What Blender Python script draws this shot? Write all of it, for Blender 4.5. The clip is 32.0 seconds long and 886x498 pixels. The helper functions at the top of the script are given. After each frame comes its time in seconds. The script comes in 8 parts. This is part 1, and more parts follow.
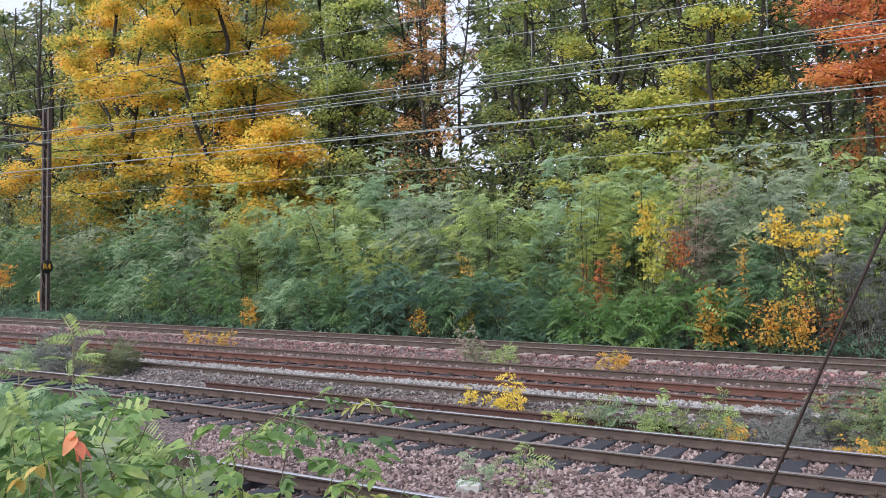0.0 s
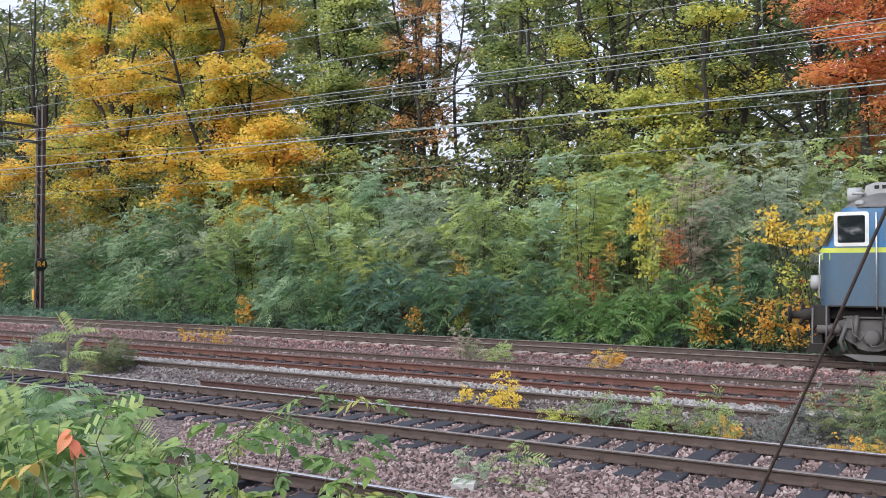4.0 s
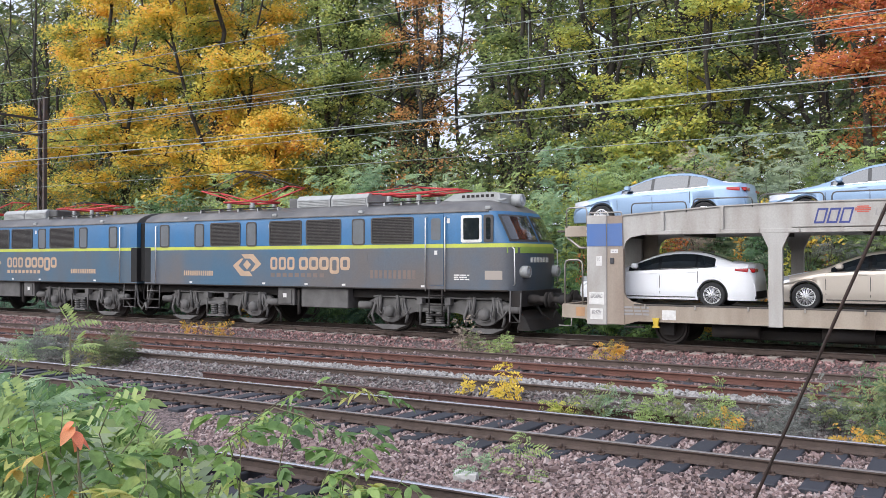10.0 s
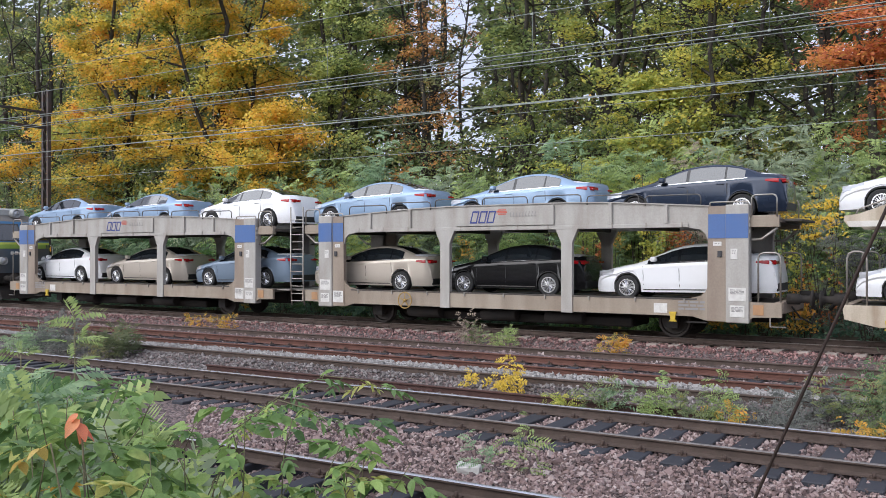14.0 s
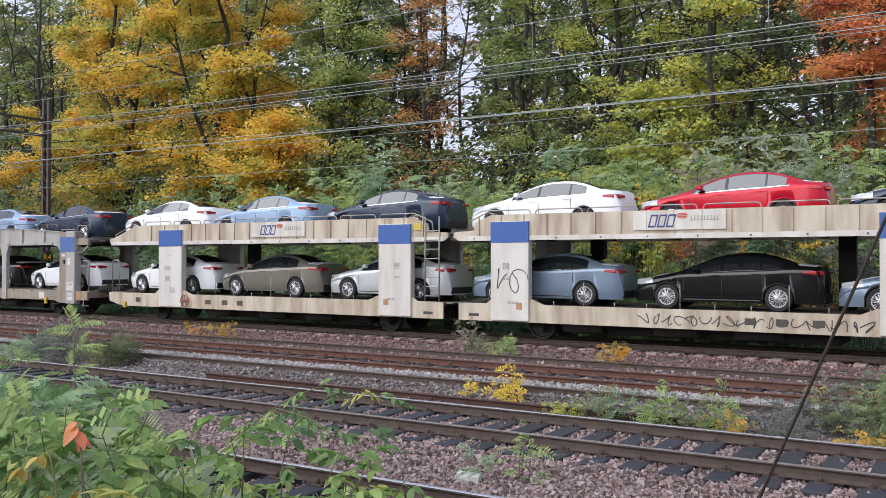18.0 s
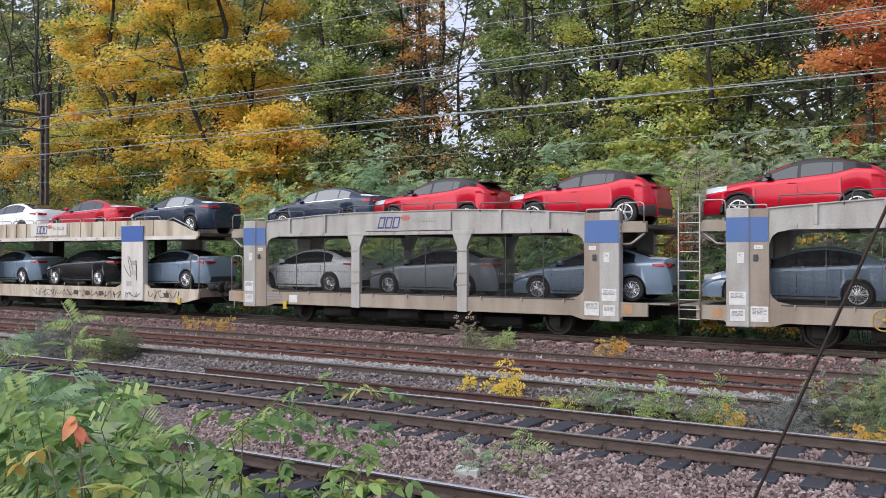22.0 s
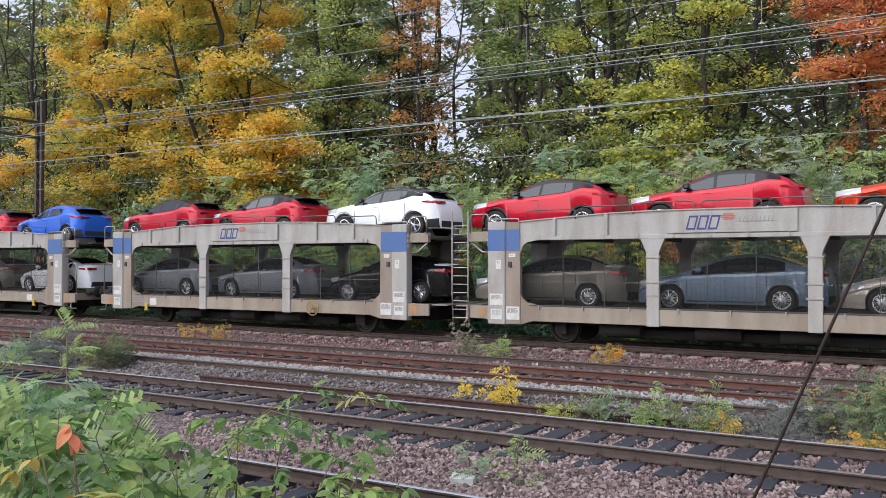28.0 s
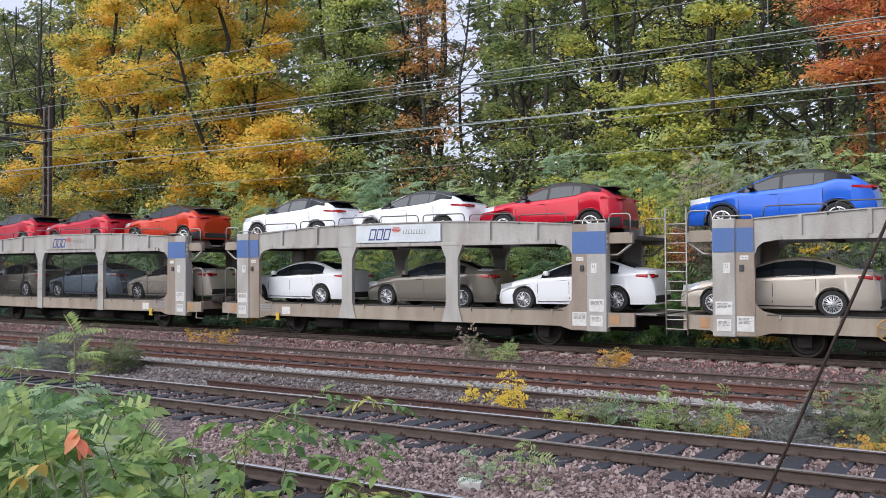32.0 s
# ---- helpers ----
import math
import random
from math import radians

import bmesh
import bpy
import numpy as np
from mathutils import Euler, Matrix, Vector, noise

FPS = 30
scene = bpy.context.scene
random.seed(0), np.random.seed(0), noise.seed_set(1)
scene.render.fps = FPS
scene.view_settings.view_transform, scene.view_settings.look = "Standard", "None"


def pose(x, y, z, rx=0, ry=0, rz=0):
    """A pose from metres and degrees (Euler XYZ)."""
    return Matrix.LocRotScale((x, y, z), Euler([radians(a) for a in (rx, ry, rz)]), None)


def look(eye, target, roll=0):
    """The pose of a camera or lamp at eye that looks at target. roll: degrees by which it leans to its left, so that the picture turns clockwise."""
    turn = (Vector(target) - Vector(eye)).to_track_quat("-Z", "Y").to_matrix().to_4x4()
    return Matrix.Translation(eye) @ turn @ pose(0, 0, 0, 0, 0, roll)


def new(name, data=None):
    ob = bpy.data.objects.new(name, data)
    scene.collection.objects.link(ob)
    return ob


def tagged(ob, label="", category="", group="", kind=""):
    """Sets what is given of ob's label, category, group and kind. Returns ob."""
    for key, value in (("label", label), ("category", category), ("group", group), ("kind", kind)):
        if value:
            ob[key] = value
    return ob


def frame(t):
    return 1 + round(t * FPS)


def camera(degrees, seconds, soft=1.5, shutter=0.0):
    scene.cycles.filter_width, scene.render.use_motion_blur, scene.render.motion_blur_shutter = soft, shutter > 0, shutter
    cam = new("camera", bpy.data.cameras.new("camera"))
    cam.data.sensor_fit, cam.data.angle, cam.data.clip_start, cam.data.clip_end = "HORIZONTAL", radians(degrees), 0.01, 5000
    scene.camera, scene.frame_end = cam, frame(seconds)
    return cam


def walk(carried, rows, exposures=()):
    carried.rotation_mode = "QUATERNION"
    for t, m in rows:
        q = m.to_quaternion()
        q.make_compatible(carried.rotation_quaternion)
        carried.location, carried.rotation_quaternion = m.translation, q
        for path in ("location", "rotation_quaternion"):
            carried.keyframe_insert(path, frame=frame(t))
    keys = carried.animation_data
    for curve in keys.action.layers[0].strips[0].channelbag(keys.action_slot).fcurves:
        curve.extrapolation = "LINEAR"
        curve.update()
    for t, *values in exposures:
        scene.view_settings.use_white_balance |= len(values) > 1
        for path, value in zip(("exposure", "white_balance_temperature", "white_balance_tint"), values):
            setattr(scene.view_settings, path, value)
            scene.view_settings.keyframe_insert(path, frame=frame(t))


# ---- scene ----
# ---------------------------------------------------------------- camera
EYE = 2.15          # height of the lens over the rails of the train's track
TRACK_Y = 22.85     # centre line of the train's track

cam = camera(53.66, 32.0, soft=0.7)


def aim(yaw, pitch, roll):
    return pose(0, 0, EYE, 90 + pitch, 0, yaw) @ pose(0, 0, 0, 0, 0, roll)


walk(cam, [
    (0.0, aim(31.739, 1.372, -0.009)),
    (0.5, aim(31.679, 1.504, -0.098)),
    (1.0, aim(31.567, 1.580, -0.035)),
    (1.5, aim(31.520, 1.597, -0.052)),
    (2.0, aim(31.448, 1.533, -0.009)),
    (2.5, aim(31.399, 1.476, 0.012)),
    (3.0, aim(31.410, 1.419, 0.034)),
    (3.5, aim(31.437, 1.340, 0.070)),
    (5.5, aim(31.377, 1.041, -0.065)),
    (6.0, aim(31.360, 1.048, -0.017)),
    (6.5, aim(31.361, 1.095, -0.038)),
    (7.0, aim(31.382, 1.200, -0.047)),
    (7.5, aim(31.404, 1.284, -0.014)),
    (8.0, aim(31.393, 1.289, -0.041)),
    (8.5, aim(31.372, 1.188, -0.001)),
    (9.0, aim(31.409, 1.060, -0.024)),
    (9.5, aim(31.460, 0.893, 0.031)),
    (10.0, aim(31.543, 0.719, -0.046)),
    (10.5, aim(31.626, 0.558, -0.001)),
    (11.0, aim(31.682, 0.440, -0.034)),
    (11.5, aim(31.692, 0.289, 0.003)),
    (12.0, aim(31.746, 0.232, -0.044)),
    (12.5, aim(31.730, 0.278, -0.066)),
    (13.0, aim(31.666, 0.272, -0.065)),
    (13.5, aim(31.726, 0.252, -0.036)),
    (14.0, aim(31.769, 0.256, -0.014)),
    (14.5, aim(31.793, 0.298, 0.054)),
    (16.5, aim(31.842, 0.515, 0.109)),
    (17.0, aim(31.805, 0.591, 0.104)),
    (17.5, aim(31.749, 0.705, 0.093)),
    (18.0, aim(31.750, 0.814, 0.095)),
    (18.5, aim(31.710, 0.824, 0.072)),
    (19.0, aim(31.624, 0.807, 0.005)),
    (19.5, aim(31.581, 0.758, 0.076)),
    (20.0, aim(31.526, 0.657, -0.008)),
    (20.5, aim(31.530, 0.566, 0.011)),
    (21.0, aim(31.546, 0.530, 0.043)),
    (21.5, aim(31.615, 0.481, 0.145)),
    (22.0, aim(31.658, 0.470, 0.073)),
    (22.5, aim(31.666, 0.559, -0.009)),
    (23.0, aim(31.597, 0.694, -0.013)),
    (23.5, aim(31.461, 0.811, -0.023)),
    (24.0, aim(31.395, 0.875, -0.037)),
    (24.5, aim(31.333, 0.908, 0.002)),
    (25.0, aim(31.341, 0.835, -0.031)),
    (25.5, aim(31.349, 0.772, -0.066)),
    (27.5, aim(31.337, 0.861, 0.057)),
    (28.0, aim(31.377, 0.942, 0.041)),
    (28.5, aim(31.414, 1.049, -0.007)),
    (29.0, aim(31.458, 1.181, -0.048)),
    (29.5, aim(31.534, 1.317, -0.054)),
    (30.0, aim(31.642, 1.390, -0.102)),
    (30.5, aim(31.750, 1.285, -0.059)),
    (31.0, aim(31.820, 1.244, -0.011)),
    (31.5, aim(31.814, 1.198, -0.102)),
    (32.0, aim(31.805, 1.215, -0.143))
], exposures=((0.0, 0.0), (10.0, 0.0), (11.1, -0.04), (11.9, -0.29), (32.0, -0.29)))

# ---------------------------------------------------------------- world and light
world = bpy.data.worlds.new("overcast")
scene.world = world
world.use_nodes = True
wn, wl = world.node_tree.nodes, world.node_tree.links
sky = wn.new("ShaderNodeTexSky")
sky.sky_type, sky.sun_disc = "NISHITA", False
sky.sun_elevation, sky.sun_rotation = radians(36), radians(201)
sky.air_density, sky.dust_density, sky.ozone_density = 1.0, 6.0, 1.0
veil = wn.new("ShaderNodeMix")
veil.data_type = "RGBA"
veil.inputs[0].default_value = 0.72
veil.inputs[7].default_value = (9.2, 9.8, 12.3, 1)
wl.new(sky.outputs[0], veil.inputs[6])
wl.new(veil.outputs[2], wn["Background"].inputs[0])
wn["Background"].inputs[1].default_value = 0.128

sun = new("sun", bpy.data.lights.new("sun", "SUN"))
sun.data.energy, sun.data.angle, sun.data.color = 3.7, radians(80), (0.96, 0.985, 1.03)
sun.matrix_world = look((-8, -21, 16), (0, 0, 0))

# ---------------------------------------------------------------- materials


def shader(name):
    m = bpy.data.materials.new(name)
    m.use_nodes = True
    return m, m.node_tree.nodes, m.node_tree.links, m.node_tree.nodes["Principled BSDF"]


def ramp(nodes, stops):
    r = nodes.new("ShaderNodeValToRGB")
    while len(r.color_ramp.elements) < len(stops):
        r.color_ramp.elements.new(0.5)
    for e, (at, c) in zip(r.color_ramp.elements, stops):
        e.position, e.color = at, (*c, 1)
    return r


def surface(name, base, dirt, rough=0.6, metal=0.0, scale=3.0, fine=40.0, bump=0.3, amount=0.55, coat=0.0, depth=0.004, streak=(1, 1, 1), vary=0.0):
    """Base colour with stains of the dirt colour in large patches and fine grain, relief from the grain."""
    m, n, l, b = shader(name)
    co = n.new("ShaderNodeTexCoord")
    mp = n.new("ShaderNodeMapping")
    mp.inputs[3].default_value = streak
    l.new(co.outputs["Object"], mp.inputs[0])
    big, small = n.new("ShaderNodeTexNoise"), n.new("ShaderNodeTexNoise")
    big.inputs["Scale"].default_value, big.inputs["Detail"].default_value = scale, 6
    small.inputs["Scale"].default_value, small.inputs["Detail"].default_value = fine, 3
    l.new(mp.outputs[0], big.inputs["Vector"])
    l.new(co.outputs["Object"], small.inputs["Vector"])
    mask = ramp(n, [(0.38, (0, 0, 0)), (0.68, (amount, amount, amount))])
    l.new(big.outputs[0], mask.inputs[0])
    mix = n.new("ShaderNodeMix")
    mix.data_type = "RGBA"
    mix.inputs[6].default_value, mix.inputs[7].default_value = (*base, 1), (*dirt, 1)
    l.new(mask.outputs[0], mix.inputs[0])
    hsv = n.new("ShaderNodeHueSaturation")
    grain = n.new("ShaderNodeMapRange")
    grain.inputs[3].default_value, grain.inputs[4].default_value = 0.82, 1.18
    l.new(small.outputs[0], grain.inputs[0])
    last = grain.outputs[0]
    if vary:
        oi = n.new("ShaderNodeObjectInfo")
        vr = n.new("ShaderNodeMapRange")
        vr.inputs[3].default_value, vr.inputs[4].default_value = 1 - vary, 1 + vary
        l.new(oi.outputs["Random"], vr.inputs[0])
        mu = n.new("ShaderNodeMath")
        mu.operation = "MULTIPLY"
        l.new(last, mu.inputs[0])
        l.new(vr.outputs[0], mu.inputs[1])
        last = mu.outputs[0]
    l.new(last, hsv.inputs["Value"])
    l.new(mix.outputs[2], hsv.inputs["Color"])
    l.new(hsv.outputs[0], b.inputs["Base Color"])
    rr = n.new("ShaderNodeMapRange")
    rr.inputs[3].default_value, rr.inputs[4].default_value = max(rough - 0.1, 0.02), min(rough + 0.15, 1)
    l.new(big.outputs[0], rr.inputs[0])
    l.new(rr.outputs[0], b.inputs["Roughness"])
    b.inputs["Metallic"].default_value = metal
    b.inputs["Coat Weight"].default_value = coat
    b.inputs["Coat Roughness"].default_value = 0.1
    if bump:
        bu = n.new("ShaderNodeBump")
        bu.inputs["Strength"].default_value, bu.inputs["Distance"].default_value = bump, depth
        l.new(small.outputs[0], bu.inputs["Height"])
        l.new(bu.outputs[0], b.inputs["Normal"])
    return m


def foliage(name, stops, patch=0.6, rough=0.55, clear=0.35, spread=0.36, mottle=0.0):
    """Leaf colours picked leaf by leaf, shifted in patches from twig to twig."""
    m, n, l, b = shader(name)
    geo = n.new("ShaderNodeNewGeometry")
    noi = n.new("ShaderNodeTexNoise")
    noi.inputs["Scale"].default_value, noi.inputs["Detail"].default_value = patch, 2
    co = n.new("ShaderNodeTexCoord")
    l.new(co.outputs["Object"], noi.inputs["Vector"])
    mx = n.new("ShaderNodeMix")
    mx.inputs[0].default_value = spread
    st = n.new("ShaderNodeMapRange")
    st.inputs[1].default_value, st.inputs[2].default_value = 0.3, 0.7
    l.new(noi.outputs[0], st.inputs[0])
    l.new(st.outputs[0], mx.inputs[2])
    l.new(geo.outputs["Random Per Island"], mx.inputs[3])
    r = ramp(n, stops)
    l.new(mx.outputs[0], r.inputs[0])
    last = r.outputs[0]
    if mottle:
        fine, mr, h = n.new("ShaderNodeTexNoise"), n.new("ShaderNodeMapRange"), n.new("ShaderNodeHueSaturation")
        fine.inputs["Scale"].default_value, fine.inputs["Detail"].default_value = mottle, 4
        mr.inputs[3].default_value, mr.inputs[4].default_value = 0.5, 1.5
        l.new(co.outputs["Object"], fine.inputs["Vector"])
        l.new(fine.outputs[0], mr.inputs[0])
        l.new(mr.outputs[0], h.inputs["Value"])
        l.new(last, h.inputs["Color"])
        last = h.outputs[0]
    l.new(last, b.inputs["Base Color"])
    b.inputs["Roughness"].default_value = rough
    b.inputs["Specular IOR Level"].default_value = 0.35
    tr = n.new("ShaderNodeBsdfTranslucent")
    l.new(last, tr.inputs[0])
    ms = n.new("ShaderNodeMixShader")
    ms.inputs[0].default_value = clear
    l.new(b.outputs[0], ms.inputs[1])
    l.new(tr.outputs[0], ms.inputs[2])
    l.new(ms.outputs[0], n["Material Output"].inputs[0])
    return m


def single_leaves(name, stops, clear=0.35):
    """Colour picked object by object, with veins lighter than the blade."""
    m, n, l, b = shader(name)
    oi = n.new("ShaderNodeObjectInfo")
    r = ramp(n, stops)
    l.new(oi.outputs["Random"], r.inputs[0])
    co = n.new("ShaderNodeTexCoord")
    noi = n.new("ShaderNodeTexNoise")
    noi.inputs["Scale"].default_value, noi.inputs["Detail"].default_value = 30, 4
    l.new(co.outputs["Object"], noi.inputs["Vector"])
    h = n.new("ShaderNodeHueSaturation")
    mr = n.new("ShaderNodeMapRange")
    mr.inputs[3].default_value, mr.inputs[4].default_value = 0.65, 1.35
    l.new(noi.outputs[0], mr.inputs[0])
    l.new(mr.outputs[0], h.inputs["Value"])
    l.new(r.outputs[0], h.inputs["Color"])
    l.new(h.outputs[0], b.inputs["Base Color"])
    b.inputs["Roughness"].default_value = 0.5
    tr = n.new("ShaderNodeBsdfTranslucent")
    l.new(h.outputs[0], tr.inputs[0])
    ms = n.new("ShaderNodeMixShader")
    ms.inputs[0].default_value = clear
    l.new(b.outputs[0], ms.inputs[1])
    l.new(tr.outputs[0], ms.inputs[2])
    l.new(ms.outputs[0], n["Material Output"].inputs[0])
    return m


def stones(name, stops, size=18.0, bump=1.0):
    """Crushed stone seen from afar: cells of different greys and pinks with dark joints."""
    m, n, l, b = shader(name)
    co = n.new("ShaderNodeTexCoord")
    v = n.new("ShaderNodeTexVoronoi")
    v.inputs["Scale"].default_value = size
    l.new(co.outputs["Object"], v.inputs["Vector"])
    sep = n.new("ShaderNodeSeparateColor")
    l.new(v.outputs["Color"], sep.inputs[0])
    noi = n.new("ShaderNodeTexNoise")
    noi.inputs["Scale"].default_value = 0.7
    l.new(co.outputs["Object"], noi.inputs["Vector"])
    mx = n.new("ShaderNodeMix")
    mx.inputs[0].default_value = 0.6
    l.new(noi.outputs[0], mx.inputs[2])
    l.new(sep.outputs[0], mx.inputs[3])
    r = ramp(n, stops)
    l.new(mx.outputs[0], r.inputs[0])
    l.new(r.outputs[0], b.inputs["Base Color"])
    b.inputs["Roughness"].default_value = 0.9
    bu = n.new("ShaderNodeBump")
    bu.invert = True
    bu.inputs["Strength"].default_value, bu.inputs["Distance"].default_value = bump, 0.05
    l.new(v.outputs["Distance"], bu.inputs["Height"])
    l.new(bu.outputs[0], b.inputs["Normal"])
    return m


def islands(name, stops, rough=0.85, patch=0.5):
    """Colour picked stone by stone."""
    m, n, l, b = shader(name)
    geo = n.new("ShaderNodeNewGeometry")
    co = n.new("ShaderNodeTexCoord")
    noi = n.new("ShaderNodeTexNoise")
    noi.inputs["Scale"].default_value = patch
    l.new(co.outputs["Object"], noi.inputs["Vector"])
    grain = n.new("ShaderNodeTexNoise")
    grain.inputs["Scale"].default_value = 60
    l.new(co.outputs["Object"], grain.inputs["Vector"])
    mx = n.new("ShaderNodeMix")
    mx.inputs[0].default_value = 0.7
    l.new(noi.outputs[0], mx.inputs[2])
    l.new(geo.outputs["Random Per Island"], mx.inputs[3])
    r = ramp(n, stops)
    l.new(mx.outputs[0], r.inputs[0])
    h = n.new("ShaderNodeHueSaturation")
    mr = n.new("ShaderNodeMapRange")
    mr.inputs[3].default_value, mr.inputs[4].default_value = 0.75, 1.25
    l.new(grain.outputs[0], mr.inputs[0])
    l.new(mr.outputs[0], h.inputs["Value"])
    l.new(r.outputs[0], h.inputs["Color"])
    l.new(h.outputs[0], b.inputs["Base Color"])
    b.inputs["Roughness"].default_value = rough
    return m


def plain(name, base, rough=0.5, metal=0.0, coat=0.0):
    m, n, l, b = shader(name)
    b.inputs["Base Color"].default_value = (*base, 1)
    b.inputs["Roughness"].default_value, b.inputs["Metallic"].default_value = rough, metal
    b.inputs["Coat Weight"].default_value = coat
    return m


M_EARTH = surface("earth", (0.07, 0.055, 0.035), (0.035, 0.035, 0.018), 0.95, scale=0.8, fine=25, depth=0.03)
M_BALLAST = stones("ballast_bed", [(0.2, (0.05, 0.042, 0.042)), (0.45, (0.13, 0.095, 0.09)), (0.7, (0.21, 0.155, 0.147)), (0.95, (0.33, 0.27, 0.255))], 24)
M_STONE = islands("crushed_stone", [(0.12, (0.055, 0.042, 0.042)), (0.35, (0.16, 0.11, 0.103)), (0.6, (0.27, 0.19, 0.178)), (0.8, (0.35, 0.28, 0.265)), (0.98, (0.54, 0.48, 0.455))])
M_STONE_RED = islands("reddish_crushed_stone", [(0.15, (0.08, 0.048, 0.046)), (0.45, (0.20, 0.105, 0.098)), (0.7, (0.31, 0.175, 0.162)), (0.95, (0.50, 0.34, 0.32))])
# oily stone, its colour also darkened to stand for shade under the train
M_STONE_OILY_SHADE = islands("oily_shade_brown_crushed_stone", [(0.15, (0.035, 0.026, 0.024)), (0.5, (0.085, 0.055, 0.05)), (0.95, (0.17, 0.115, 0.105))])
M_STONE_WHITE = islands("pale_crushed_stone", [(0.15, (0.20, 0.19, 0.183)), (0.5, (0.315, 0.302, 0.29)), (0.95, (0.42, 0.405, 0.39))])
M_STONE_GREY = islands("grey_crushed_stone", [(0.15, (0.08, 0.072, 0.07)), (0.5, (0.19, 0.17, 0.162)), (0.95, (0.35, 0.32, 0.305))])
# side colour darkened to include the shade below the rail head
M_RAIL = surface("rail_side_steel", (0.095, 0.068, 0.056), (0.05, 0.036, 0.03), 0.75, 0.15, scale=6, fine=60)
M_HEAD = surface("polished_rail_head", (0.70, 0.70, 0.72), (0.42, 0.40, 0.38), 0.26, 1.0, scale=5, fine=90, bump=0.05, amount=0.25)
M_HEAD_WORN = surface("half_worn_rail_head", (0.34, 0.31, 0.29), (0.17, 0.14, 0.12), 0.42, 0.8, scale=5, fine=90, bump=0.08)
M_HEAD_DULL = surface("dull_rail_head", (0.28, 0.25, 0.225), (0.15, 0.12, 0.10), 0.5, 0.5, scale=5, fine=90, bump=0.1)
M_RUST = surface("rusty_rail_steel", (0.13, 0.058, 0.043), (0.07, 0.034, 0.027), 0.85, 0.05, scale=5, fine=70)
M_RUST_DARK = surface("dark_rusty_rail_steel", (0.075, 0.036, 0.030), (0.045, 0.026, 0.022), 0.85, 0.05, scale=5, fine=70)
M_SLEEPER_DARK = surface("dark_tarred_timber", (0.02, 0.022, 0.03), (0.042, 0.043, 0.052), 0.65, scale=6, fine=50, streak=(6, 1, 1), vary=0.25)
M_SLEEPER_CONC = surface("weathered_concrete", (0.36, 0.315, 0.28), (0.22, 0.16, 0.135), 0.9, scale=4, fine=60, vary=0.15)
M_CLIP = surface("rusty_fastening", (0.09, 0.06, 0.048), (0.05, 0.035, 0.03), 0.8, 0.2)
M_MAST = surface("dark_painted_steel", (0.055, 0.05, 0.05), (0.11, 0.05, 0.03), 0.6, 0.2, scale=3)
M_WIRE = surface("weathered_copper_wire", (0.24, 0.27, 0.25), (0.14, 0.16, 0.15), 0.45, 0.6, scale=2, bump=0)
M_WIRE_DARK = surface("dark_steel_cable", (0.028, 0.018, 0.014), (0.05, 0.025, 0.02), 0.6, 0.3, scale=10)
M_BARK = surface("bark", (0.075, 0.058, 0.045), (0.035, 0.03, 0.024), 0.95, scale=3, fine=25, bump=0.8, depth=0.02, streak=(3, 3, 0.5))
M_BARK_DARK = surface("dark_bark", (0.035, 0.029, 0.024), (0.06, 0.055, 0.04), 0.95, scale=2, fine=25, bump=0.8, depth=0.02, streak=(3, 3, 0.5))
M_TWIG = surface("green_brown_twig", (0.15, 0.135, 0.075), (0.09, 0.075, 0.05), 0.8, scale=20)

# ---------------------------------------------------------------- mesh helpers


def empty(name, at=(0, 0, 0)):
    ob = new(name)
    ob.empty_display_size = 0.2
    ob.location = at
    return ob


def mesh_from(name, verts, faces, material, smooth=False):
    me = bpy.data.meshes.new(name)
    me.from_pydata(verts, [], faces)
    for m in (material if isinstance(material, (list, tuple)) else [material]):
        me.materials.append(m)
    if smooth:
        me.polygons.foreach_set("use_smooth", [True] * len(me.polygons))
    me.update()
    return me


def hang(name, me, parent=None, label="", m=None):
    """One mesh object, under a thing or a part, at the pose m in its space."""
    ob = new(name, me)
    if parent is not None:
        ob.parent = parent
    if m is not None:
        ob.matrix_basis = m
    if label:
        tagged(ob, label)
    return ob


def part(name, bm, material, parent=None, label="", smooth=False, m=None):
    me = bpy.data.meshes.new(name)
    bm.to_mesh(me)
    bm.free()
    for mt in (material if isinstance(material, (list, tuple)) else [material]):
        me.materials.append(mt)
    if smooth:
        me.polygons.foreach_set("use_smooth", [True] * len(me.polygons))
        me.set_sharp_from_angle(angle=radians(38))
    return hang(name, me, parent, label, m)


def box(bm, x0, x1, y0, y1, z0, z1, bevel=0.0, slot=0):
    r = bmesh.ops.create_cube(bm, size=1)
    vs = r["verts"]
    for v in vs:
        v.co = Vector(((x0 + x1) / 2 + v.co.x * (x1 - x0), (y0 + y1) / 2 + v.co.y * (y1 - y0), (z0 + z1) / 2 + v.co.z * (z1 - z0)))
    fs = {f for v in vs for f in v.link_faces}
    for f in fs:
        f.material_index = slot
    if bevel:
        es = {e for v in vs for e in v.link_edges}
        bmesh.ops.bevel(bm, geom=list(es), offset=bevel, segments=1, affect="EDGES", profile=0.5)
    return bm


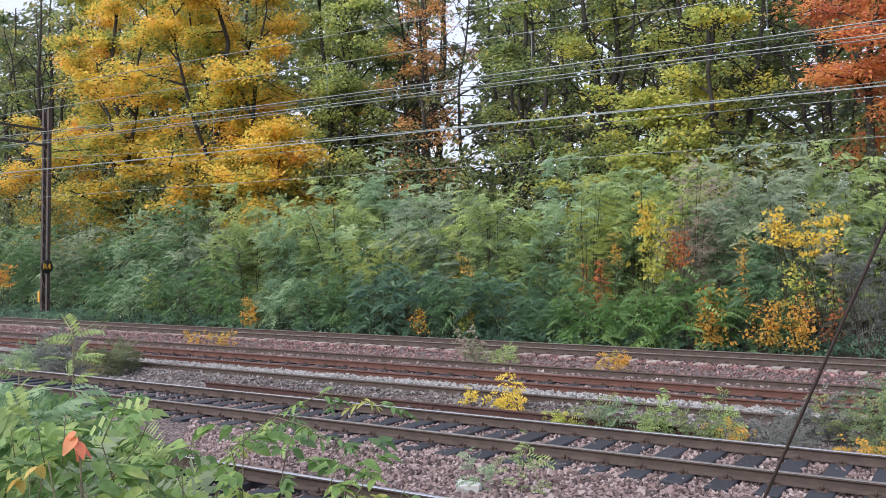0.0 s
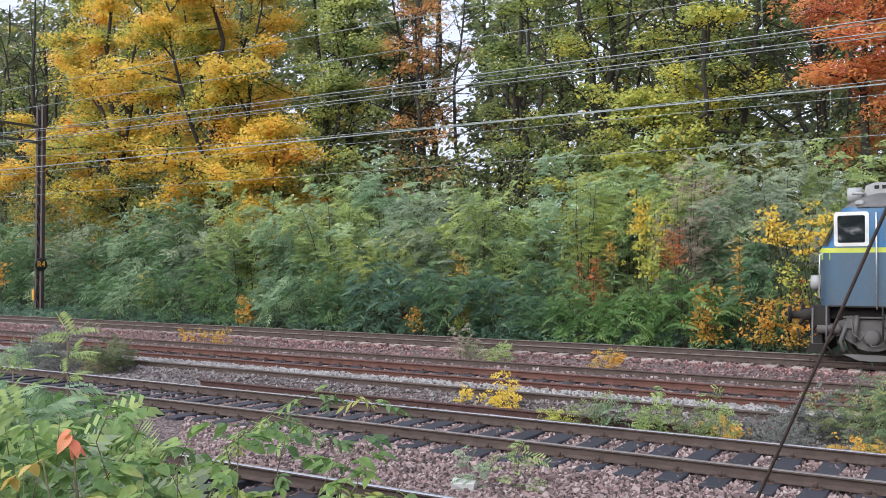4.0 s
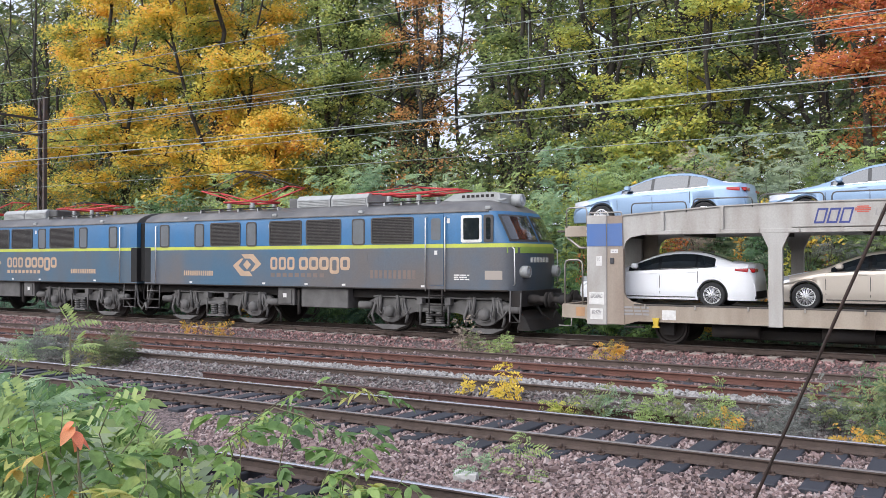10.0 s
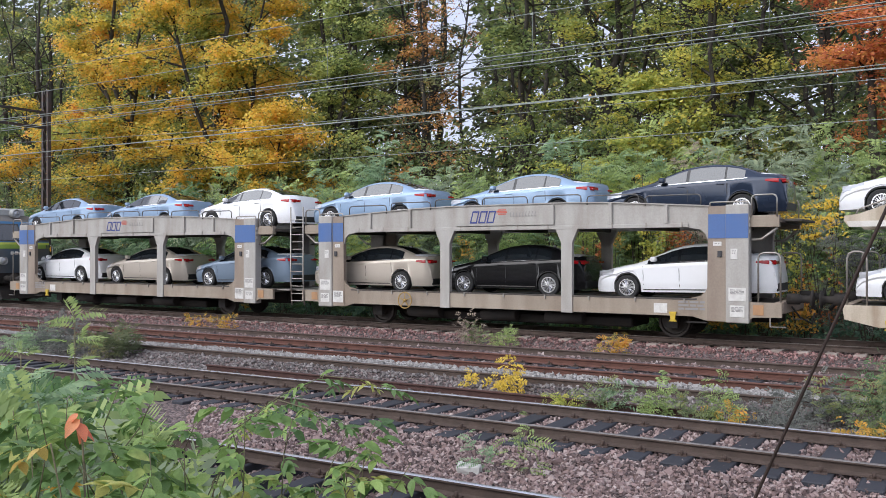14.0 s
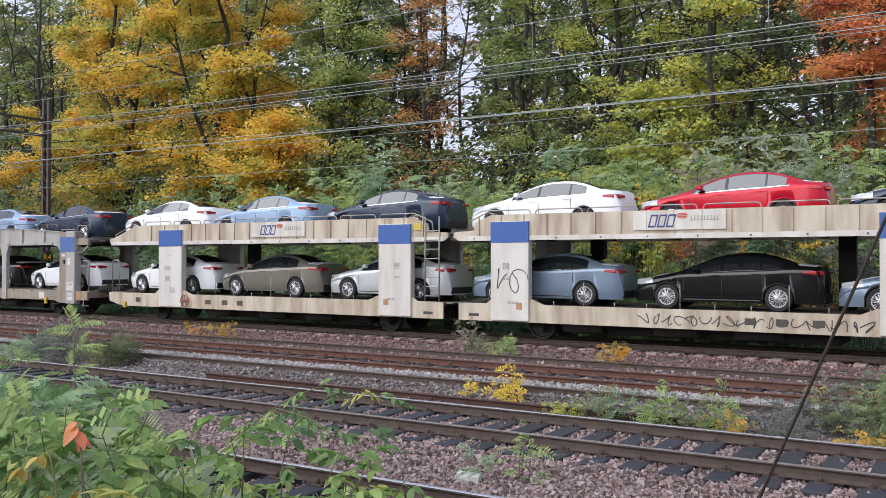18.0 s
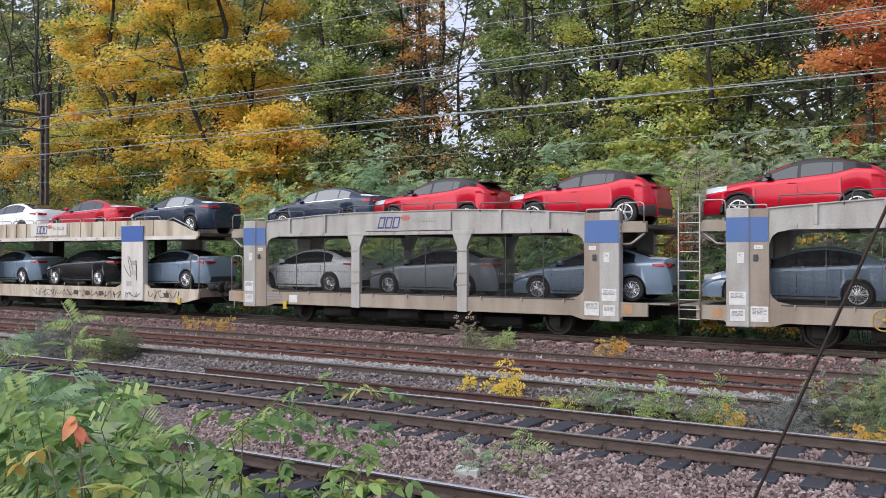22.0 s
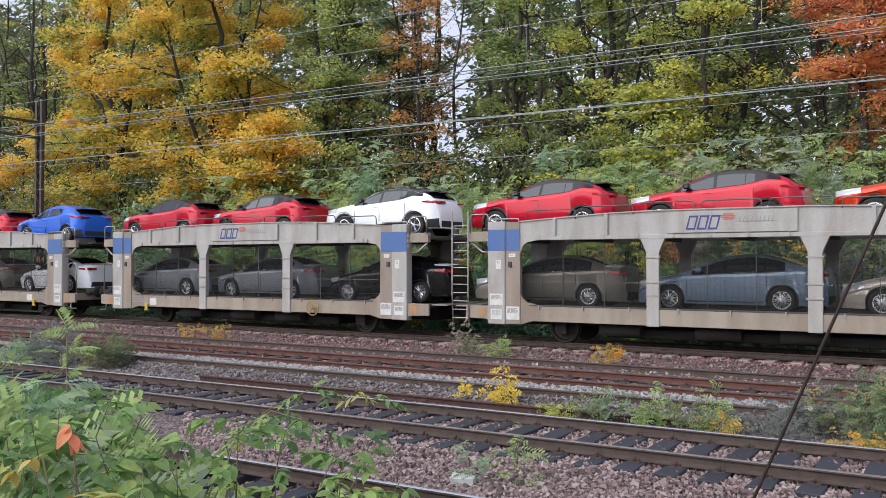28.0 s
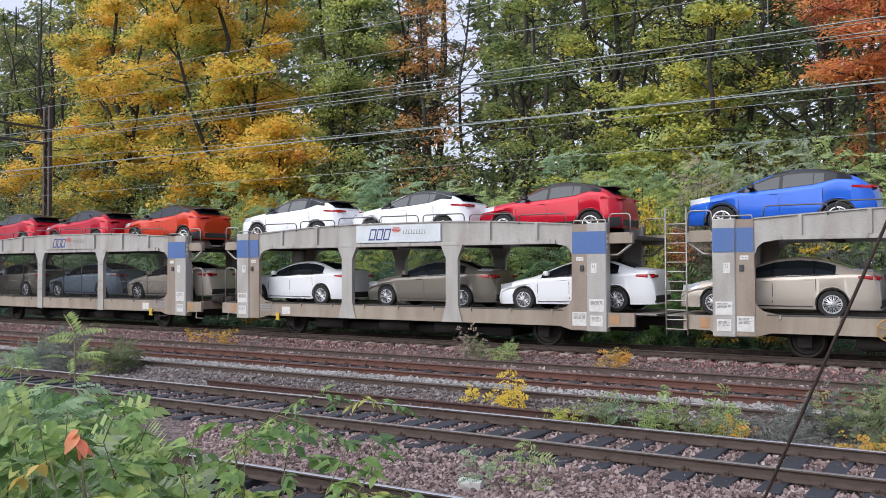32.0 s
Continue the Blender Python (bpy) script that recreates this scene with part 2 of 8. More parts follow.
def rod(bm, a, b, r, n=6, r2=None, slot=0):
    """A round bar from a to b."""
    a, b = Vector(a), Vector(b)
    d = b - a
    q = d.to_track_quat("Z", "Y")
    r2 = r if r2 is None else r2
    lo, hi = [], []
    for i in range(n):
        c, s = math.cos(2 * math.pi * i / n), math.sin(2 * math.pi * i / n)
        lo.append(bm.verts.new(a + q @ Vector((c * r, s * r, 0))))
        hi.append(bm.verts.new(b + q @ Vector((c * r2, s * r2, 0))))
    for i in range(n):
        f = bm.faces.new((lo[i], lo[(i + 1) % n], hi[(i + 1) % n], hi[i]))
        f.smooth, f.material_index = True, slot
    bm.faces.new(lo[::-1]).material_index = slot
    bm.faces.new(hi).material_index = slot
    return bm


def pipe(bm, pts, r, n=6):
    """A bent round bar through the points, in one piece."""
    pts = [Vector(p) for p in pts]
    closed = (pts[0] - pts[-1]).length < 1e-6
    if closed:
        pts = pts[:-1]
    k = len(pts)
    rings, side = [], None
    for i, p in enumerate(pts):
        a = pts[i - 1] if i or closed else p
        b = pts[(i + 1) % k] if i < k - 1 or closed else p
        d = (b - a).normalized()
        side = (side - d * side.dot(d)) if side is not None else d.orthogonal()
        side.normalize()
        other = d.cross(side)
        rings.append([bm.verts.new(p + (side * math.cos(2 * math.pi * q / n) + other * math.sin(2 * math.pi * q / n)) * r) for q in range(n)])
    for i in range(k if closed else k - 1):
        lo, hi = rings[i], rings[(i + 1) % k]
        for q in range(n):
            bm.faces.new((lo[q], lo[(q + 1) % n], hi[(q + 1) % n], hi[q])).smooth = True
    if not closed:
        bm.faces.new(rings[0][::-1])
        bm.faces.new(rings[-1])
    return bm


def prism(bm, poly, y0, y1, slot=0):
    """A plate: the outline poly in x and z, from y0 to y1."""
    lo = [bm.verts.new((x, y0, z)) for x, z in poly]
    hi = [bm.verts.new((x, y1, z)) for x, z in poly]
    k = len(poly)
    fs = [bm.faces.new(lo), bm.faces.new(hi[::-1])]
    for i in range(k):
        fs.append(bm.faces.new((lo[i], hi[i], hi[(i + 1) % k], lo[(i + 1) % k])))
    for f in fs:
        f.material_index = slot
    return bm


def lathe(bm, profile, n=20, axis="Y", at=(0, 0, 0), slot=0):
    """Turns the profile, rows of (radius, way along the axis), round the axis through at."""
    rings = []
    for r, h in profile:
        ring = []
        for i in range(n):
            c, s = r * math.cos(2 * math.pi * i / n), r * math.sin(2 * math.pi * i / n)
            p = {"Y": (c, h, s), "Z": (c, s, h), "X": (h, c, s)}[axis]
            ring.append(bm.verts.new((at[0] + p[0], at[1] + p[1], at[2] + p[2])))
        rings.append(ring)
    for a, b in zip(rings, rings[1:]):
        for i in range(n):
            f = bm.faces.new((a[i], a[(i + 1) % n], b[(i + 1) % n], b[i]))
            f.smooth, f.material_index = True, slot
    for ring in (rings[0], rings[-1]):
        bm.faces.new(ring).material_index = slot
    bmesh.ops.recalc_face_normals(bm, faces=bm.faces[:])
    return bm


def rounded(x0, x1, z0, z1, r, k=4):
    """The outline of a rectangle with rounded corners."""
    out = []
    for cx, cz, a in ((x1 - r, z1 - r, 0), (x0 + r, z1 - r, 90), (x0 + r, z0 + r, 180), (x1 - r, z0 + r, 270)):
        for i in range(k + 1):
            t = radians(a + 90 * i / k)
            out.append((cx + r * math.cos(t), cz + r * math.sin(t)))
    return out


def frame_plate(bm, outer, inner, y0, y1):
    """A flat ring between two outlines of equally many points."""
    k = len(outer)
    v = [[bm.verts.new((x, y, z)) for x, z in poly] for poly in (outer, inner) for y in (y0, y1)]
    o0, o1, i0, i1 = v
    for i in range(k):
        j = (i + 1) % k
        bm.faces.new((o0[i], o0[j], i0[j], i0[i]))
        bm.faces.new((o1[j], o1[i], i1[i], i1[j]))
        bm.faces.new((o0[j], o0[i], o1[i], o1[j]))
        bm.faces.new((i0[i], i0[j], i1[j], i1[i]))
    bmesh.ops.recalc_face_normals(bm, faces=bm.faces[:])
    return bm


# ---------------------------------------------------------------- ground


def ground_height(x, y):
    """Level of the soil: flat under the tracks, a low bank behind them, a small rise where the camera stands."""
    z = -0.34
    if y > 27.5:
        z += min((y - 27.5) * 0.10, 1.6)
    if y < 5.6:
        z += min((5.6 - y) * 0.28, 0.95)
    return z


def sheet(name, xs, ys, rise, material, label, category):
    v = [(x, y, rise(x, y)) for y in ys for x in xs]
    nx = len(xs)
    f = [(j * nx + i, j * nx + i + 1, (j + 1) * nx + i + 1, (j + 1) * nx + i) for j in range(len(ys) - 1) for i in range(nx - 1)]
    return tagged(new(name, mesh_from(name, v, f, material, True)), label, category, kind="structure")


sheet("ground", [-1500, -400, -200] + [x for x in range(-120, 61, 3)] + [200, 400, 1500],
      [-1500, -300, -60, -20] + [y * 0.5 for y in range(-16, 80)] + [45, 55, 70, 100, 300, 1500],
      lambda x, y: ground_height(x, y) + 0.06 * noise.noise((x * 0.4, y * 0.4, 0)), M_EARTH, "dark soil strewn with leaf litter", "ground")


def bed(x, y):
    z = -0.31
    for c, h, w in ((TRACK_Y, 0.108, 1.75), (18.35, 0.08, 0.3), (16.15, 0.085, 1.9), (14.02, 0.12, 0.25), (11.0, 0.04, 1.45), (6.42, 0.02, 1.3)):
        z += h * min(max((w + 0.35 - abs(y - c)) / 0.35, 0), 1)
    if 18.6 < y < 21.2:
        z -= 0.04 * math.sin((y - 18.6) / 2.6 * math.pi)
    edge = min(y - 5.6, 25.6 - y)
    return z - max(0, 0.5 - edge) * 0.5 + 0.012 * noise.noise((x * 0.9, y * 1.3, 3))


sheet("ballast", [x * 0.75 for x in range(-90, 14)], [5.4 + i * 0.3 for i in range(69)], bed, M_BALLAST, "bed of pinkish grey crushed stone under the tracks", "ballast")


def heap(x, y):
    """The pale stone is banked up between the spare rail and the disused track."""
    return -0.15 + 0.02 * noise.noise((x * 1.2, y * 2, 7)) - 0.05 * abs(y - 14.7)


sheet("stone_bank", [x * 0.75 for x in range(-60, 14)], [14.08, 14.3, 14.6, 14.9, 15.2, 15.34], lambda x, y: heap(x, y) - (0.12 if y < 14.1 or y > 15.3 else 0.02), M_BALLAST, "low bank of pale crushed stone", "ballast")


def scatter(name, count, xr, yr, size, material, label, coarse=False, rise=bed, seed=1, lift=0.55, wide=1.68):
    """Loose stones on the bed: one mesh of many small angular lumps."""
    rng = np.random.default_rng(seed)
    bm = bmesh.new()
    if coarse:
        q = [bm.verts.new(c) for c in ((1, 0, 0), (0, 1, 0), (-1, 0, 0), (0, -1, 0), (0, 0, 1), (0, 0, -1))]
        for i in range(4):
            bm.faces.new((q[i], q[(i + 1) % 4], q[4]))
            bm.faces.new((q[(i + 1) % 4], q[i], q[5]))
        bm.verts.index_update()
    else:
        box(bm, -0.72, 0.72, -0.72, 0.72, -0.72, 0.72)
        bm.verts.index_update()
    bm.verts.ensure_lookup_table()
    base = np.array([v.co[:] for v in bm.verts])
    tri = [[v.index for v in f.verts] for f in bm.faces]
    bm.free()
    k = len(base)
    y = yr[0] + (yr[1] - yr[0]) * rng.random(count)
    lo = np.maximum(-wide * y - 1, xr[0])
    x = lo + (xr[1] - lo) * rng.random(count)
    s = size * np.exp(0.26 * rng.standard_normal(count))
    ax = rng.standard_normal((count, 4))
    ax /= np.linalg.norm(ax, axis=1, keepdims=True)
    w, a, b, c = ax.T
    R = np.stack([1 - 2 * (b * b + c * c), 2 * (a * b - c * w), 2 * (a * c + b * w), 2 * (a * b + c * w), 1 - 2 * (a * a + c * c),
                  2 * (b * c - a * w), 2 * (a * c - b * w), 2 * (b * c + a * w), 1 - 2 * (a * a + b * b)], -1).reshape(-1, 3, 3)
    stretch = np.array([1.25, 0.95, 0.7]) * (0.8 + 0.4 * rng.random((count, 1, 3)))
    pts = base[None] * stretch * (0.75 + 0.5 * rng.random((count, k, 1)))
    pts = np.einsum("nij,nkj->nki", R, pts) * s[:, None, None]
    z = np.array([rise(px, py) for px, py in zip(x, y)])
    pts += np.stack([x, y, z + s * lift], -1)[:, None]
    tri = np.array(tri)
    faces = (np.arange(count)[:, None, None] * k + tri[None]).reshape(-1, tri.shape[1])
    me = mesh_from(name, pts.reshape(-1, 3), faces.tolist(), material)
    return tagged(new(name, me), label, "ballast", kind="stuff")


scatter("ballast_stones", 23000, (-16, 0.3), (6.9, 10.0), 0.0215, M_STONE, "loose pinkish crushed stone between the near tracks", seed=1, wide=1.0)
scatter("ballast_stones", 16000, (-18, 0.5), (9.9, 12.2), 0.025, M_STONE, "pinkish crushed stone in the near track", coarse=True, seed=2, wide=1.3)
scatter("ballast_stones", 9500, (-24, 0.5), (12.2, 14.0), 0.029, M_STONE_GREY, "grey crushed stone beside the near track", coarse=True, seed=7)
scatter("ballast_stones", 11500, (-28, 0.5), (14.08, 15.5), 0.027, M_STONE_WHITE, "strip of pale crushed stone", coarse=True, seed=3, rise=heap)
scatter("ballast_stones", 5200, (-30, 0.5), (15.3, 18.2), 0.03, M_STONE, "crushed stone in the disused track", coarse=True, seed=4, lift=0.1)
scatter("ballast_stones", 12000, (-36, 0.5), (18.5, 21.95), 0.033, M_STONE_RED, "reddish crushed stone on the shoulder of the far track", coarse=True, seed=5)
scatter("ballast_stones", 6000, (-40, 0.5), (22.0, 24.8), 0.033, M_STONE_OILY_SHADE, "oily brown crushed stone in the far track, darkened for the train's shade", coarse=True, seed=6, lift=0.0)

# ---------------------------------------------------------------- tracks
RAIL = [(-0.036, -0.011), (-0.026, -0.004), (-0.010, 0.0), (0.010, 0.0), (0.026, -0.004), (0.036, -0.011), (0.036, -0.03), (0.028, -0.042), (0.009, -0.05), (0.009, -0.135), (0.03, -0.148), (0.073, -0.16), (0.073, -0.172),
        (-0.073, -0.172), (-0.073, -0.16), (-0.03, -0.148), (-0.009, -0.135), (-0.009, -0.05), (-0.028, -0.042), (-0.036, -0.03)]
RAIL = [(a, b * 0.82) for a, b in RAIL]


def rail_bar(name, parent, y, z, x0, x1, side, head, label=""):
    k = len(RAIL)
    n = max(int((x1 - x0) / 6), 1)
    v = [(x0 + (x1 - x0) * i / n, y + a, z + b) for i in range(n + 1) for a, b in RAIL]
    f = [(i * k + j, i * k + (j + 1) % k, (i + 1) * k + (j + 1) % k, (i + 1) * k + j) for i in range(n) for j in range(k)]
    f += [tuple(range(k)), tuple(range(n * k, n * k + k))[::-1]]
    me = mesh_from(name, v, f, [side, head])
    me.polygons.foreach_set("material_index", [1 if i < n * k and i % k < 5 else 0 for i in range(len(f))])
    return hang(name, me, parent, label)


def sleeper_mesh(name, half, w, top, deep, material):
    bm = bmesh.new()
    box(bm, -w / 2, w / 2, -half, half, top - deep, top, 0.012)
    me = bpy.data.meshes.new(name)
    bm.to_mesh(me)
    bm.free()
    me.materials.append(material)
    return me


def clip_mesh():
    bm = bmesh.new()
    box(bm, -0.07, 0.07, -0.16, 0.16, -0.156, -0.138)
    for s in (-1, 1):
        box(bm, -0.05, 0.05, s * 0.075 - 0.025, s * 0.075 + 0.025, -0.138, -0.115)
        rod(bm, (0, s * 0.1, -0.14), (0, s * 0.1, -0.075), 0.02, 5)
    me = bpy.data.meshes.new("rail_clip")
    bm.to_mesh(me)
    bm.free()
    me.materials.append(M_CLIP)
    return me


CLIP = clip_mesh()
rnd = random.Random(5)


def track(label, y, z, x0, x1, step, material, half, w, top, deep, side, head, x_near, worn=None):
    t = tagged(empty("railway_track", (0, y, z)), label, "railway track", group="parallel railway tracks")
    for s in (-1, 1):
        rail_bar("rail", t, s * 0.753, 0, -120, 40, side, head if s > 0 or not worn else worn)
    me = sleeper_mesh("sleeper", half, w, top, deep, material)
    x = x0
    while x < x1:
        jx, jy = rnd.uniform(-0.02, 0.02), rnd.uniform(-0.04, 0.04)
        hang("sleeper", me, t, m=pose(x + jx, jy, rnd.uniform(-0.006, 0.004), 0, 0, rnd.uniform(-0.6, 0.6)))
        if x > x_near:
            for s in (-1, 1):
                hang("rail_clip", CLIP, t, m=pose(x + jx, s * 0.753, 0))
        x += step
    return t


track("far railway track with brown rails on concrete sleepers", TRACK_Y, 0.0, -60, 4, 0.6, M_SLEEPER_CONC, 1.27, 0.26, -0.146, 0.2, M_RAIL, M_HEAD_DULL, -30)
track("disused railway track with rust-red rails", 16.15, -0.045, -42, 3, 0.6, M_SLEEPER_DARK, 1.25, 0.24, -0.15, 0.14, M_RUST, M_RUST, -24)
track("near railway track with bright rail heads on dark timber sleepers", 11.0, -0.07, -26, 2, 0.5, M_SLEEPER_DARK, 1.30, 0.26, -0.144, 0.15, M_RAIL, M_HEAD, -18, M_HEAD_WORN)
track("railway track half hidden by leafy shrubs", 6.42, -0.02, -18, 3, 0.55, M_SLEEPER_DARK, 1.22, 0.25, -0.15, 0.15, M_RAIL, M_HEAD, -9)

for y, z, x0, x1, mat, label in ((18.35, -0.05, -70, 12, M_RAIL, "long brown spare rail lying beside the disused track"),
                                 (14.02, -0.04, -70, 12, M_RAIL, "long brown spare rail lying on pale stone"),
                                 (12.85, -0.15, -13.7, -3.2, M_RUST_DARK, "loose dark red rail lying on the ballast")):
    t = tagged(empty("spare_rail", (0, y, z)), label, "rail")
    n = max(round((x1 - x0) / 14), 2)
    for i in range(n):
        a, b = x0 + (x1 - x0) * i / n, x0 + (x1 - x0) * (i + 1) / n
        rail_bar("rail_length", t, 0, 0, a, b - 0.012, mat, mat)
        if i:
            bm = bmesh.new()
            for s in (-1, 1):
                box(bm, a - 0.3, a + 0.3, s * 0.022 - 0.012, s * 0.022 + 0.012, -0.13, -0.06, 0.004)
                for k in (-0.2, -0.07, 0.07, 0.2):
                    rod(bm, (a + k, 0, -0.095), (a + k, s * 0.05, -0.095), 0.014, 6)
            part("fish_plate", bm, mat, t)

# ---------------------------------------------------------------- overhead line


def wire(y, z, sag, r, label, slope=0.0, material=M_WIRE, x0=-110, x1=40, name="overhead_wire", tops=None):
    """A wire along the track, hung between masts 60 m apart."""
    bm = bmesh.new()
    pts = []
    for i in range(31):
        x = x0 + (x1 - x0) * i / 30
        u = ((x + 41.7) % 62) / 62
        pts.append((x, y, z + slope * x - sag * 4 * u * (1 - u)))
    pipe(bm, pts, r, 5)
    ob = part(name, bm, material, smooth=True)
    return tagged(ob, label, "overhead wire", group="overhead wires"), pts


def droppers(y, pts_hi, pts_lo, xs):
    hi, lo = np.array(pts_hi), np.array(pts_lo)
    for x in xs:
        bm = bmesh.new()
        a, b = np.interp(x, hi[:, 0], hi[:, 2]), np.interp(x, lo[:, 0], lo[:, 2])
        rod(bm, (x, y, a), (x, y, b), 0.004, 5)
        box(bm, x - 0.016, x + 0.016, y - 0.009, y + 0.009, b - 0.012, b + 0.02)
        box(bm, x - 0.014, x + 0.014, y - 0.009, y + 0.009, a - 0.02, a + 0.012)
        tagged(part("dropper", bm, M_WIRE), "thin dropper wire between messenger and contact wire", "dropper", group="droppers")


W_A, pa = wire(22.85, 5.28, 0.0, 0.009, "contact wire over the far track")
W_A2, pa2 = wire(22.85, 7.25, 0.75, 0.010, "messenger wire over the far track")
W_B, pb = wire(16.15, 5.2, 0.0, 0.009, "twin contact wire over the disused track")
wire(16.19, 5.24, 0.02, 0.0075, "twin contact wire over the disused track")
W_B2, pb2 = wire(16.15, 6.75, 0.5, 0.0125, "thick messenger wire over the disused track")
wire(16.2, 6.72, 0.52, 0.008, "thin wire beside the messenger wire")
W_C, pc = wire(11.0, 4.82, 0.0, 0.0075, "twin contact wire over the near track")
wire(11.03, 4.78, 0.0, 0.0075, "twin contact wire over the near track")
W_C2, pc2 = wire(11.0, 5.75, 0.28, 0.0065, "messenger wire over the near track")
wire(11.0, 5.98, 0.05, 0.007, "feeder wire high over the near track")
wire(24.4, 6.55, 0.05, 0.008, "feeder wire over the far track")
droppers(22.85, pa2, pa, (-36, -23.6, -12, -3))
droppers(16.15, pb2, pb, (-26, -17, -11.2, -4.6))
droppers(11.0, pc2, pc, (-9, -5.35, -2.2))


def mast():
    x, y, top = -41.3, 27.7, 10.55
    t = tagged(empty("catenary_mast", (x, y, -0.4)), "dark steel lattice mast of the overhead line", "mast")
    for s in (-1, 1):
        bm = bmesh.new()
        box(bm, s * 0.21 - 0.075, s * 0.21 + 0.075, -0.09, 0.09, 0, top + 0.4, 0.008)
        part("post", bm, M_MAST, t)
    k, z = 0, 0.5
    while z < top:
        bm = bmesh.new()
        a, b = (-0.16, 0.16) if k % 2 else (0.16, -0.16)
        for q in (-0.075, 0.075):
            rod(bm, (a, q, z), (b, q, z + 0.5), 0.026, 4)
        part("lattice_bar", bm, M_MAST, t)
        z += 0.5
        k += 1
    for z, h in ((9.75, 0.11), (8.95, 0.13)):
        bm = bmesh.new()
        box(bm, -0.08, 0.08, -24, 0.2, z, z + h)
        part("beam", bm, M_MAST, t)
    for i in range(25):
        bm = bmesh.new()
        rod(bm, (0, -i * 0.95, 8.98 if i % 2 else 9.8), (0, -(i + 1) * 0.95, 9.8 if i % 2 else 8.98), 0.03, 4)
        part("brace", bm, M_MAST, t)
    for wy, wz in ((22.85, 5.28), (24.4, 6.55), (16.15, 5.2), (11.0, 4.82)):
        bm = bmesh.new()
        rod(bm, (0, wy - y, 9.0), (0, wy - y, wz + 0.4), 0.03, 6)
        part("hanger", bm, M_MAST, t)
    bm = bmesh.new()
    rod(bm, (0.2, -0.2, 10.9), (0.9, -0.2, 11.9), 0.03, 5)
    part("bracket", bm, M_MAST, t)
    bm = bmesh.new()
    lathe(bm, [(0.02, -0.02), (0.34, -0.02), (0.36, 0.0), (0.34, 0.02), (0.02, 0.02)], 24, "X", (0.3, -0.13, 2.72))
    sign = part("sign_plate", bm, plain("sign_black", (0.02, 0.02, 0.022), 0.4), t, "round black sign")
    cu = bpy.data.curves.new("sign_text", "FONT")
    cu.body, cu.size, cu.extrude, cu.align_x, cu.align_y = "R4", 0.42, 0.004, "CENTER", "CENTER"
    tmp = bpy.data.objects.new("tmp", cu)
    scene.collection.objects.link(tmp)
    me = bpy.data.meshes.new_from_object(tmp.evaluated_get(bpy.context.evaluated_depsgraph_get()))
    bpy.data.objects.remove(tmp)
    me.materials.clear()
    me.materials.append(plain("sign_orange", (0.95, 0.50, 0.06), 0.5))
    hang("sign_text", me, sign, "orange lettering R4", pose(0.326, -0.13, 2.72, 90, 0, 90))
    sign.matrix_basis = pose(0, 0, 0)
    bm = bmesh.new()
    box(bm, -0.28, -0.12, -0.24, -0.21, 0.9, 1.45)
    part("marker", bm, plain("marker_amber", (0.6, 0.3, 0.04), 0.6), t, "amber marker stripe")
    bm = bmesh.new()
    box(bm, -0.6, 0.6, -0.4, 0.4, -0.4, 0.06, 0.03)
    part("footing", bm, M_SLEEPER_CONC, t, "concrete footing")


mast()

bm = bmesh.new()
pipe(bm, [(-1.12, 3.5, 0.30), (-0.73, 3.5, 1.27), (-0.3, 3.5, 2.31), (0.9, 3.5, 5.2), (2.2, 3.5, 8.4)], 0.0062, 8)
tagged(part("guy_wire", bm, M_WIRE_DARK, smooth=True), "taut dark steel guy wire slanting up close by", "cable")

# ---------------------------------------------------------------- plants


def tube(verts, faces, a, b, ra, rb, n=5):
    """Adds a tapered limb to the lists."""
    a, b = Vector(a), Vector(b)
    q = (b - a).to_track_quat("Z", "Y")
    k = len(verts)
    for p, r in ((a, ra), (b, rb)):
        for i in range(n):
            t = 2 * math.pi * i / n
            verts.append(p + q @ Vector((r * math.cos(t), r * math.sin(t), 0)))
    for i in range(n):
        faces.append((k + i, k + (i + 1) % n, k + n + (i + 1) % n, k + n + i))


def leaf_cloud(name, centres, radii, per, size, aspect, material, rng, droop=0.3, flat=0.55, fold=0.25, up=0.6):
    """Many small folded leaves round the twig ends given by centres. One mesh, each leaf an island of its own."""
    c = np.repeat(np.asarray(centres, float), per, axis=0)
    rad = np.repeat(np.asarray(radii, float), per)
    n = len(c)
    d = rng.standard_normal((n, 3))
    d /= np.linalg.norm(d, axis=1, keepdims=True)
    d *= (rng.random((n, 1)) ** 0.45) * rad[:, None]
    d[:, 2] *= flat
    p = c + d
    p[:, 2] -= droop * (np.hypot(d[:, 0], d[:, 1]) ** 2) / np.maximum(rad, 0.05)
    s = size * np.exp(0.28 * rng.standard_normal(n))[:, None]
    nz = rng.standard_normal((n, 3)) * 0.7
    nz[:, 2] = np.abs(nz[:, 2]) + up
    nz[:, 1] -= 0.55
    nz /= np.linalg.norm(nz, axis=1, keepdims=True)
    t = np.cross(nz, rng.standard_normal((n, 3)))
    t /= np.linalg.norm(t, axis=1, keepdims=True)
    t[:, 2] -= droop * 0.5
    b = np.cross(nz, t)
    v = np.empty((n, 4, 3))
    v[:, 0] = p - t * s * 0.5
    v[:, 1] = p + b * s * aspect * 0.5 + nz * s * fold * 0.5
    v[:, 2] = p + t * s * 0.5
    v[:, 3] = p - b * s * aspect * 0.5 + nz * s * fold * 0.5
    k = np.arange(n)[:, None] * 4
    f = np.concatenate([k + np.array([0, 1, 2]), k + np.array([0, 2, 3])], 0)
    return mesh_from(name, v.reshape(-1, 3), f.tolist(), material)


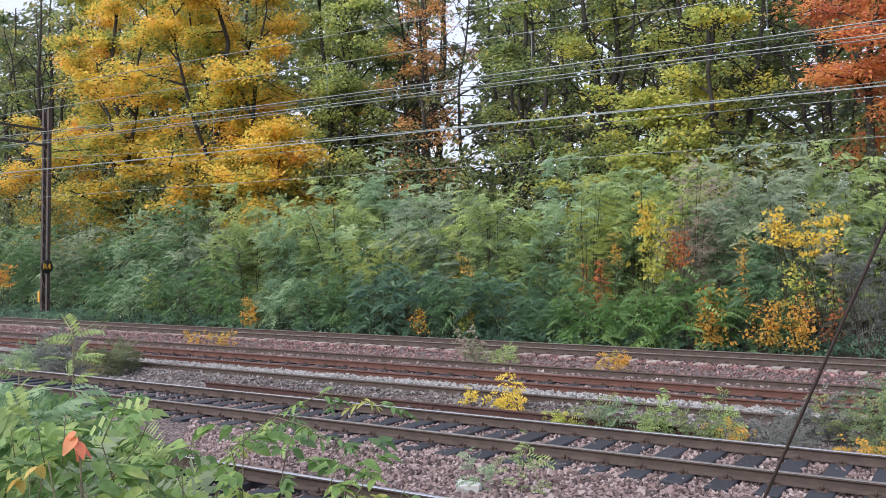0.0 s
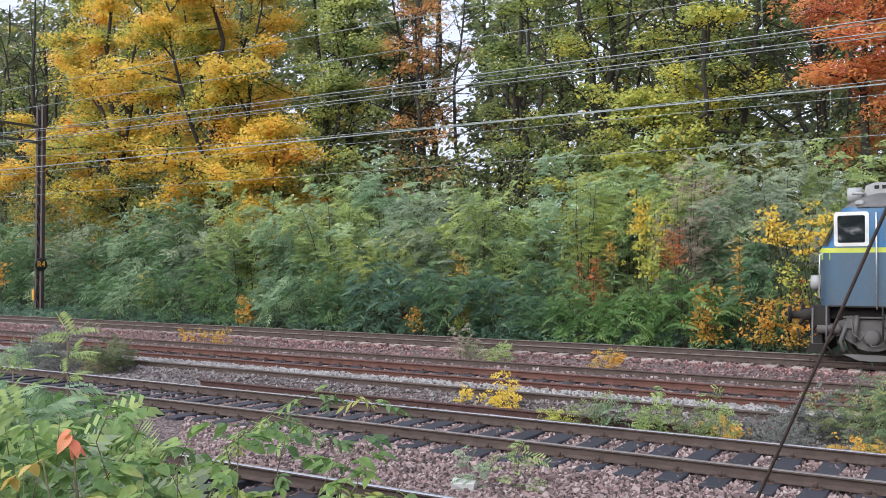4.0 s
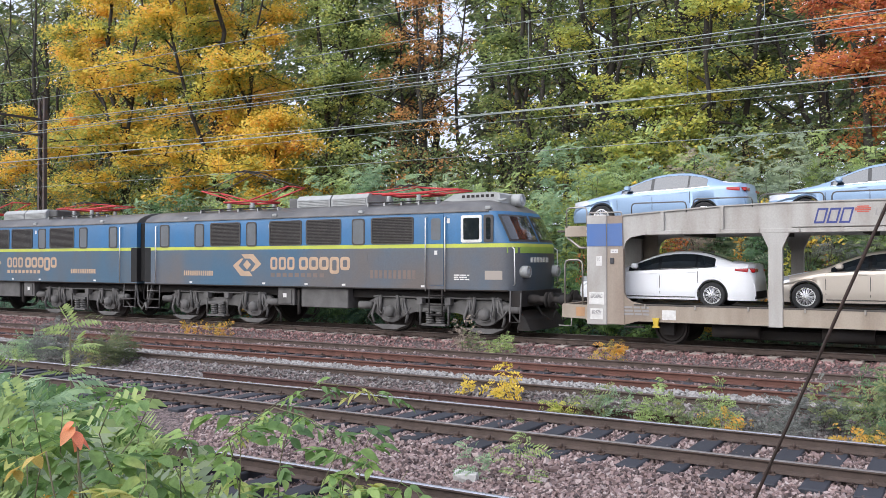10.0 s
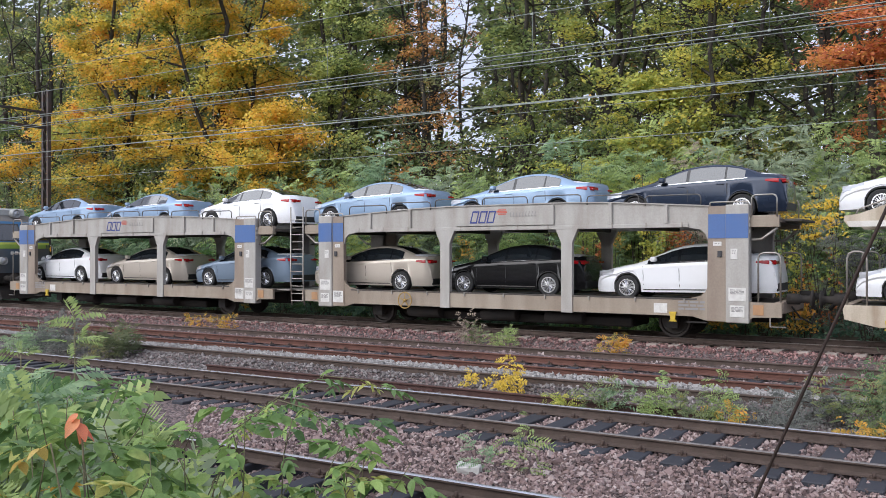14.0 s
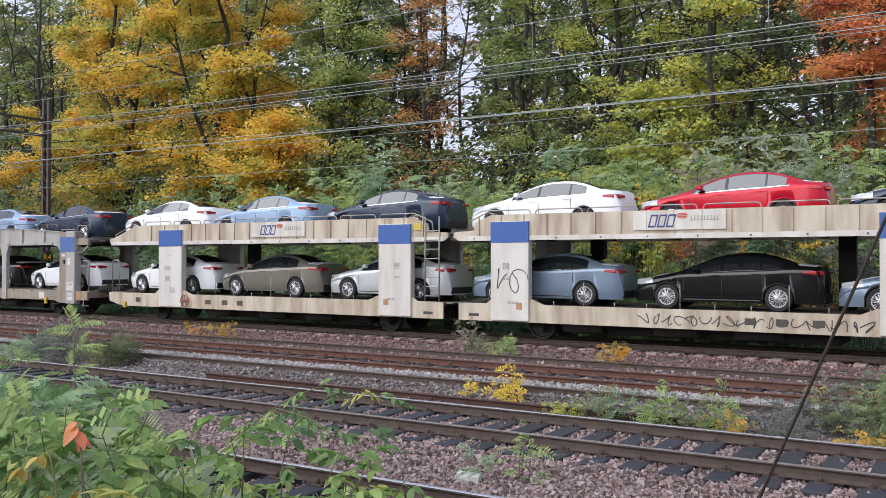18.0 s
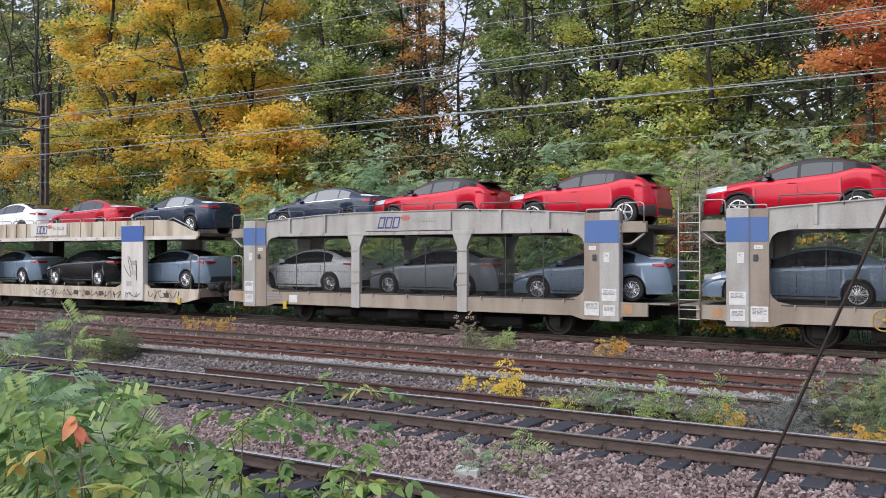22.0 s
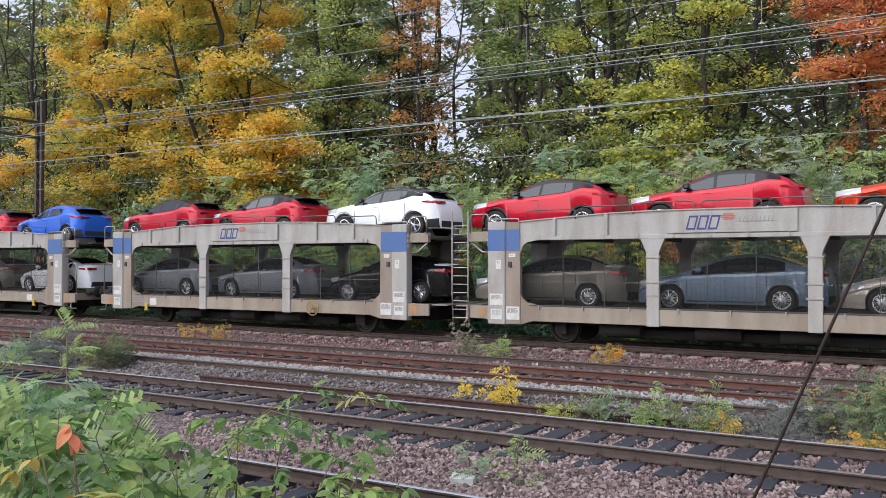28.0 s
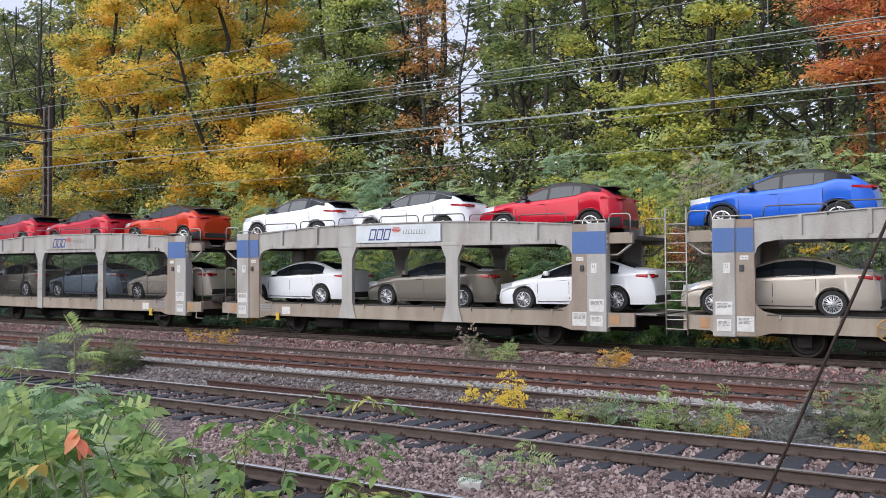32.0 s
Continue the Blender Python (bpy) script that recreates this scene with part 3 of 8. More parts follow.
def fronds(name, tips, dirs, count, length, leaflet, material, rng, pairs=5, sag=0.35, wide=0.4, loose=0.42):
    """Feathered leaves: each a row of paired leaflets along a drooping stalk, count of them round each twig end."""
    base = np.repeat(np.asarray(tips, float), count, axis=0)
    n = len(base)
    out = np.repeat(np.asarray(dirs, float), count, axis=0) * 0.6 + rng.standard_normal((n, 3)) * np.array([0.75, 0.75, 0.38])
    out[:, 2] += 0.12
    out /= np.linalg.norm(out, axis=1, keepdims=True)
    L = length * np.exp(0.22 * rng.standard_normal((n, 1)))
    base = base + rng.standard_normal((n, 3)) * length * loose
    face = np.array([0.0, -0.75, 0.75]) + rng.standard_normal((n, 3)) * 0.3
    side = np.cross(out, face)
    side /= np.maximum(np.linalg.norm(side, axis=1, keepdims=True), 1e-3)
    up = np.cross(side, out)
    quads = []
    for i in range(pairs):
        u = (i + 0.6) / pairs
        mid = base + out * L * u
        mid[:, 2] -= (sag * L[:, 0]) * u * u
        w = leaflet * L * (1.0 - 0.45 * abs(u - 0.45)) / length
        for sgn in (-1, 1):
            tip = mid + side * sgn * w + out * w * 0.45 - up * w * (0.35 + 0.35 * rng.random((n, 1)))
            half = out * w * wide * 0.5
            m2 = (mid + tip) / 2
            quads.append(np.stack([mid, m2 - half, tip, m2 + half], 1))
    v = np.concatenate(quads, 0)
    k = np.arange(len(v))[:, None] * 4
    f = k + np.array([0, 1, 2, 3])
    return mesh_from(name, v.reshape(-1, 3), f.tolist(), material)


def skeleton(rng, height, spread, limbs, r0, lean=(0, 0), clear=0.3, twigs=7, droop=0.12, forks=0):
    """Trunk, limbs, side boughs and twigs of a tree that stands at the origin: two meshes' vertices and faces, and the twig ends, each with its share of the limb and its limb's tone."""
    TV, TF, V, F, tips = [], [], [], [], []
    n = 10
    stems = []
    for q in range(1 + forks):
        ang = rng.random() * 6.283 + q * 2.1
        out = Vector((math.cos(ang), math.sin(ang), 0)) * (spread * 0.62 if q else 0.0)
        pts = [Vector((0, 0, 0))] if not q else [stems[0][1 + q].copy()]
        z0, low = pts[0].z, pts[0].z / (height * 0.94)
        for i in range(n):
            step = Vector((lean[0] / n, lean[1] / n, 0)) + out * ((0.16 - 0.012 * i) if q else 0)
            pts.append(pts[-1] + step + Vector((0.01 * height * rng.standard_normal() * min(i, 1), 0.01 * height * rng.standard_normal(), (height * (0.94 - 0.1 * min(q, 1)) - z0) / n)))
        stems.append(pts)
        r1 = r0 * (1 - 0.8 * low) * (0.62 if q else 1.0)
        for i in range(n):
            tube(TV, TF, pts[i], pts[i + 1], r1 * (1 - 0.85 * i / n), r1 * (1 - 0.85 * (i + 1) / n), 7)
    for j in range(limbs):
        u = clear + (0.98 - clear) * (j + rng.random()) / limbs
        pts = stems[j % len(stems)]
        v = min(max((u * height * 0.94 - pts[0].z) / max(pts[-1].z - pts[0].z, 0.1), 0.02), 0.99)
        i = min(int(v * n), n - 1)
        a = pts[i].lerp(pts[i + 1], v * n - i)
        th = j * 2.4 + rng.random() * 1.5
        h = (u - clear) / (1 - clear)
        reach = spread * (0.42 + 0.75 * rng.random()) * (1 - 0.7 * h ** 3) * (0.72 if forks else 1.0)
        d = Vector((math.cos(th), math.sin(th), 0.15 + 0.75 * h + 0.42 * rng.standard_normal()))
        d.normalize()
        r = r0 * 0.40 * (1.08 - u) + 0.012
        tone = rng.random()
        p1 = a + d * reach * 0.45 + Vector((0.05, 0, 0.06)) * reach * rng.standard_normal()
        end = a + d * reach - Vector((0, 0, droop * reach)) + Vector((0.08 * rng.standard_normal(), 0.08 * rng.standard_normal(), 0)) * reach
        tube(V, F, a, p1, r, r * 0.62, 5)
        tube(V, F, p1, end, r * 0.62, r * 0.2, 4)
        boughs = [(a, p1, end, 0.0)]
        for k in range(3):
            w = 0.38 + 0.2 * k + 0.1 * rng.random()
            p = a.lerp(p1, w / 0.45) if w < 0.45 else p1.lerp(end, (w - 0.45) / 0.55)
            ang = th + (1 if (j + k) % 2 else -1) * (0.6 + 0.5 * rng.random())
            e = p + Vector((math.cos(ang), math.sin(ang), d.z * 0.8 + 0.15 * rng.standard_normal())) * reach * (0.28 + 0.2 * rng.random())
            tube(V, F, p, e, r * 0.4, r * 0.12, 4)
            boughs.append((p, p.lerp(e, 0.5), e, w))
        for k in range(twigs):
            p0, pm, pe, w0 = boughs[k % 4]
            w = 0.35 + 0.65 * rng.random() if k % 4 == 0 else 0.3 + 0.7 * rng.random()
            p = p0.lerp(pm, w * 2) if w < 0.5 else pm.lerp(pe, w * 2 - 1)
            q = Vector((rng.standard_normal(), rng.standard_normal(), 0.35 * rng.standard_normal() + 0.1))
            q.normalize()
            e = p + q * (0.25 + 0.09 * reach * rng.random())
            tube(V, F, p, e, r * 0.2 + 0.004, r * 0.06 + 0.002, 3)
            tips.append((e, w0 + (1 - w0) * w, tone))
    return TV, TF, V, F, tips


def tree(name, x, y, height, spread, limbs, leaf, per, size, seed, label, clear=0.3, r0=None, bark=None, blob=0.9, lean=(0, 0), z=None, aspect=0.8, twigs=7, keep=1.0, category="tree", inner=None, share=0.0, flat=0.34, droop=0.12, forks=0):
    """Trunk with limbs, and flat leaf clusters on the twig ends; a share of the clusters, the inner ones and whole limbs first, is of another colour."""
    rng = np.random.default_rng(seed)
    t = tagged(empty(name, (x, y, ground_height(x, y) - 0.1 if z is None else z)), label, category, group="trees behind the tracks")
    TV, TF, V, F, tips = skeleton(rng, height, spread, limbs, r0 or height * 0.016, lean, clear, twigs, droop, forks)
    hang("trunk", mesh_from("trunk", TV, TF, bark or M_BARK_DARK, True), t)
    tagged(hang("branching", mesh_from("branching", V, F, bark or M_BARK_DARK, True), t), kind="stuff")
    sets = [(leaf, [], []), (inner, [], [])]
    for p, w, tone in tips:
        if rng.random() > keep:
            continue
        k = 1 if inner and 0.45 * tone + 0.4 * (1 - w) + 0.15 * rng.random() > 0.78 - 0.62 * share else 0
        sets[k][1].append(p[:])
        sets[k][2].append(blob * (0.45 + 0.75 * rng.random()))
    for mat, c, rad in sets:
        if c:
            hang("crown", leaf_cloud("crown", c, rad, per, size, aspect, mat, rng, flat=flat), t)
    return t


def shrub(name, x, y, height, spread, stems, leaf, per, seed, label, length=0.42, leaflet=0.13, group="shrubs along the track", pairs=5, sag=0.35, category="shrub", low=0.08, wide=0.4):
    """A many-stemmed bush clothed with feathered leaves to the ground."""
    rng = np.random.default_rng(seed)
    t = tagged(empty(name, (x, y, ground_height(x, y) - 0.05)), label, category, group=group)
    V, F, tips, dirs = [], [], [], []
    for i in range(stems):
        th = i * 2.4 + rng.random()
        lean = spread * (0.15 + 0.75 * rng.random())
        h = height * (0.55 + 0.5 * rng.random()) * (1 - 0.25 * lean / spread)
        top = Vector((math.cos(th) * lean, math.sin(th) * lean, h))
        foot = Vector((math.cos(th) * 0.15 * spread, math.sin(th) * 0.15 * spread, 0))
        mid = foot.lerp(top, 0.55) + Vector((0, 0, 0.12 * h))
        r = 0.012 * height * 0.38
        tube(V, F, foot, mid, r, r * 0.6, 5)
        tube(V, F, mid, top, r * 0.6, r * 0.2, 4)
        k = max(int(9 * h / 3), 6)
        for j in range(k):
            u = low + (1 - low) * (j + rng.random()) / k
            p = foot.lerp(mid, u / 0.55) if u < 0.55 else mid.lerp(top, (u - 0.55) / 0.45)
            q = Vector(rng.standard_normal(3))
            q.z = abs(q.z) * 0.4
            q += Vector((math.cos(th), math.sin(th), 0.2)) * 0.5
            q.normalize()
            e = p + q * spread * (0.18 + 0.3 * rng.random())
            e.z = max(e.z, 0.12)
            tube(V, F, p, e, r * 0.3, r * 0.1, 3)
            tips.append(e)
            dirs.append(q)
    hang("stem", mesh_from("stem", V, F, M_BARK, True), t)
    hang("foliage", fronds("foliage", [p[:] for p in tips], [d[:] for d in dirs], per, length, leaflet, leaf, rng, pairs, sag, wide), t)
    return t


L_YELLOW = foliage("golden_maple_leaves", [(0.12, (0.36, 0.36, 0.08)), (0.32, (0.64, 0.52, 0.09)), (0.54, (0.86, 0.60, 0.10)), (0.76, (0.86, 0.54, 0.11)), (0.95, (0.86, 0.42, 0.14))], 0.75, clear=0.48, spread=0.35)
L_YELLOWGREEN = foliage("yellow_green_leaves", [(0.2, (0.201, 0.268, 0.080)), (0.45, (0.376, 0.429, 0.114)), (0.7, (0.671, 0.617, 0.134)), (0.92, (0.860, 0.671, 0.134))], 0.6, clear=0.45, spread=0.26)
L_GREEN = foliage("green_tree_leaves", [(0.2, (0.091, 0.142, 0.057)), (0.5, (0.183, 0.245, 0.083)), (0.8, (0.344, 0.387, 0.119)), (0.97, (0.623, 0.494, 0.119))], 0.6, clear=0.44, spread=0.26)
L_PALE = foliage("pale_green_leaves", [(0.2, (0.276, 0.345, 0.127)), (0.5, (0.483, 0.552, 0.184)), (0.85, (0.667, 0.655, 0.207)), (0.98, (0.851, 0.655, 0.161))], 0.6, clear=0.48, spread=0.28)
L_OLIVE = foliage("dull_olive_leaves", [(0.2, (0.081, 0.106, 0.057)), (0.55, (0.167, 0.196, 0.092)), (0.85, (0.380, 0.333, 0.127)), (0.98, (0.759, 0.460, 0.138))], 0.5, clear=0.40, spread=0.28)
L_ORANGE = foliage("orange_oak_leaves", [(0.15, (0.46, 0.14, 0.08)), (0.4, (0.70, 0.25, 0.13)), (0.65, (0.77, 0.36, 0.12)), (0.92, (0.80, 0.49, 0.115))], 0.7, clear=0.46, spread=0.4)
L_BROWN = foliage("russet_leaves", [(0.2, (0.276, 0.172, 0.081)), (0.6, (0.644, 0.310, 0.103)), (0.95, (0.782, 0.460, 0.138))], 0.6, clear=0.40, spread=0.28)
L_BUSH = foliage("blue_green_feathered_leaves", [(0.2, (0.151, 0.248, 0.151)), (0.5, (0.292, 0.421, 0.238)), (0.8, (0.443, 0.562, 0.302)), (0.98, (0.670, 0.702, 0.356))], 0.5, clear=0.42)
L_BUSH2 = foliage("fresh_green_feathered_leaves", [(0.2, (0.172, 0.246, 0.097)), (0.5, (0.343, 0.446, 0.166)), (0.85, (0.561, 0.642, 0.229)), (0.98, (0.847, 0.756, 0.252))], 0.5, clear=0.42)
L_DARK = foliage("deep_green_leaves", [(0.2, (0.064, 0.128, 0.064)), (0.6, (0.132, 0.238, 0.098)), (0.95, (0.264, 0.383, 0.140))], 0.6, clear=0.38)
L_FRESH = foliage("bright_green_leaves", [(0.2, (0.085, 0.171, 0.057)), (0.6, (0.171, 0.304, 0.095)), (0.95, (0.332, 0.465, 0.152))], 0.7, clear=0.42)
L_TEAL = foliage("dark_teal_leaves", [(0.2, (0.059, 0.122, 0.083)), (0.6, (0.128, 0.230, 0.147)), (0.95, (0.254, 0.382, 0.215))], 0.7, clear=0.38)
L_GREY = foliage("grey_green_leaves", [(0.2, (0.17, 0.225, 0.16)), (0.6, (0.32, 0.39, 0.25)), (0.95, (0.49, 0.53, 0.32))], 0.6, clear=0.36)
L_DUSK = foliage("dusky_grey_leaves", [(0.2, (0.10, 0.108, 0.10)), (0.6, (0.185, 0.195, 0.17)), (0.95, (0.30, 0.30, 0.25))], 0.6, clear=0.30)
L_PINK = foliage("withered_pinkish_leaves", [(0.2, (0.22, 0.17, 0.14)), (0.6, (0.40, 0.33, 0.26)), (0.95, (0.48, 0.44, 0.28))], 0.6, clear=0.34)
L_SALLOW = foliage("sallow_yellow_green_leaves", [(0.2, (0.20, 0.26, 0.07)), (0.55, (0.38, 0.44, 0.11)), (0.9, (0.58, 0.56, 0.14))], 0.6, clear=0.42)
L_GOLD = foliage("golden_leaves", [(0.15, (0.55, 0.42, 0.07)), (0.5, (0.78, 0.58, 0.09)), (0.9, (0.82, 0.52, 0.10))], 2.0, clear=0.4)
L_LIME = foliage("lime_yellow_leaves", [(0.15, (0.24, 0.32, 0.08)), (0.5, (0.45, 0.47, 0.10)), (0.9, (0.70, 0.56, 0.11))], 1.5, clear=0.4)
L_WEED = foliage("dull_weed_leaves", [(0.15, (0.11, 0.15, 0.08)), (0.5, (0.19, 0.24, 0.11)), (0.85, (0.30, 0.31, 0.12)), (0.97, (0.52, 0.36, 0.10))], 4.0, clear=0.35)
L_AMBER = foliage("amber_leaves", [(0.15, (0.24, 0.24, 0.06)), (0.4, (0.56, 0.36, 0.07)), (0.7, (0.70, 0.36, 0.07)), (0.95, (0.70, 0.26, 0.08))], 2.5, clear=0.4)
L_RUST = foliage("rust_red_leaves", [(0.15, (0.24, 0.09, 0.04)), (0.6, (0.50, 0.16, 0.05)), (0.95, (0.56, 0.26, 0.07))], 2.0)

# the row of tall shrubs behind the far track
row = random.Random(11)
ROW = "tall shrubs behind the far track"
WORDS = {L_BUSH: "blue-green", L_BUSH2: "fresh green", L_GREY: "grey-green", L_DARK: "deep green", L_FRESH: "bright green", L_TEAL: "dark teal"}
x = -54.0
i = 0
while x < 0.5:
    far = x < -27
    h = 6.2 + row.uniform(-0.6, 0.6) - (1.0 if x < -36 else 0)
    y = 30.6 + row.uniform(-0.5, 0.8)
    # left end: darker leaf colours carry the shade cast by the maples
    leaf = (L_GREY, L_DARK, L_BUSH, L_DARK)[i % 4] if x < -33 else (L_BUSH, L_BUSH2, L_BUSH, L_GREY, L_BUSH2)[i % 5]
    shrub("tall_shrub", x, y, h, 2.4, 11, leaf, 9 if far else 11, 100 + i, "tall bushy shrub with feathered " + WORDS[leaf] + " leaves", 0.44 if far else 0.42, 0.12 if far else 0.11, ROW, 6 if far else 7, 0.42, wide=0.5)
    x += 2.7 + row.uniform(-0.4, 0.4)
    i += 1
x = -56.0
while x < -4.4:
    far = x < -27
    h = 2.6 + row.uniform(-0.6, 0.9)
    leaf = (L_DARK, L_FRESH, L_DARK, L_BUSH, L_DARK)[i % 5] if x < -21 else (L_TEAL, L_DARK, L_TEAL)[i % 3] if x < -13.5 else (L_FRESH, L_DARK, L_FRESH, L_FRESH)[i % 4]
    back = 2.2 if -45.5 < x < -36 else 0.0
    shrub("low_shrub", x, 27.1 + back + row.uniform(-0.25, 0.35), h, 1.35, 7, leaf, 5 if far else 6, 200 + i, "low " + WORDS[leaf] + " shrub at the foot of the thicket", 0.40 if far else 0.42, 0.15, "low shrubs of the thicket", 4 if far else 6, 0.6, wide=0.4)
    x += 1.75 + row.uniform(-0.3, 0.4)
    i += 1

# shrubs that stand out by their colour
for k, (px, py, h, sp, leaf, lab) in enumerate((
        (-8.5, 29.4, 6.0, 1.3, L_PINK, "tall half-withered pinkish grey shrub"), (-2.75, 27.0, 4.0, 1.35, L_DUSK, "dusky grey-green bush"),
        (-0.6, 27.2, 4.4, 1.5, L_DUSK, "large dusky grey-green bush"), (-20.2, 28.3, 4.6, 1.5, L_SALLOW, "bright yellow-green bush"),
        (-22.6, 28.6, 3.4, 1.0, L_SALLOW, "yellow-green bush"), (-12.2, 29.6, 6.3, 1.2, L_SALLOW, "tall yellow-green bush"))):
    shrub("dusky_shrub", px, py, h, sp, 9, leaf, 10, 400 + k, lab + " in the thicket", 0.3, 0.06, "coloured shrubs of the thicket", 6, 0.3, wide=0.5, low=0.2)


def climber(name, x, y, low, top, spread, stems, leaf, count, size, seed, label, clump=0.22):
    """Upright thin stems hung with loose small clusters of broad leaves between the heights low and top."""
    rng = np.random.default_rng(seed)
    g = ground_height(x, y) - 0.05
    t = tagged(empty(name, (x, y, g)), label, "shrub", group="coloured shrubs of the thicket")
    V, F, tips = [], [], []
    for i in range(stems):
        fx, fy = rng.uniform(-0.4, 0.4) * spread, rng.uniform(-0.2, 0.2) * spread
        tx, ty, h = fx + rng.uniform(-0.7, 0.7) * spread, fy - 0.1, (top - g) * rng.uniform(0.8, 1.0)
        tube(V, F, (fx, fy, 0), (tx, ty, h), 0.014, 0.006, 4)
        for j in range(count):
            u = (low - g) / h + (1 - (low - g) / h) * rng.random() ** 1.2
            p = Vector((fx, fy, 0)).lerp(Vector((tx, ty, h)), min(u, 1.0))
            e = p + Vector((rng.standard_normal() * 0.35 * spread * (1.15 - 0.7 * u), rng.standard_normal() * 0.12 - 0.12, rng.standard_normal() * 0.06))
            tube(V, F, p, e, 0.006, 0.003, 3)
            tips.append(e[:])
    hang("stem", mesh_from("stem", V, F, M_BARK, True), t)
    hang("foliage", leaf_cloud("foliage", tips, [clump * rng.uniform(0.6, 1.3) for _ in tips], 8, size * 0.66, 0.6, leaf, rng, flat=0.5, up=0.3), t)
    return t


for k, (px, py, low, top, sp, st, leaf, n, size, lab) in enumerate((
        (-9.2, 28.0, 1.9, 4.6, 0.75, 5, L_LIME, 30, 0.16, "slender shrub with lime yellow leaves"),
        (-9.3, 27.95, 3.3, 4.8, 0.5, 3, L_GOLD, 16, 0.14, "yellow tip of a slender shrub"),
        (-8.2, 27.95, 2.3, 3.6, 0.5, 3, L_RUST, 20, 0.12, "creeper with rust-red leaves"),
        (-4.9, 27.9, 2.9, 4.2, 1.0, 5, L_GOLD, 15, 0.15, "shrub with bright golden leaves"),
        (-3.9, 27.9, 2.6, 4.0, 0.7, 4, L_GOLD, 15, 0.15, "shrub turning golden yellow"),
        (-4.6, 27.8, 1.2, 2.8, 1.0, 4, L_LIME, 14, 0.14, "shrub turning lime and yellow"),
        (-16.1, 27.8, 0.0, 2.9, 0.34, 3, L_AMBER, 18, 0.11, "thin creeper with amber leaves"),
        (-16.0, 27.7, -0.1, 0.9, 0.5, 3, L_LIME, 12, 0.12, "low yellowing shrub"),
        (-11.2, 27.8, 0.9, 2.6, 0.45, 4, L_RUST, 18, 0.11, "creeper with orange and rust leaves"),
        (-10.5, 27.9, 2.4, 3.7, 0.18, 2, L_AMBER, 14, 0.10, "thin creeper with amber leaves"),
        (-7.3, 27.3, 0.0, 1.8, 0.6, 6, L_AMBER, 18, 0.13, "low shrub with orange leaves"),
        (-6.2, 27.7, 1.3, 3.2, 0.2, 2, L_AMBER, 16, 0.11, "thin creeper with orange leaves"),
        (-5.7, 27.3, 0.0, 1.4, 0.6, 5, L_AMBER, 16, 0.13, "low amber shrub beside the track"),
        (-4.6, 27.3, 0.0, 1.5, 0.6, 5, L_AMBER, 16, 0.13, "low amber shrub beside the track"),
        (-4.0, 27.6, 0.2, 2.4, 0.6, 3, L_RUST, 12, 0.11, "creeper with reddish leaves"),
        (-26.5, 27.6, -0.2, 1.1, 0.5, 4, L_AMBER, 18, 0.15, "low shrub with orange leaves"),
        (-17.8, 27.4, 0.0, 0.9, 0.45, 3, L_AMBER, 14, 0.11, "low creeper with ochre leaves"),
        (-45.5, 28.2, 1.3, 2.6, 0.8, 4, L_AMBER, 14, 0.18, "shrub with orange leaves"),
        (-33.0, 28.0, 0.5, 2.2, 0.7, 4, L_LIME, 12, 0.15, "shrub with yellowing leaves"))):
    climber("autumn_shrub", px * 0.975, py * 0.975, low, top, sp, st, leaf, n, size, 430 + k, lab + " in the thicket")

# low ivy and seedlings between the far track and the thicket
rng_cover = np.random.default_rng(77)
n = 2600
cx, cy = -54 + 56 * rng_cover.random(n), 26.1 + 3.0 * rng_cover.random(n) ** 0.8
cover = np.stack([cx, cy, np.array([ground_height(a, b) for a, b in zip(cx, cy)]) + 0.06 + 0.42 * rng_cover.random(n) * np.clip((cy - 25.3) / 1.5, 0.1, 1)], -1)
tagged(new("ground_cover", leaf_cloud("ground_cover", cover, np.full(n, 0.22), 9, 0.11, 0.62, L_TEAL, rng_cover)), "low dark green ground cover at the thicket's foot", "ground cover", kind="stuff")

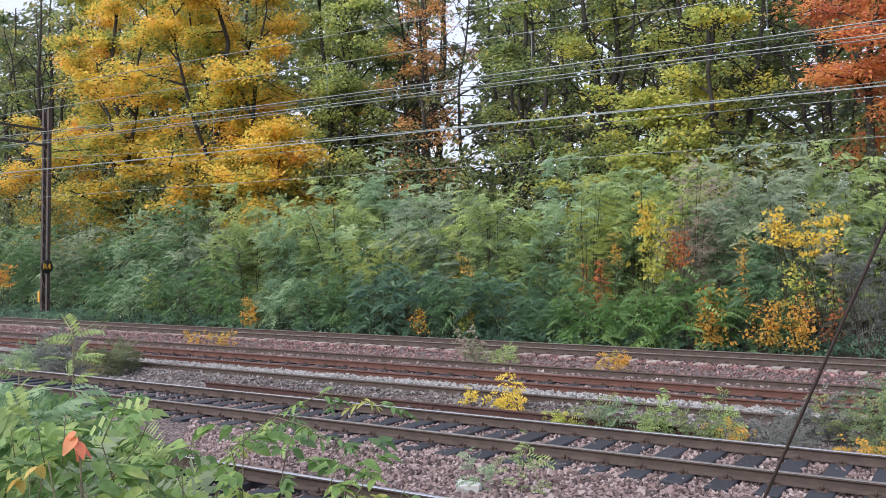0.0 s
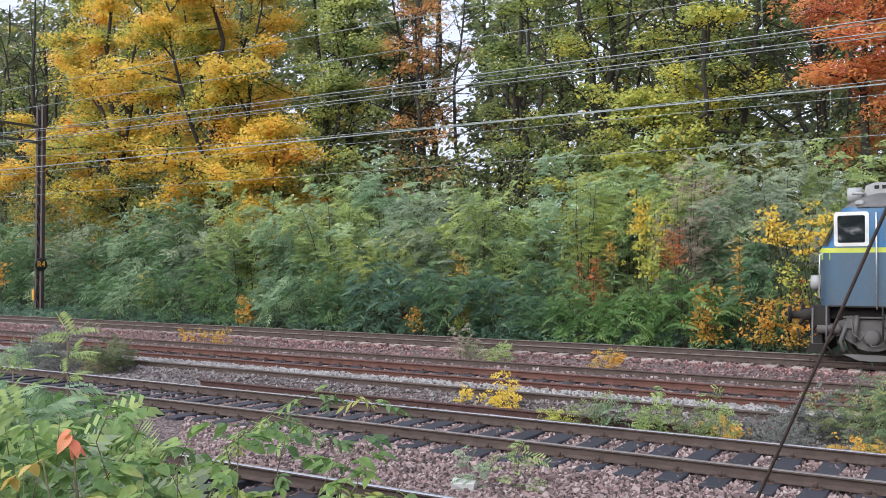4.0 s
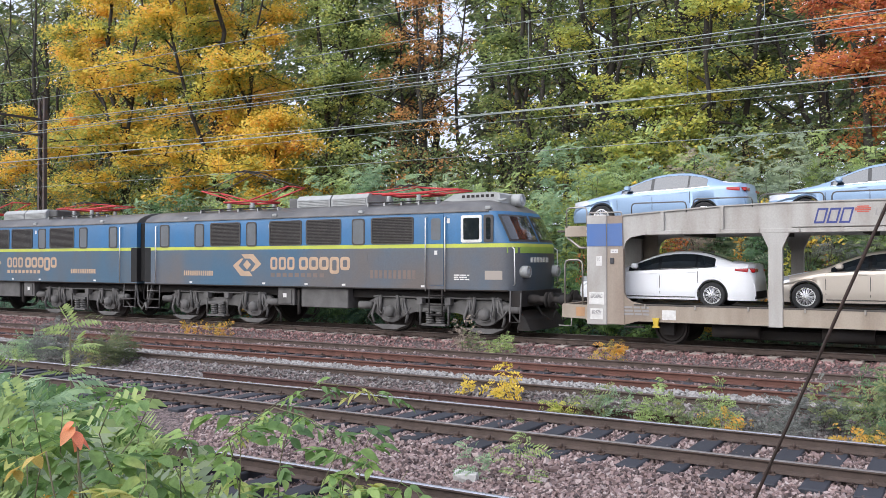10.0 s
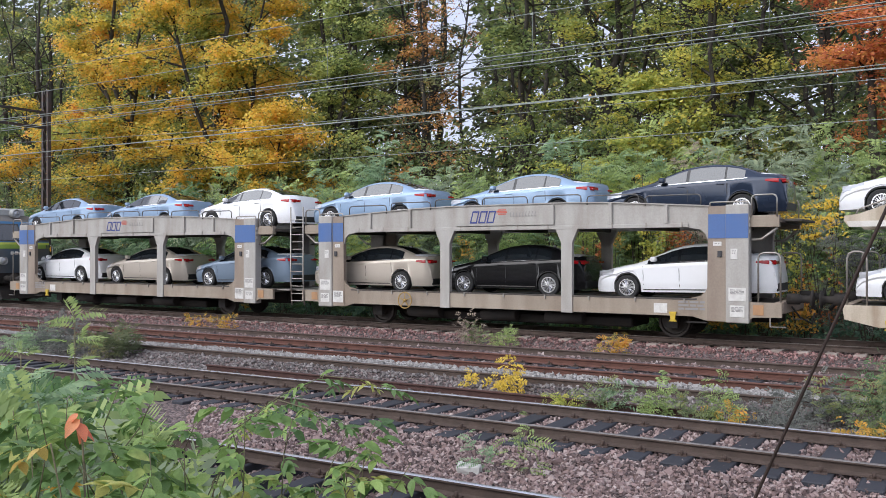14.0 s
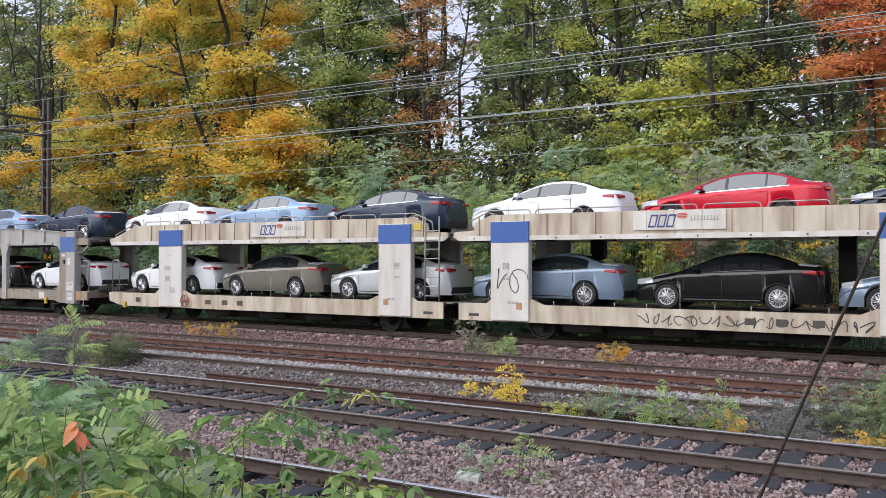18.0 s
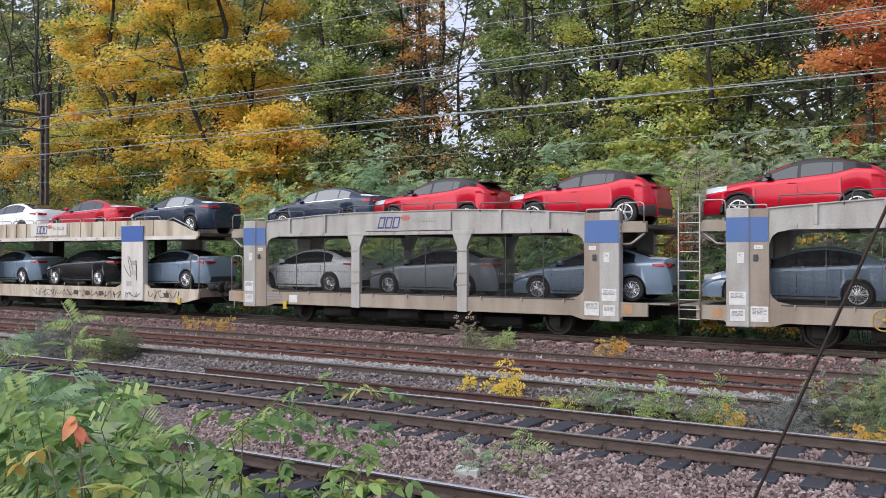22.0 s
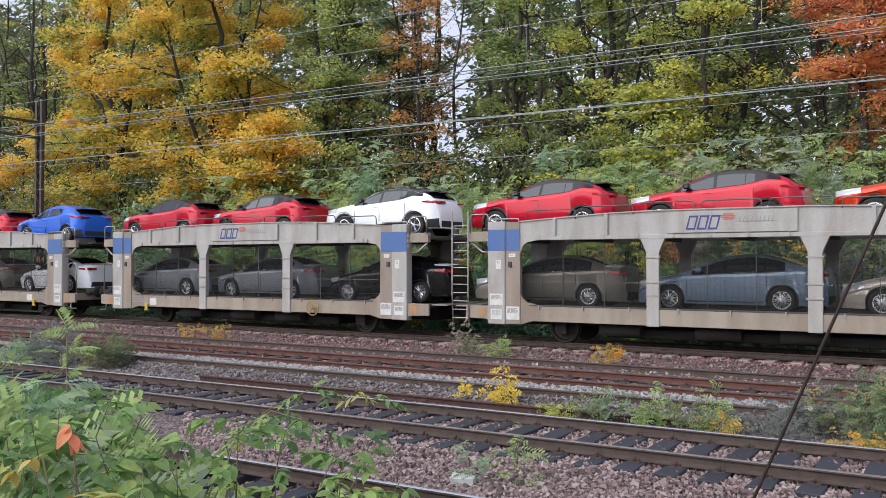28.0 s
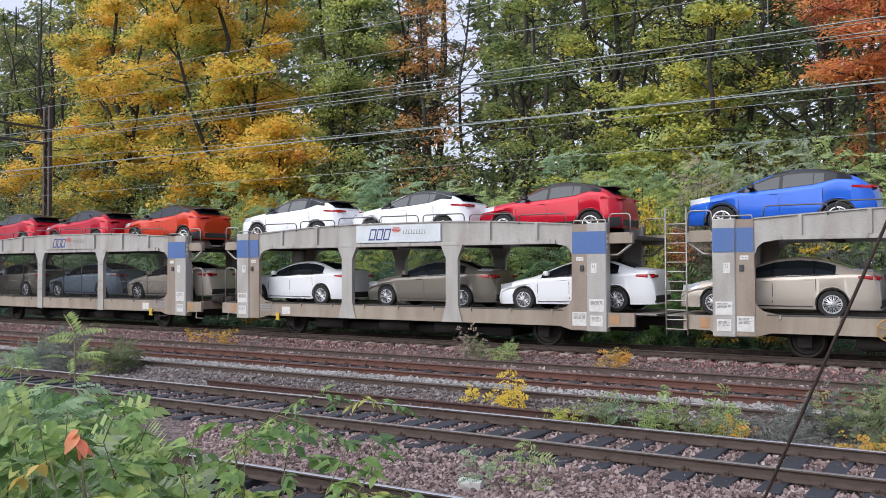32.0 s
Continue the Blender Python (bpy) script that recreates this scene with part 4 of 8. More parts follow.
# woodland trees
for k, (px, py, h, sp, lim, twigs, leaf, inner, share, lab, cl, per, size) in enumerate((
        (-58, 38.5, 13, 5.5, 28, 12, L_YELLOW, L_YELLOWGREEN, 0.3, "low golden maple at the wood's edge", 0.12, 70, 0.15),
        (-45.5, 37, 23, 6.4, 46, 14, L_YELLOW, L_YELLOWGREEN, 0.5, "broad maple with golden hanging boughs", 0.13, 82, 0.145),
        (-41, 39.5, 23, 6.2, 44, 13, L_YELLOW, L_YELLOWGREEN, 0.5, "tall maple in golden yellow leaf", 0.14, 80, 0.145),
        (-36.5, 36.5, 22, 5.6, 44, 14, L_YELLOW, L_YELLOWGREEN, 0.5, "maple with orange and yellow leaves", 0.16, 80, 0.14),
        (-51.5, 41, 24, 5.4, 32, 10, L_YELLOWGREEN, L_YELLOW, 0.35, "tree turning from green to gold", 0.3, 44, 0.16),
        (-66, 45, 26, 6.5, 26, 9, L_GREEN, L_PALE, 0.4, "tall thinly leaved tree at the wood's edge", 0.25, 26, 0.19),
        (-74, 46, 26, 7.0, 30, 9, L_OLIVE, L_YELLOWGREEN, 0.4, "tall olive woodland tree", 0.2, 44, 0.2),
        (-58, 49, 27, 6.5, 30, 9, L_YELLOWGREEN, L_GREEN, 0.5, "yellowing tree behind the maples", 0.2, 40, 0.2),
        (-48, 50, 26, 6.5, 32, 9, L_GREEN, L_OLIVE, 0.5, "green tree behind the golden maples", 0.2, 46, 0.2),
        (-31.3, 35.0, 9.6, 3.0, 24, 12, L_YELLOW, L_YELLOWGREEN, 0.2, "small golden maple at the wood's edge", 0.4, 66, 0.13),
        (-31.8, 39, 21, 4.6, 40, 12, L_PALE, L_GREEN, 0.55, "pale green broad-leaved tree", 0.16, 78, 0.135),
        (-34, 44, 23, 5.0, 32, 10, L_GREEN, L_YELLOW, 0.25, "green tree with yellowing boughs", 0.2, 52, 0.17),
        (-29.5, 46, 23, 4.2, 18, 8, L_BROWN, L_OLIVE, 0.4, "half-bare tree with russet leaves", 0.3, 24, 0.17),
        (-25.4, 40, 16.5, 3.2, 22, 9, L_BROWN, L_OLIVE, 0.45, "thin tree with orange-brown leaves", 0.3, 30, 0.13),
        (-18.9, 37.3, 19, 4.0, 26, 11, L_GREEN, L_YELLOWGREEN, 0.5, "slender green tree with a forked dark trunk", 0.3, 52, 0.13),
        (-15.2, 41, 20, 4.6, 28, 11, L_YELLOWGREEN, L_GREEN, 0.6, "dark-stemmed green woodland tree", 0.25, 48, 0.14),
        (-12.4, 45, 21, 5.0, 28, 11, L_GREEN, L_OLIVE, 0.5, "dull olive woodland tree", 0.25, 50, 0.16),
        (-12.4, 35.2, 9.2, 3.4, 26, 12, L_LIME, L_SALLOW, 0.45, "small tree with yellow-green leaves in flat tiers", 0.4, 54, 0.115),
        (-9.7, 37.5, 18.5, 3.6, 32, 12, L_YELLOWGREEN, L_GREEN, 0.4, "tree with mixed green and orange leaves", 0.3, 46, 0.135),
        (-6.5, 42, 20, 5.0, 32, 10, L_GREEN, L_OLIVE, 0.6, "dusky green woodland tree", 0.12, 54, 0.15),
        (-3.1, 35.2, 17, 4.3, 36, 13, L_ORANGE, L_AMBER, 0.25, "oak with glowing orange leaves", 0.45, 100, 0.135),
        (1.6, 36, 17, 4.8, 30, 12, L_ORANGE, L_AMBER, 0.2, "oak in deep orange leaf", 0.47, 90, 0.14),
        (3.5, 41, 19, 5.0, 20, 9, L_GREEN, L_OLIVE, 0.4, "green tree beyond the oaks", 0.2, 54, 0.17),
        (-20.5, 50, 22, 4.5, 18, 8, L_OLIVE, L_BROWN, 0.4, "distant half-bare woodland tree", 0.3, 26, 0.2),
        (-38, 56, 26, 6.5, 32, 9, L_OLIVE, L_GREEN, 0.5, "distant tree in the wood", 0.2, 44, 0.22),
        (-29, 56, 24, 4.0, 16, 8, L_OLIVE, L_BROWN, 0.4, "distant thin tree in the wood", 0.3, 24, 0.22),
        (-13.5, 52, 23, 5.5, 30, 9, L_OLIVE, L_GREEN, 0.5, "distant dusky tree in the wood", 0.15, 38, 0.2),
)):
    oak = leaf is L_ORANGE
    tree("tree", px, py, h, sp, lim, leaf, per, size, 300 + k, lab, cl, r0=0.0125 * h + 0.03, keep=0.97, blob=1.12 if leaf is L_YELLOW or leaf is L_PALE else 0.95, twigs=twigs, inner=inner, share=share,
         aspect=0.5 if oak else 0.85, flat=0.22 if leaf is L_LIME else 0.5, droop=0.15, forks=2 if sp > 4.4 else 1 if sp > 3.5 else 0, lean=(((k * 7) % 5 - 2) * 0.35, -0.4))

# bare trunks and the depth of the wood
for k, (px, py, h, r) in enumerate(((-28.2, 42, 19, 0.14), (-26.9, 41.5, 19, 0.27), (-24.6, 44, 18, 0.13), (-22.9, 46, 18, 0.12), (-20.2, 43, 18, 0.2), (-17.2, 40.5, 17, 0.24), (-15.0, 39.5, 17, 0.3), (-12.6, 40, 17, 0.26), (-11.2, 39.5, 17, 0.24), (-8.6, 40, 16, 0.18), (-5.6, 41, 16, 0.22),
                                    (-57, 42, 20, 0.22), (-60.5, 41, 21, 0.26), (-63.5, 42, 20, 0.16), (-47, 42, 19, 0.24), (-23.5, 48, 20, 0.16), (-31, 50, 20, 0.16), (-25.6, 52, 20, 0.15), (-66, 50, 24, 0.2))):
    tree("bare_tree", px, py, h + 3, 3.6, 20, None, 0, 0, 500 + k, "slim dark-barked tree with bare branches", 0.3, r0=r * 1.15, keep=0.0, twigs=12, droop=-0.1)


def deep_wood(name, count, y0, y1, z1, size, leaf, seed, label, sparse=(), each=7, bush=0.7):
    """The wood's undergrowth and far crowns: small leaf sprays in one mesh."""
    rng = np.random.default_rng(seed)
    y = y0 + (y1 - y0) * rng.random(count)
    x = -1.72 * y + 1.70 * y * rng.random(count)
    z = z1 * rng.random(count) ** 1.2
    keep = np.ones(count, bool)
    for a, b, zz in sparse:
        keep &= ~((x / y > a) & (x / y < b) & (z > zz) & (rng.random(count) < 0.93))
    c = np.stack([x, y, z + 1.0], -1)[keep]
    me = leaf_cloud(name, c, np.full(len(c), bush), each, size, 0.7, leaf, rng)
    return tagged(new(name, me), label, "woodland", kind="stuff")


deep_wood("undergrowth", 2400, 33.2, 36.5, 6.6, 0.125, L_GREEN, 61, "dusky green undergrowth of the wood behind the shrubs", each=16)
deep_wood("undergrowth", 1700, 33.2, 37.5, 7.5, 0.125, L_OLIVE, 64, "olive undergrowth of the wood", each=14)
deep_wood("far_wood", 9500, 54, 68, 30, 0.5, L_OLIVE, 62, "distant dusky wood", ((-0.70, -0.565, 10), (-0.42, -0.395, 14)), each=7, bush=1.1)
deep_wood("far_wood", 6500, 46, 54, 21, 0.34, L_GREEN, 63, "dusky green depth of the wood", ((-0.70, -0.56, 9),), each=7, bush=0.9)
deep_wood("far_wood", 5200, 72, 84, 38, 0.95, L_OLIVE, 65, "far edge of the wood", ((-0.69, -0.57, 10), (-0.41, -0.398, 14)), each=7, bush=1.4)

# unseen leaf bank added behind the camera to darken reflections in the flanks
rng_back = np.random.default_rng(91)
n = 2600
bx, by, bz = -90 + 150 * rng_back.random(n), -36 + 9 * rng_back.random(n), 7 * rng_back.random(n) ** 0.9
tagged(new("unseen_leaf_bank", leaf_cloud("unseen_leaf_bank", np.stack([bx, by, bz + 0.5], -1), np.full(n, 1.8), 7, 1.0, 0.7, L_OLIVE, rng_back)), "unseen olive leaf bank added to darken reflections", "woodland", kind="stuff")

# ---------------------------------------------------------------- cars on the wagons


def lerp_table(rows, x):
    return float(np.interp(x, [r[0] for r in rows], [r[1] for r in rows]))


SEDAN = dict(
    top=((-2.28, 0.48), (-2.25, 0.62), (-2.1, 0.73), (-1.7, 0.84), (-1.12, 0.955), (-0.9, 1.03), (-0.55, 1.185), (-0.2, 1.315), (0.05, 1.385), (0.35, 1.425), (0.65, 1.435), (0.95, 1.415), (1.25, 1.355), (1.6, 1.235), (1.85, 1.14), (2.1, 1.115), (2.29, 1.10), (2.33, 0.95), (2.35, 0.6)),
    belt=((-2.28, 0.46), (-2.2, 0.60), (-1.9, 0.72), (-1.0, 0.89), (0.0, 0.945), (1.0, 0.985), (1.7, 1.03), (2.25, 1.02), (2.35, 0.56)),
    wide=((-2.28, 0.55), (-2.2, 0.68), (-2.0, 0.80), (-1.7, 0.86), (-1.0, 0.885), (1.5, 0.89), (1.9, 0.86), (2.2, 0.79), (2.35, 0.66)),
    base=0.335, wheel=1.35, radius=0.316, arch=0.365, ends=(-2.28, 2.35), low=0.19,
    glass=((-0.80, -0.02), (0.06, 0.93), (0.98, 1.42)), screen=(-0.98, -0.06), back=(1.0, 1.80), tail=(1.90, 2.33, 0.87, 0.985), head=(-2.2, -1.72, 0.60, 0.74),
    mirror=(-0.62, 0.97), handles=(-0.13, 0.84), film=((-2.0, -1.3), (1.78, 2.2)))

CROSSOVER = dict(
    top=((-2.25, 0.55), (-2.2, 0.78), (-2.0, 0.90), (-1.6, 0.985), (-1.0, 1.07), (-0.55, 1.30), (-0.15, 1.465), (0.2, 1.54), (0.5, 1.555), (0.9, 1.52), (1.3, 1.43), (1.6, 1.33), (1.78, 1.24), (1.95, 1.10), (2.08, 1.06), (2.13, 0.9), (2.14, 0.6)),
    belt=((-2.25, 0.50), (-2.15, 0.72), (-1.9, 0.83), (-1.0, 0.985), (0.0, 1.03), (0.8, 1.10), (1.3, 1.22), (1.75, 1.18), (2.05, 1.0), (2.14, 0.56)),
    wide=((-2.25, 0.58), (-2.15, 0.72), (-1.95, 0.83), (-1.6, 0.89), (-1.3, 0.90), (-0.6, 0.865), (0.4, 0.87), (1.1, 0.90), (1.6, 0.90), (1.9, 0.85), (2.14, 0.68)),
    base=0.40, wheel=1.32, radius=0.345, arch=0.40, ends=(-2.25, 2.14), low=0.24,
    glass=((-0.80, 0.02), (0.10, 0.78), (0.80, 1.02)), screen=(-0.95, -0.17), back=(1.6, 1.90), tail=(1.62, 2.1, 0.97, 1.07), head=(-2.16, -1.6, 0.74, 0.88),
    mirror=(-0.62, 1.06), handles=(-0.10,), film=((-2.05, -1.75), (2.0, 2.01)))

M_GLASS = plain("dark_car_glass", (0.012, 0.016, 0.02), 0.04, 0.0)
M_GLASS.node_tree.nodes["Principled BSDF"].inputs["IOR"].default_value = 1.7
M_GLASS.node_tree.nodes["Principled BSDF"].inputs["Coat Weight"].default_value = 0.5
M_GLASS.node_tree.nodes["Principled BSDF"].inputs["Coat IOR"].default_value = 1.9
M_TINT = plain("tinted_car_glass", (0.012, 0.016, 0.02), 0.05)
M_TINT.node_tree.nodes["Principled BSDF"].inputs["IOR"].default_value = 1.62
M_TYRE = surface("tyre_rubber", (0.018, 0.018, 0.019), (0.035, 0.034, 0.033), 0.8, scale=8)
M_ALLOY = surface("silver_alloy", (0.72, 0.72, 0.73), (0.5, 0.5, 0.5), 0.25, 0.85, scale=8, bump=0)
M_ARCH = surface("black_plastic", (0.02, 0.02, 0.021), (0.035, 0.035, 0.035), 0.6, scale=6)
M_TAIL = plain("red_lamp_glass", (0.36, 0.006, 0.010), 0.2, coat=0.2)
M_LAMP = plain("clear_lamp_glass", (0.55, 0.57, 0.6), 0.08, 0.3, coat=1.0)
M_CHROME = plain("chrome_trim", (0.78, 0.78, 0.79), 0.12, 1.0)
M_FILM = surface("white_film", (0.74, 0.76, 0.8), (0.6, 0.62, 0.66), 0.5, scale=4)


def paint(name, base, metal=0.0, rough=0.28):
    m = surface(name, base, tuple(c * 0.9 for c in base), rough, metal, scale=1.5, fine=200, bump=0.0, amount=0.4, coat=0.65)
    m.node_tree.nodes["Principled BSDF"].inputs["Specular IOR Level"].default_value = 0.2
    if name == "gloss_black_roof_paint":
        m.node_tree.nodes["Principled BSDF"].inputs["Coat Weight"].default_value = 0.35
    return m


PAINT = {
    "white": paint("white_car_paint", (0.86, 0.87, 0.89)),
    "silver": paint("silver_car_paint", (0.62, 0.64, 0.66), 0.35, 0.32),
    "pale blue": paint("pale_blue_car_paint", (0.27, 0.38, 0.53), 0.3, 0.3),
    "steel blue": paint("steel_blue_car_paint", (0.21, 0.275, 0.36), 0.3, 0.3),
    "grey": paint("steel_grey_car_paint", (0.26, 0.28, 0.31), 0.3, 0.3),
    "champagne": paint("champagne_car_paint", (0.55, 0.49, 0.42), 0.3, 0.3),
    "bronze": paint("bronze_grey_car_paint", (0.205, 0.185, 0.155), 0.3, 0.3),
    "navy": paint("dark_navy_car_paint", (0.02, 0.032, 0.06), 0.3, 0.22),
    "roof black": paint("gloss_black_roof_paint", (0.006, 0.006, 0.007), 0.0, 0.3),
    "black": paint("black_car_paint", (0.008, 0.008, 0.009), 0.0, 0.2),
    "red": paint("red_car_paint", (0.47, 0.003, 0.022), 0.4, 0.3),
    "orange": paint("orange_red_car_paint", (0.54, 0.035, 0.006), 0.4, 0.3),
    "blue": paint("bright_blue_car_paint", (0.018, 0.12, 0.60), 0.2, 0.3),
}


def section(s, x):
    """Half outline of the car at x: points (y, z) from the middle of the top down to the floor."""
    zt, zb, w = lerp_table(s["top"], x), lerp_table(s["belt"], x), lerp_table(s["wide"], x)
    zb = min(zb, zt - 0.035)
    rise = zt - zb
    wb = w - 0.035
    wt = wb - 0.05 - 0.40 * max(rise - 0.08, 0)
    k = min(rise * 0.45, 0.07)
    zs = s["low"]
    for c in (-s["wheel"], s["wheel"]):
        d = s["arch"] ** 2 - (x - c) ** 2
        if d > 0:
            zs = max(zs, s["radius"] + math.sqrt(d))
    zs = min(zs, zb - 0.15)
    z3 = min(0.61, zb - 0.14)
    z4 = min(0.46, z3 - 0.05)
    zl = max(min(0.32, z4 - 0.03), zs + 0.015)
    z4 = max(z4, zl + 0.02)
    z3 = max(z3, z4 + 0.02)
    z2 = max(zb - 0.10, z3 + 0.015)
    z1 = max(zb - 0.03, z2 + 0.01)
    return [(0, zt), (wt * 0.6, zt - k * 0.12), (wt * 0.9, zt - k * 0.45), (wt, zt - k), (wb, zb), (w - 0.012, z1), (w, z2), (w - 0.03, z3), (w - 0.014, z4), (w - 0.045, zl), (w - 0.08, zs), (0, zs)]


def side_y(s, x, z):
    pts = section(s, x)[3:-1]
    zs = [p[1] for p in pts][::-1]
    ys = [p[0] for p in pts][::-1]
    return float(np.interp(z, zs, ys))


def stations(s):
    a, b = s["ends"]
    if "xs" in s:
        return s["xs"]
    xs = set(np.linspace(a, b, 30).round(3).tolist())
    for c in (-s["wheel"], s["wheel"]):
        xs |= {round(c + s["arch"] * k, 3) for k in (-1.001, -0.97, -0.9, -0.78, -0.6, -0.35, 0, 0.35, 0.6, 0.78, 0.9, 0.97, 1.001)}
    xs |= {round(r[0], 3) for r in s["top"]}
    s["xs"] = sorted(x for x in xs if a <= x <= b)
    return s["xs"]


def car_shell(s):
    v, f = [], []
    xs = stations(s)
    for x in xs:
        half = section(s, x)
        ring = [(-y, z) for y, z in half] + [(y, z) for y, z in half[-2:0:-1]]
        v += [(x, y, z) for y, z in ring]
    k = 2 * len(half) - 2
    for i in range(len(xs) - 1):
        for j in range(k):
            f.append((i * k + j, i * k + (j + 1) % k, (i + 1) * k + (j + 1) % k, (i + 1) * k + j))
    f.append(tuple(range(k))[::-1])
    f.append(tuple(range((len(xs) - 1) * k, len(xs) * k)))
    return v, f


def side_patch(s, x0, x1, lo, hi, sgn, out=0.007, n=7, m=4):
    """A panel that follows the car's flank from x0 to x1, between the heights lo(x) and hi(x)."""
    v, f = [], []
    xs = [x0] + [x for x in stations(s) if x0 + 0.01 < x < x1 - 0.01] + [x1]
    n = len(xs) - 1
    for x in xs:
        a, b = lo(x), hi(x)
        for j in range(m + 1):
            z = a + (b - a) * j / m
            v.append((x, sgn * (side_y(s, x, z) + out), z))
    for i in range(n):
        for j in range(m):
            q = (i * (m + 1) + j, (i + 1) * (m + 1) + j, (i + 1) * (m + 1) + j + 1, i * (m + 1) + j + 1)
            f.append(q if sgn < 0 else q[::-1])
    return v, f


def top_patch(s, x0, x1, share, out=0.007, n=6):
    """A panel that follows the top of the car from x0 to x1 over a share of its width."""
    v, f = [], []
    xs = [x0] + [x for x in stations(s) if x0 + 0.01 < x < x1 - 0.01] + [x1]
    n = len(xs) - 1
    for x in xs:
        p = section(s, x)
        ys, zs = [q[0] for q in p[:4]], [q[1] for q in p[:4]]
        for j in range(9):
            y = (-1, -0.9, -0.6, -0.3, 0, 0.3, 0.6, 0.9, 1)[j] * share * ys[3]
            v.append((x, y, float(np.interp(abs(y), ys, zs)) + out))
    for i in range(n):
        for j in range(8):
            f.append((i * 9 + j, (i + 1) * 9 + j, (i + 1) * 9 + j + 1, i * 9 + j + 1))
    return v, f


CACHE = {}


def shared(key, make, material, smooth=True):
    """The mesh of that key, made once; a copy of it for each material."""
    if (key, material.name) not in CACHE:
        v, f = make()
        me = mesh_from(str(key[-1]), v, f, material, smooth)
        me.set_sharp_from_angle(angle=radians(35))
        CACHE[(key, material.name)] = me
    return CACHE[(key, material.name)]


def bm_shared(key, make, materials, smooth=True):
    if key not in CACHE:
        bm = bmesh.new()
        make(bm)
        me = bpy.data.meshes.new(str(key[-1]))
        bm.to_mesh(me)
        bm.free()
        for m in materials:
            me.materials.append(m)
        if smooth:
            me.polygons.foreach_set("use_smooth", [True] * len(me.polygons))
            me.set_sharp_from_angle(angle=radians(35))
        CACHE[key] = me
    return CACHE[key]


def tyre_bm(r):
    return lambda bm: lathe(bm, [(r * 0.66, -0.085), (r * 0.70, -0.1), (r * 0.93, -0.1), (r, -0.075), (r, 0.075), (r * 0.66, 0.085)], 24)


def rim_bm(r, spokes):
    def make(bm):
        frame_plate(bm, [(r * 0.70 * math.cos(a), r * 0.70 * math.sin(a)) for a in np.linspace(0, 2 * math.pi, 28, endpoint=False)],
                    [(r * 0.60 * math.cos(a), r * 0.60 * math.sin(a)) for a in np.linspace(0, 2 * math.pi, 28, endpoint=False)], -0.098, -0.03)
        for i in range(spokes):
            a = 2 * math.pi * i / spokes
            for off in (-0.13, 0.13):
                c0, c1 = a + off * 0.5, a + off
                p0 = Vector((0.10 * r * math.cos(c0), -0.085, 0.10 * r * math.sin(c0)))
                p1 = Vector((0.63 * r * math.cos(c1), -0.082, 0.63 * r * math.sin(c1)))
                rod(bm, p0, p1, r * 0.042, 4, r * 0.05)
        lathe(bm, [(0.001, -0.1), (r * 0.13, -0.098), (r * 0.16, -0.08), (r * 0.16, -0.05)], 12)
    return make


def back_bm(r):
    return lambda bm: lathe(bm, [(0.001, -0.035), (r * 0.6, -0.035), (r * 0.62, 0.06), (0.001, 0.06)], 20)


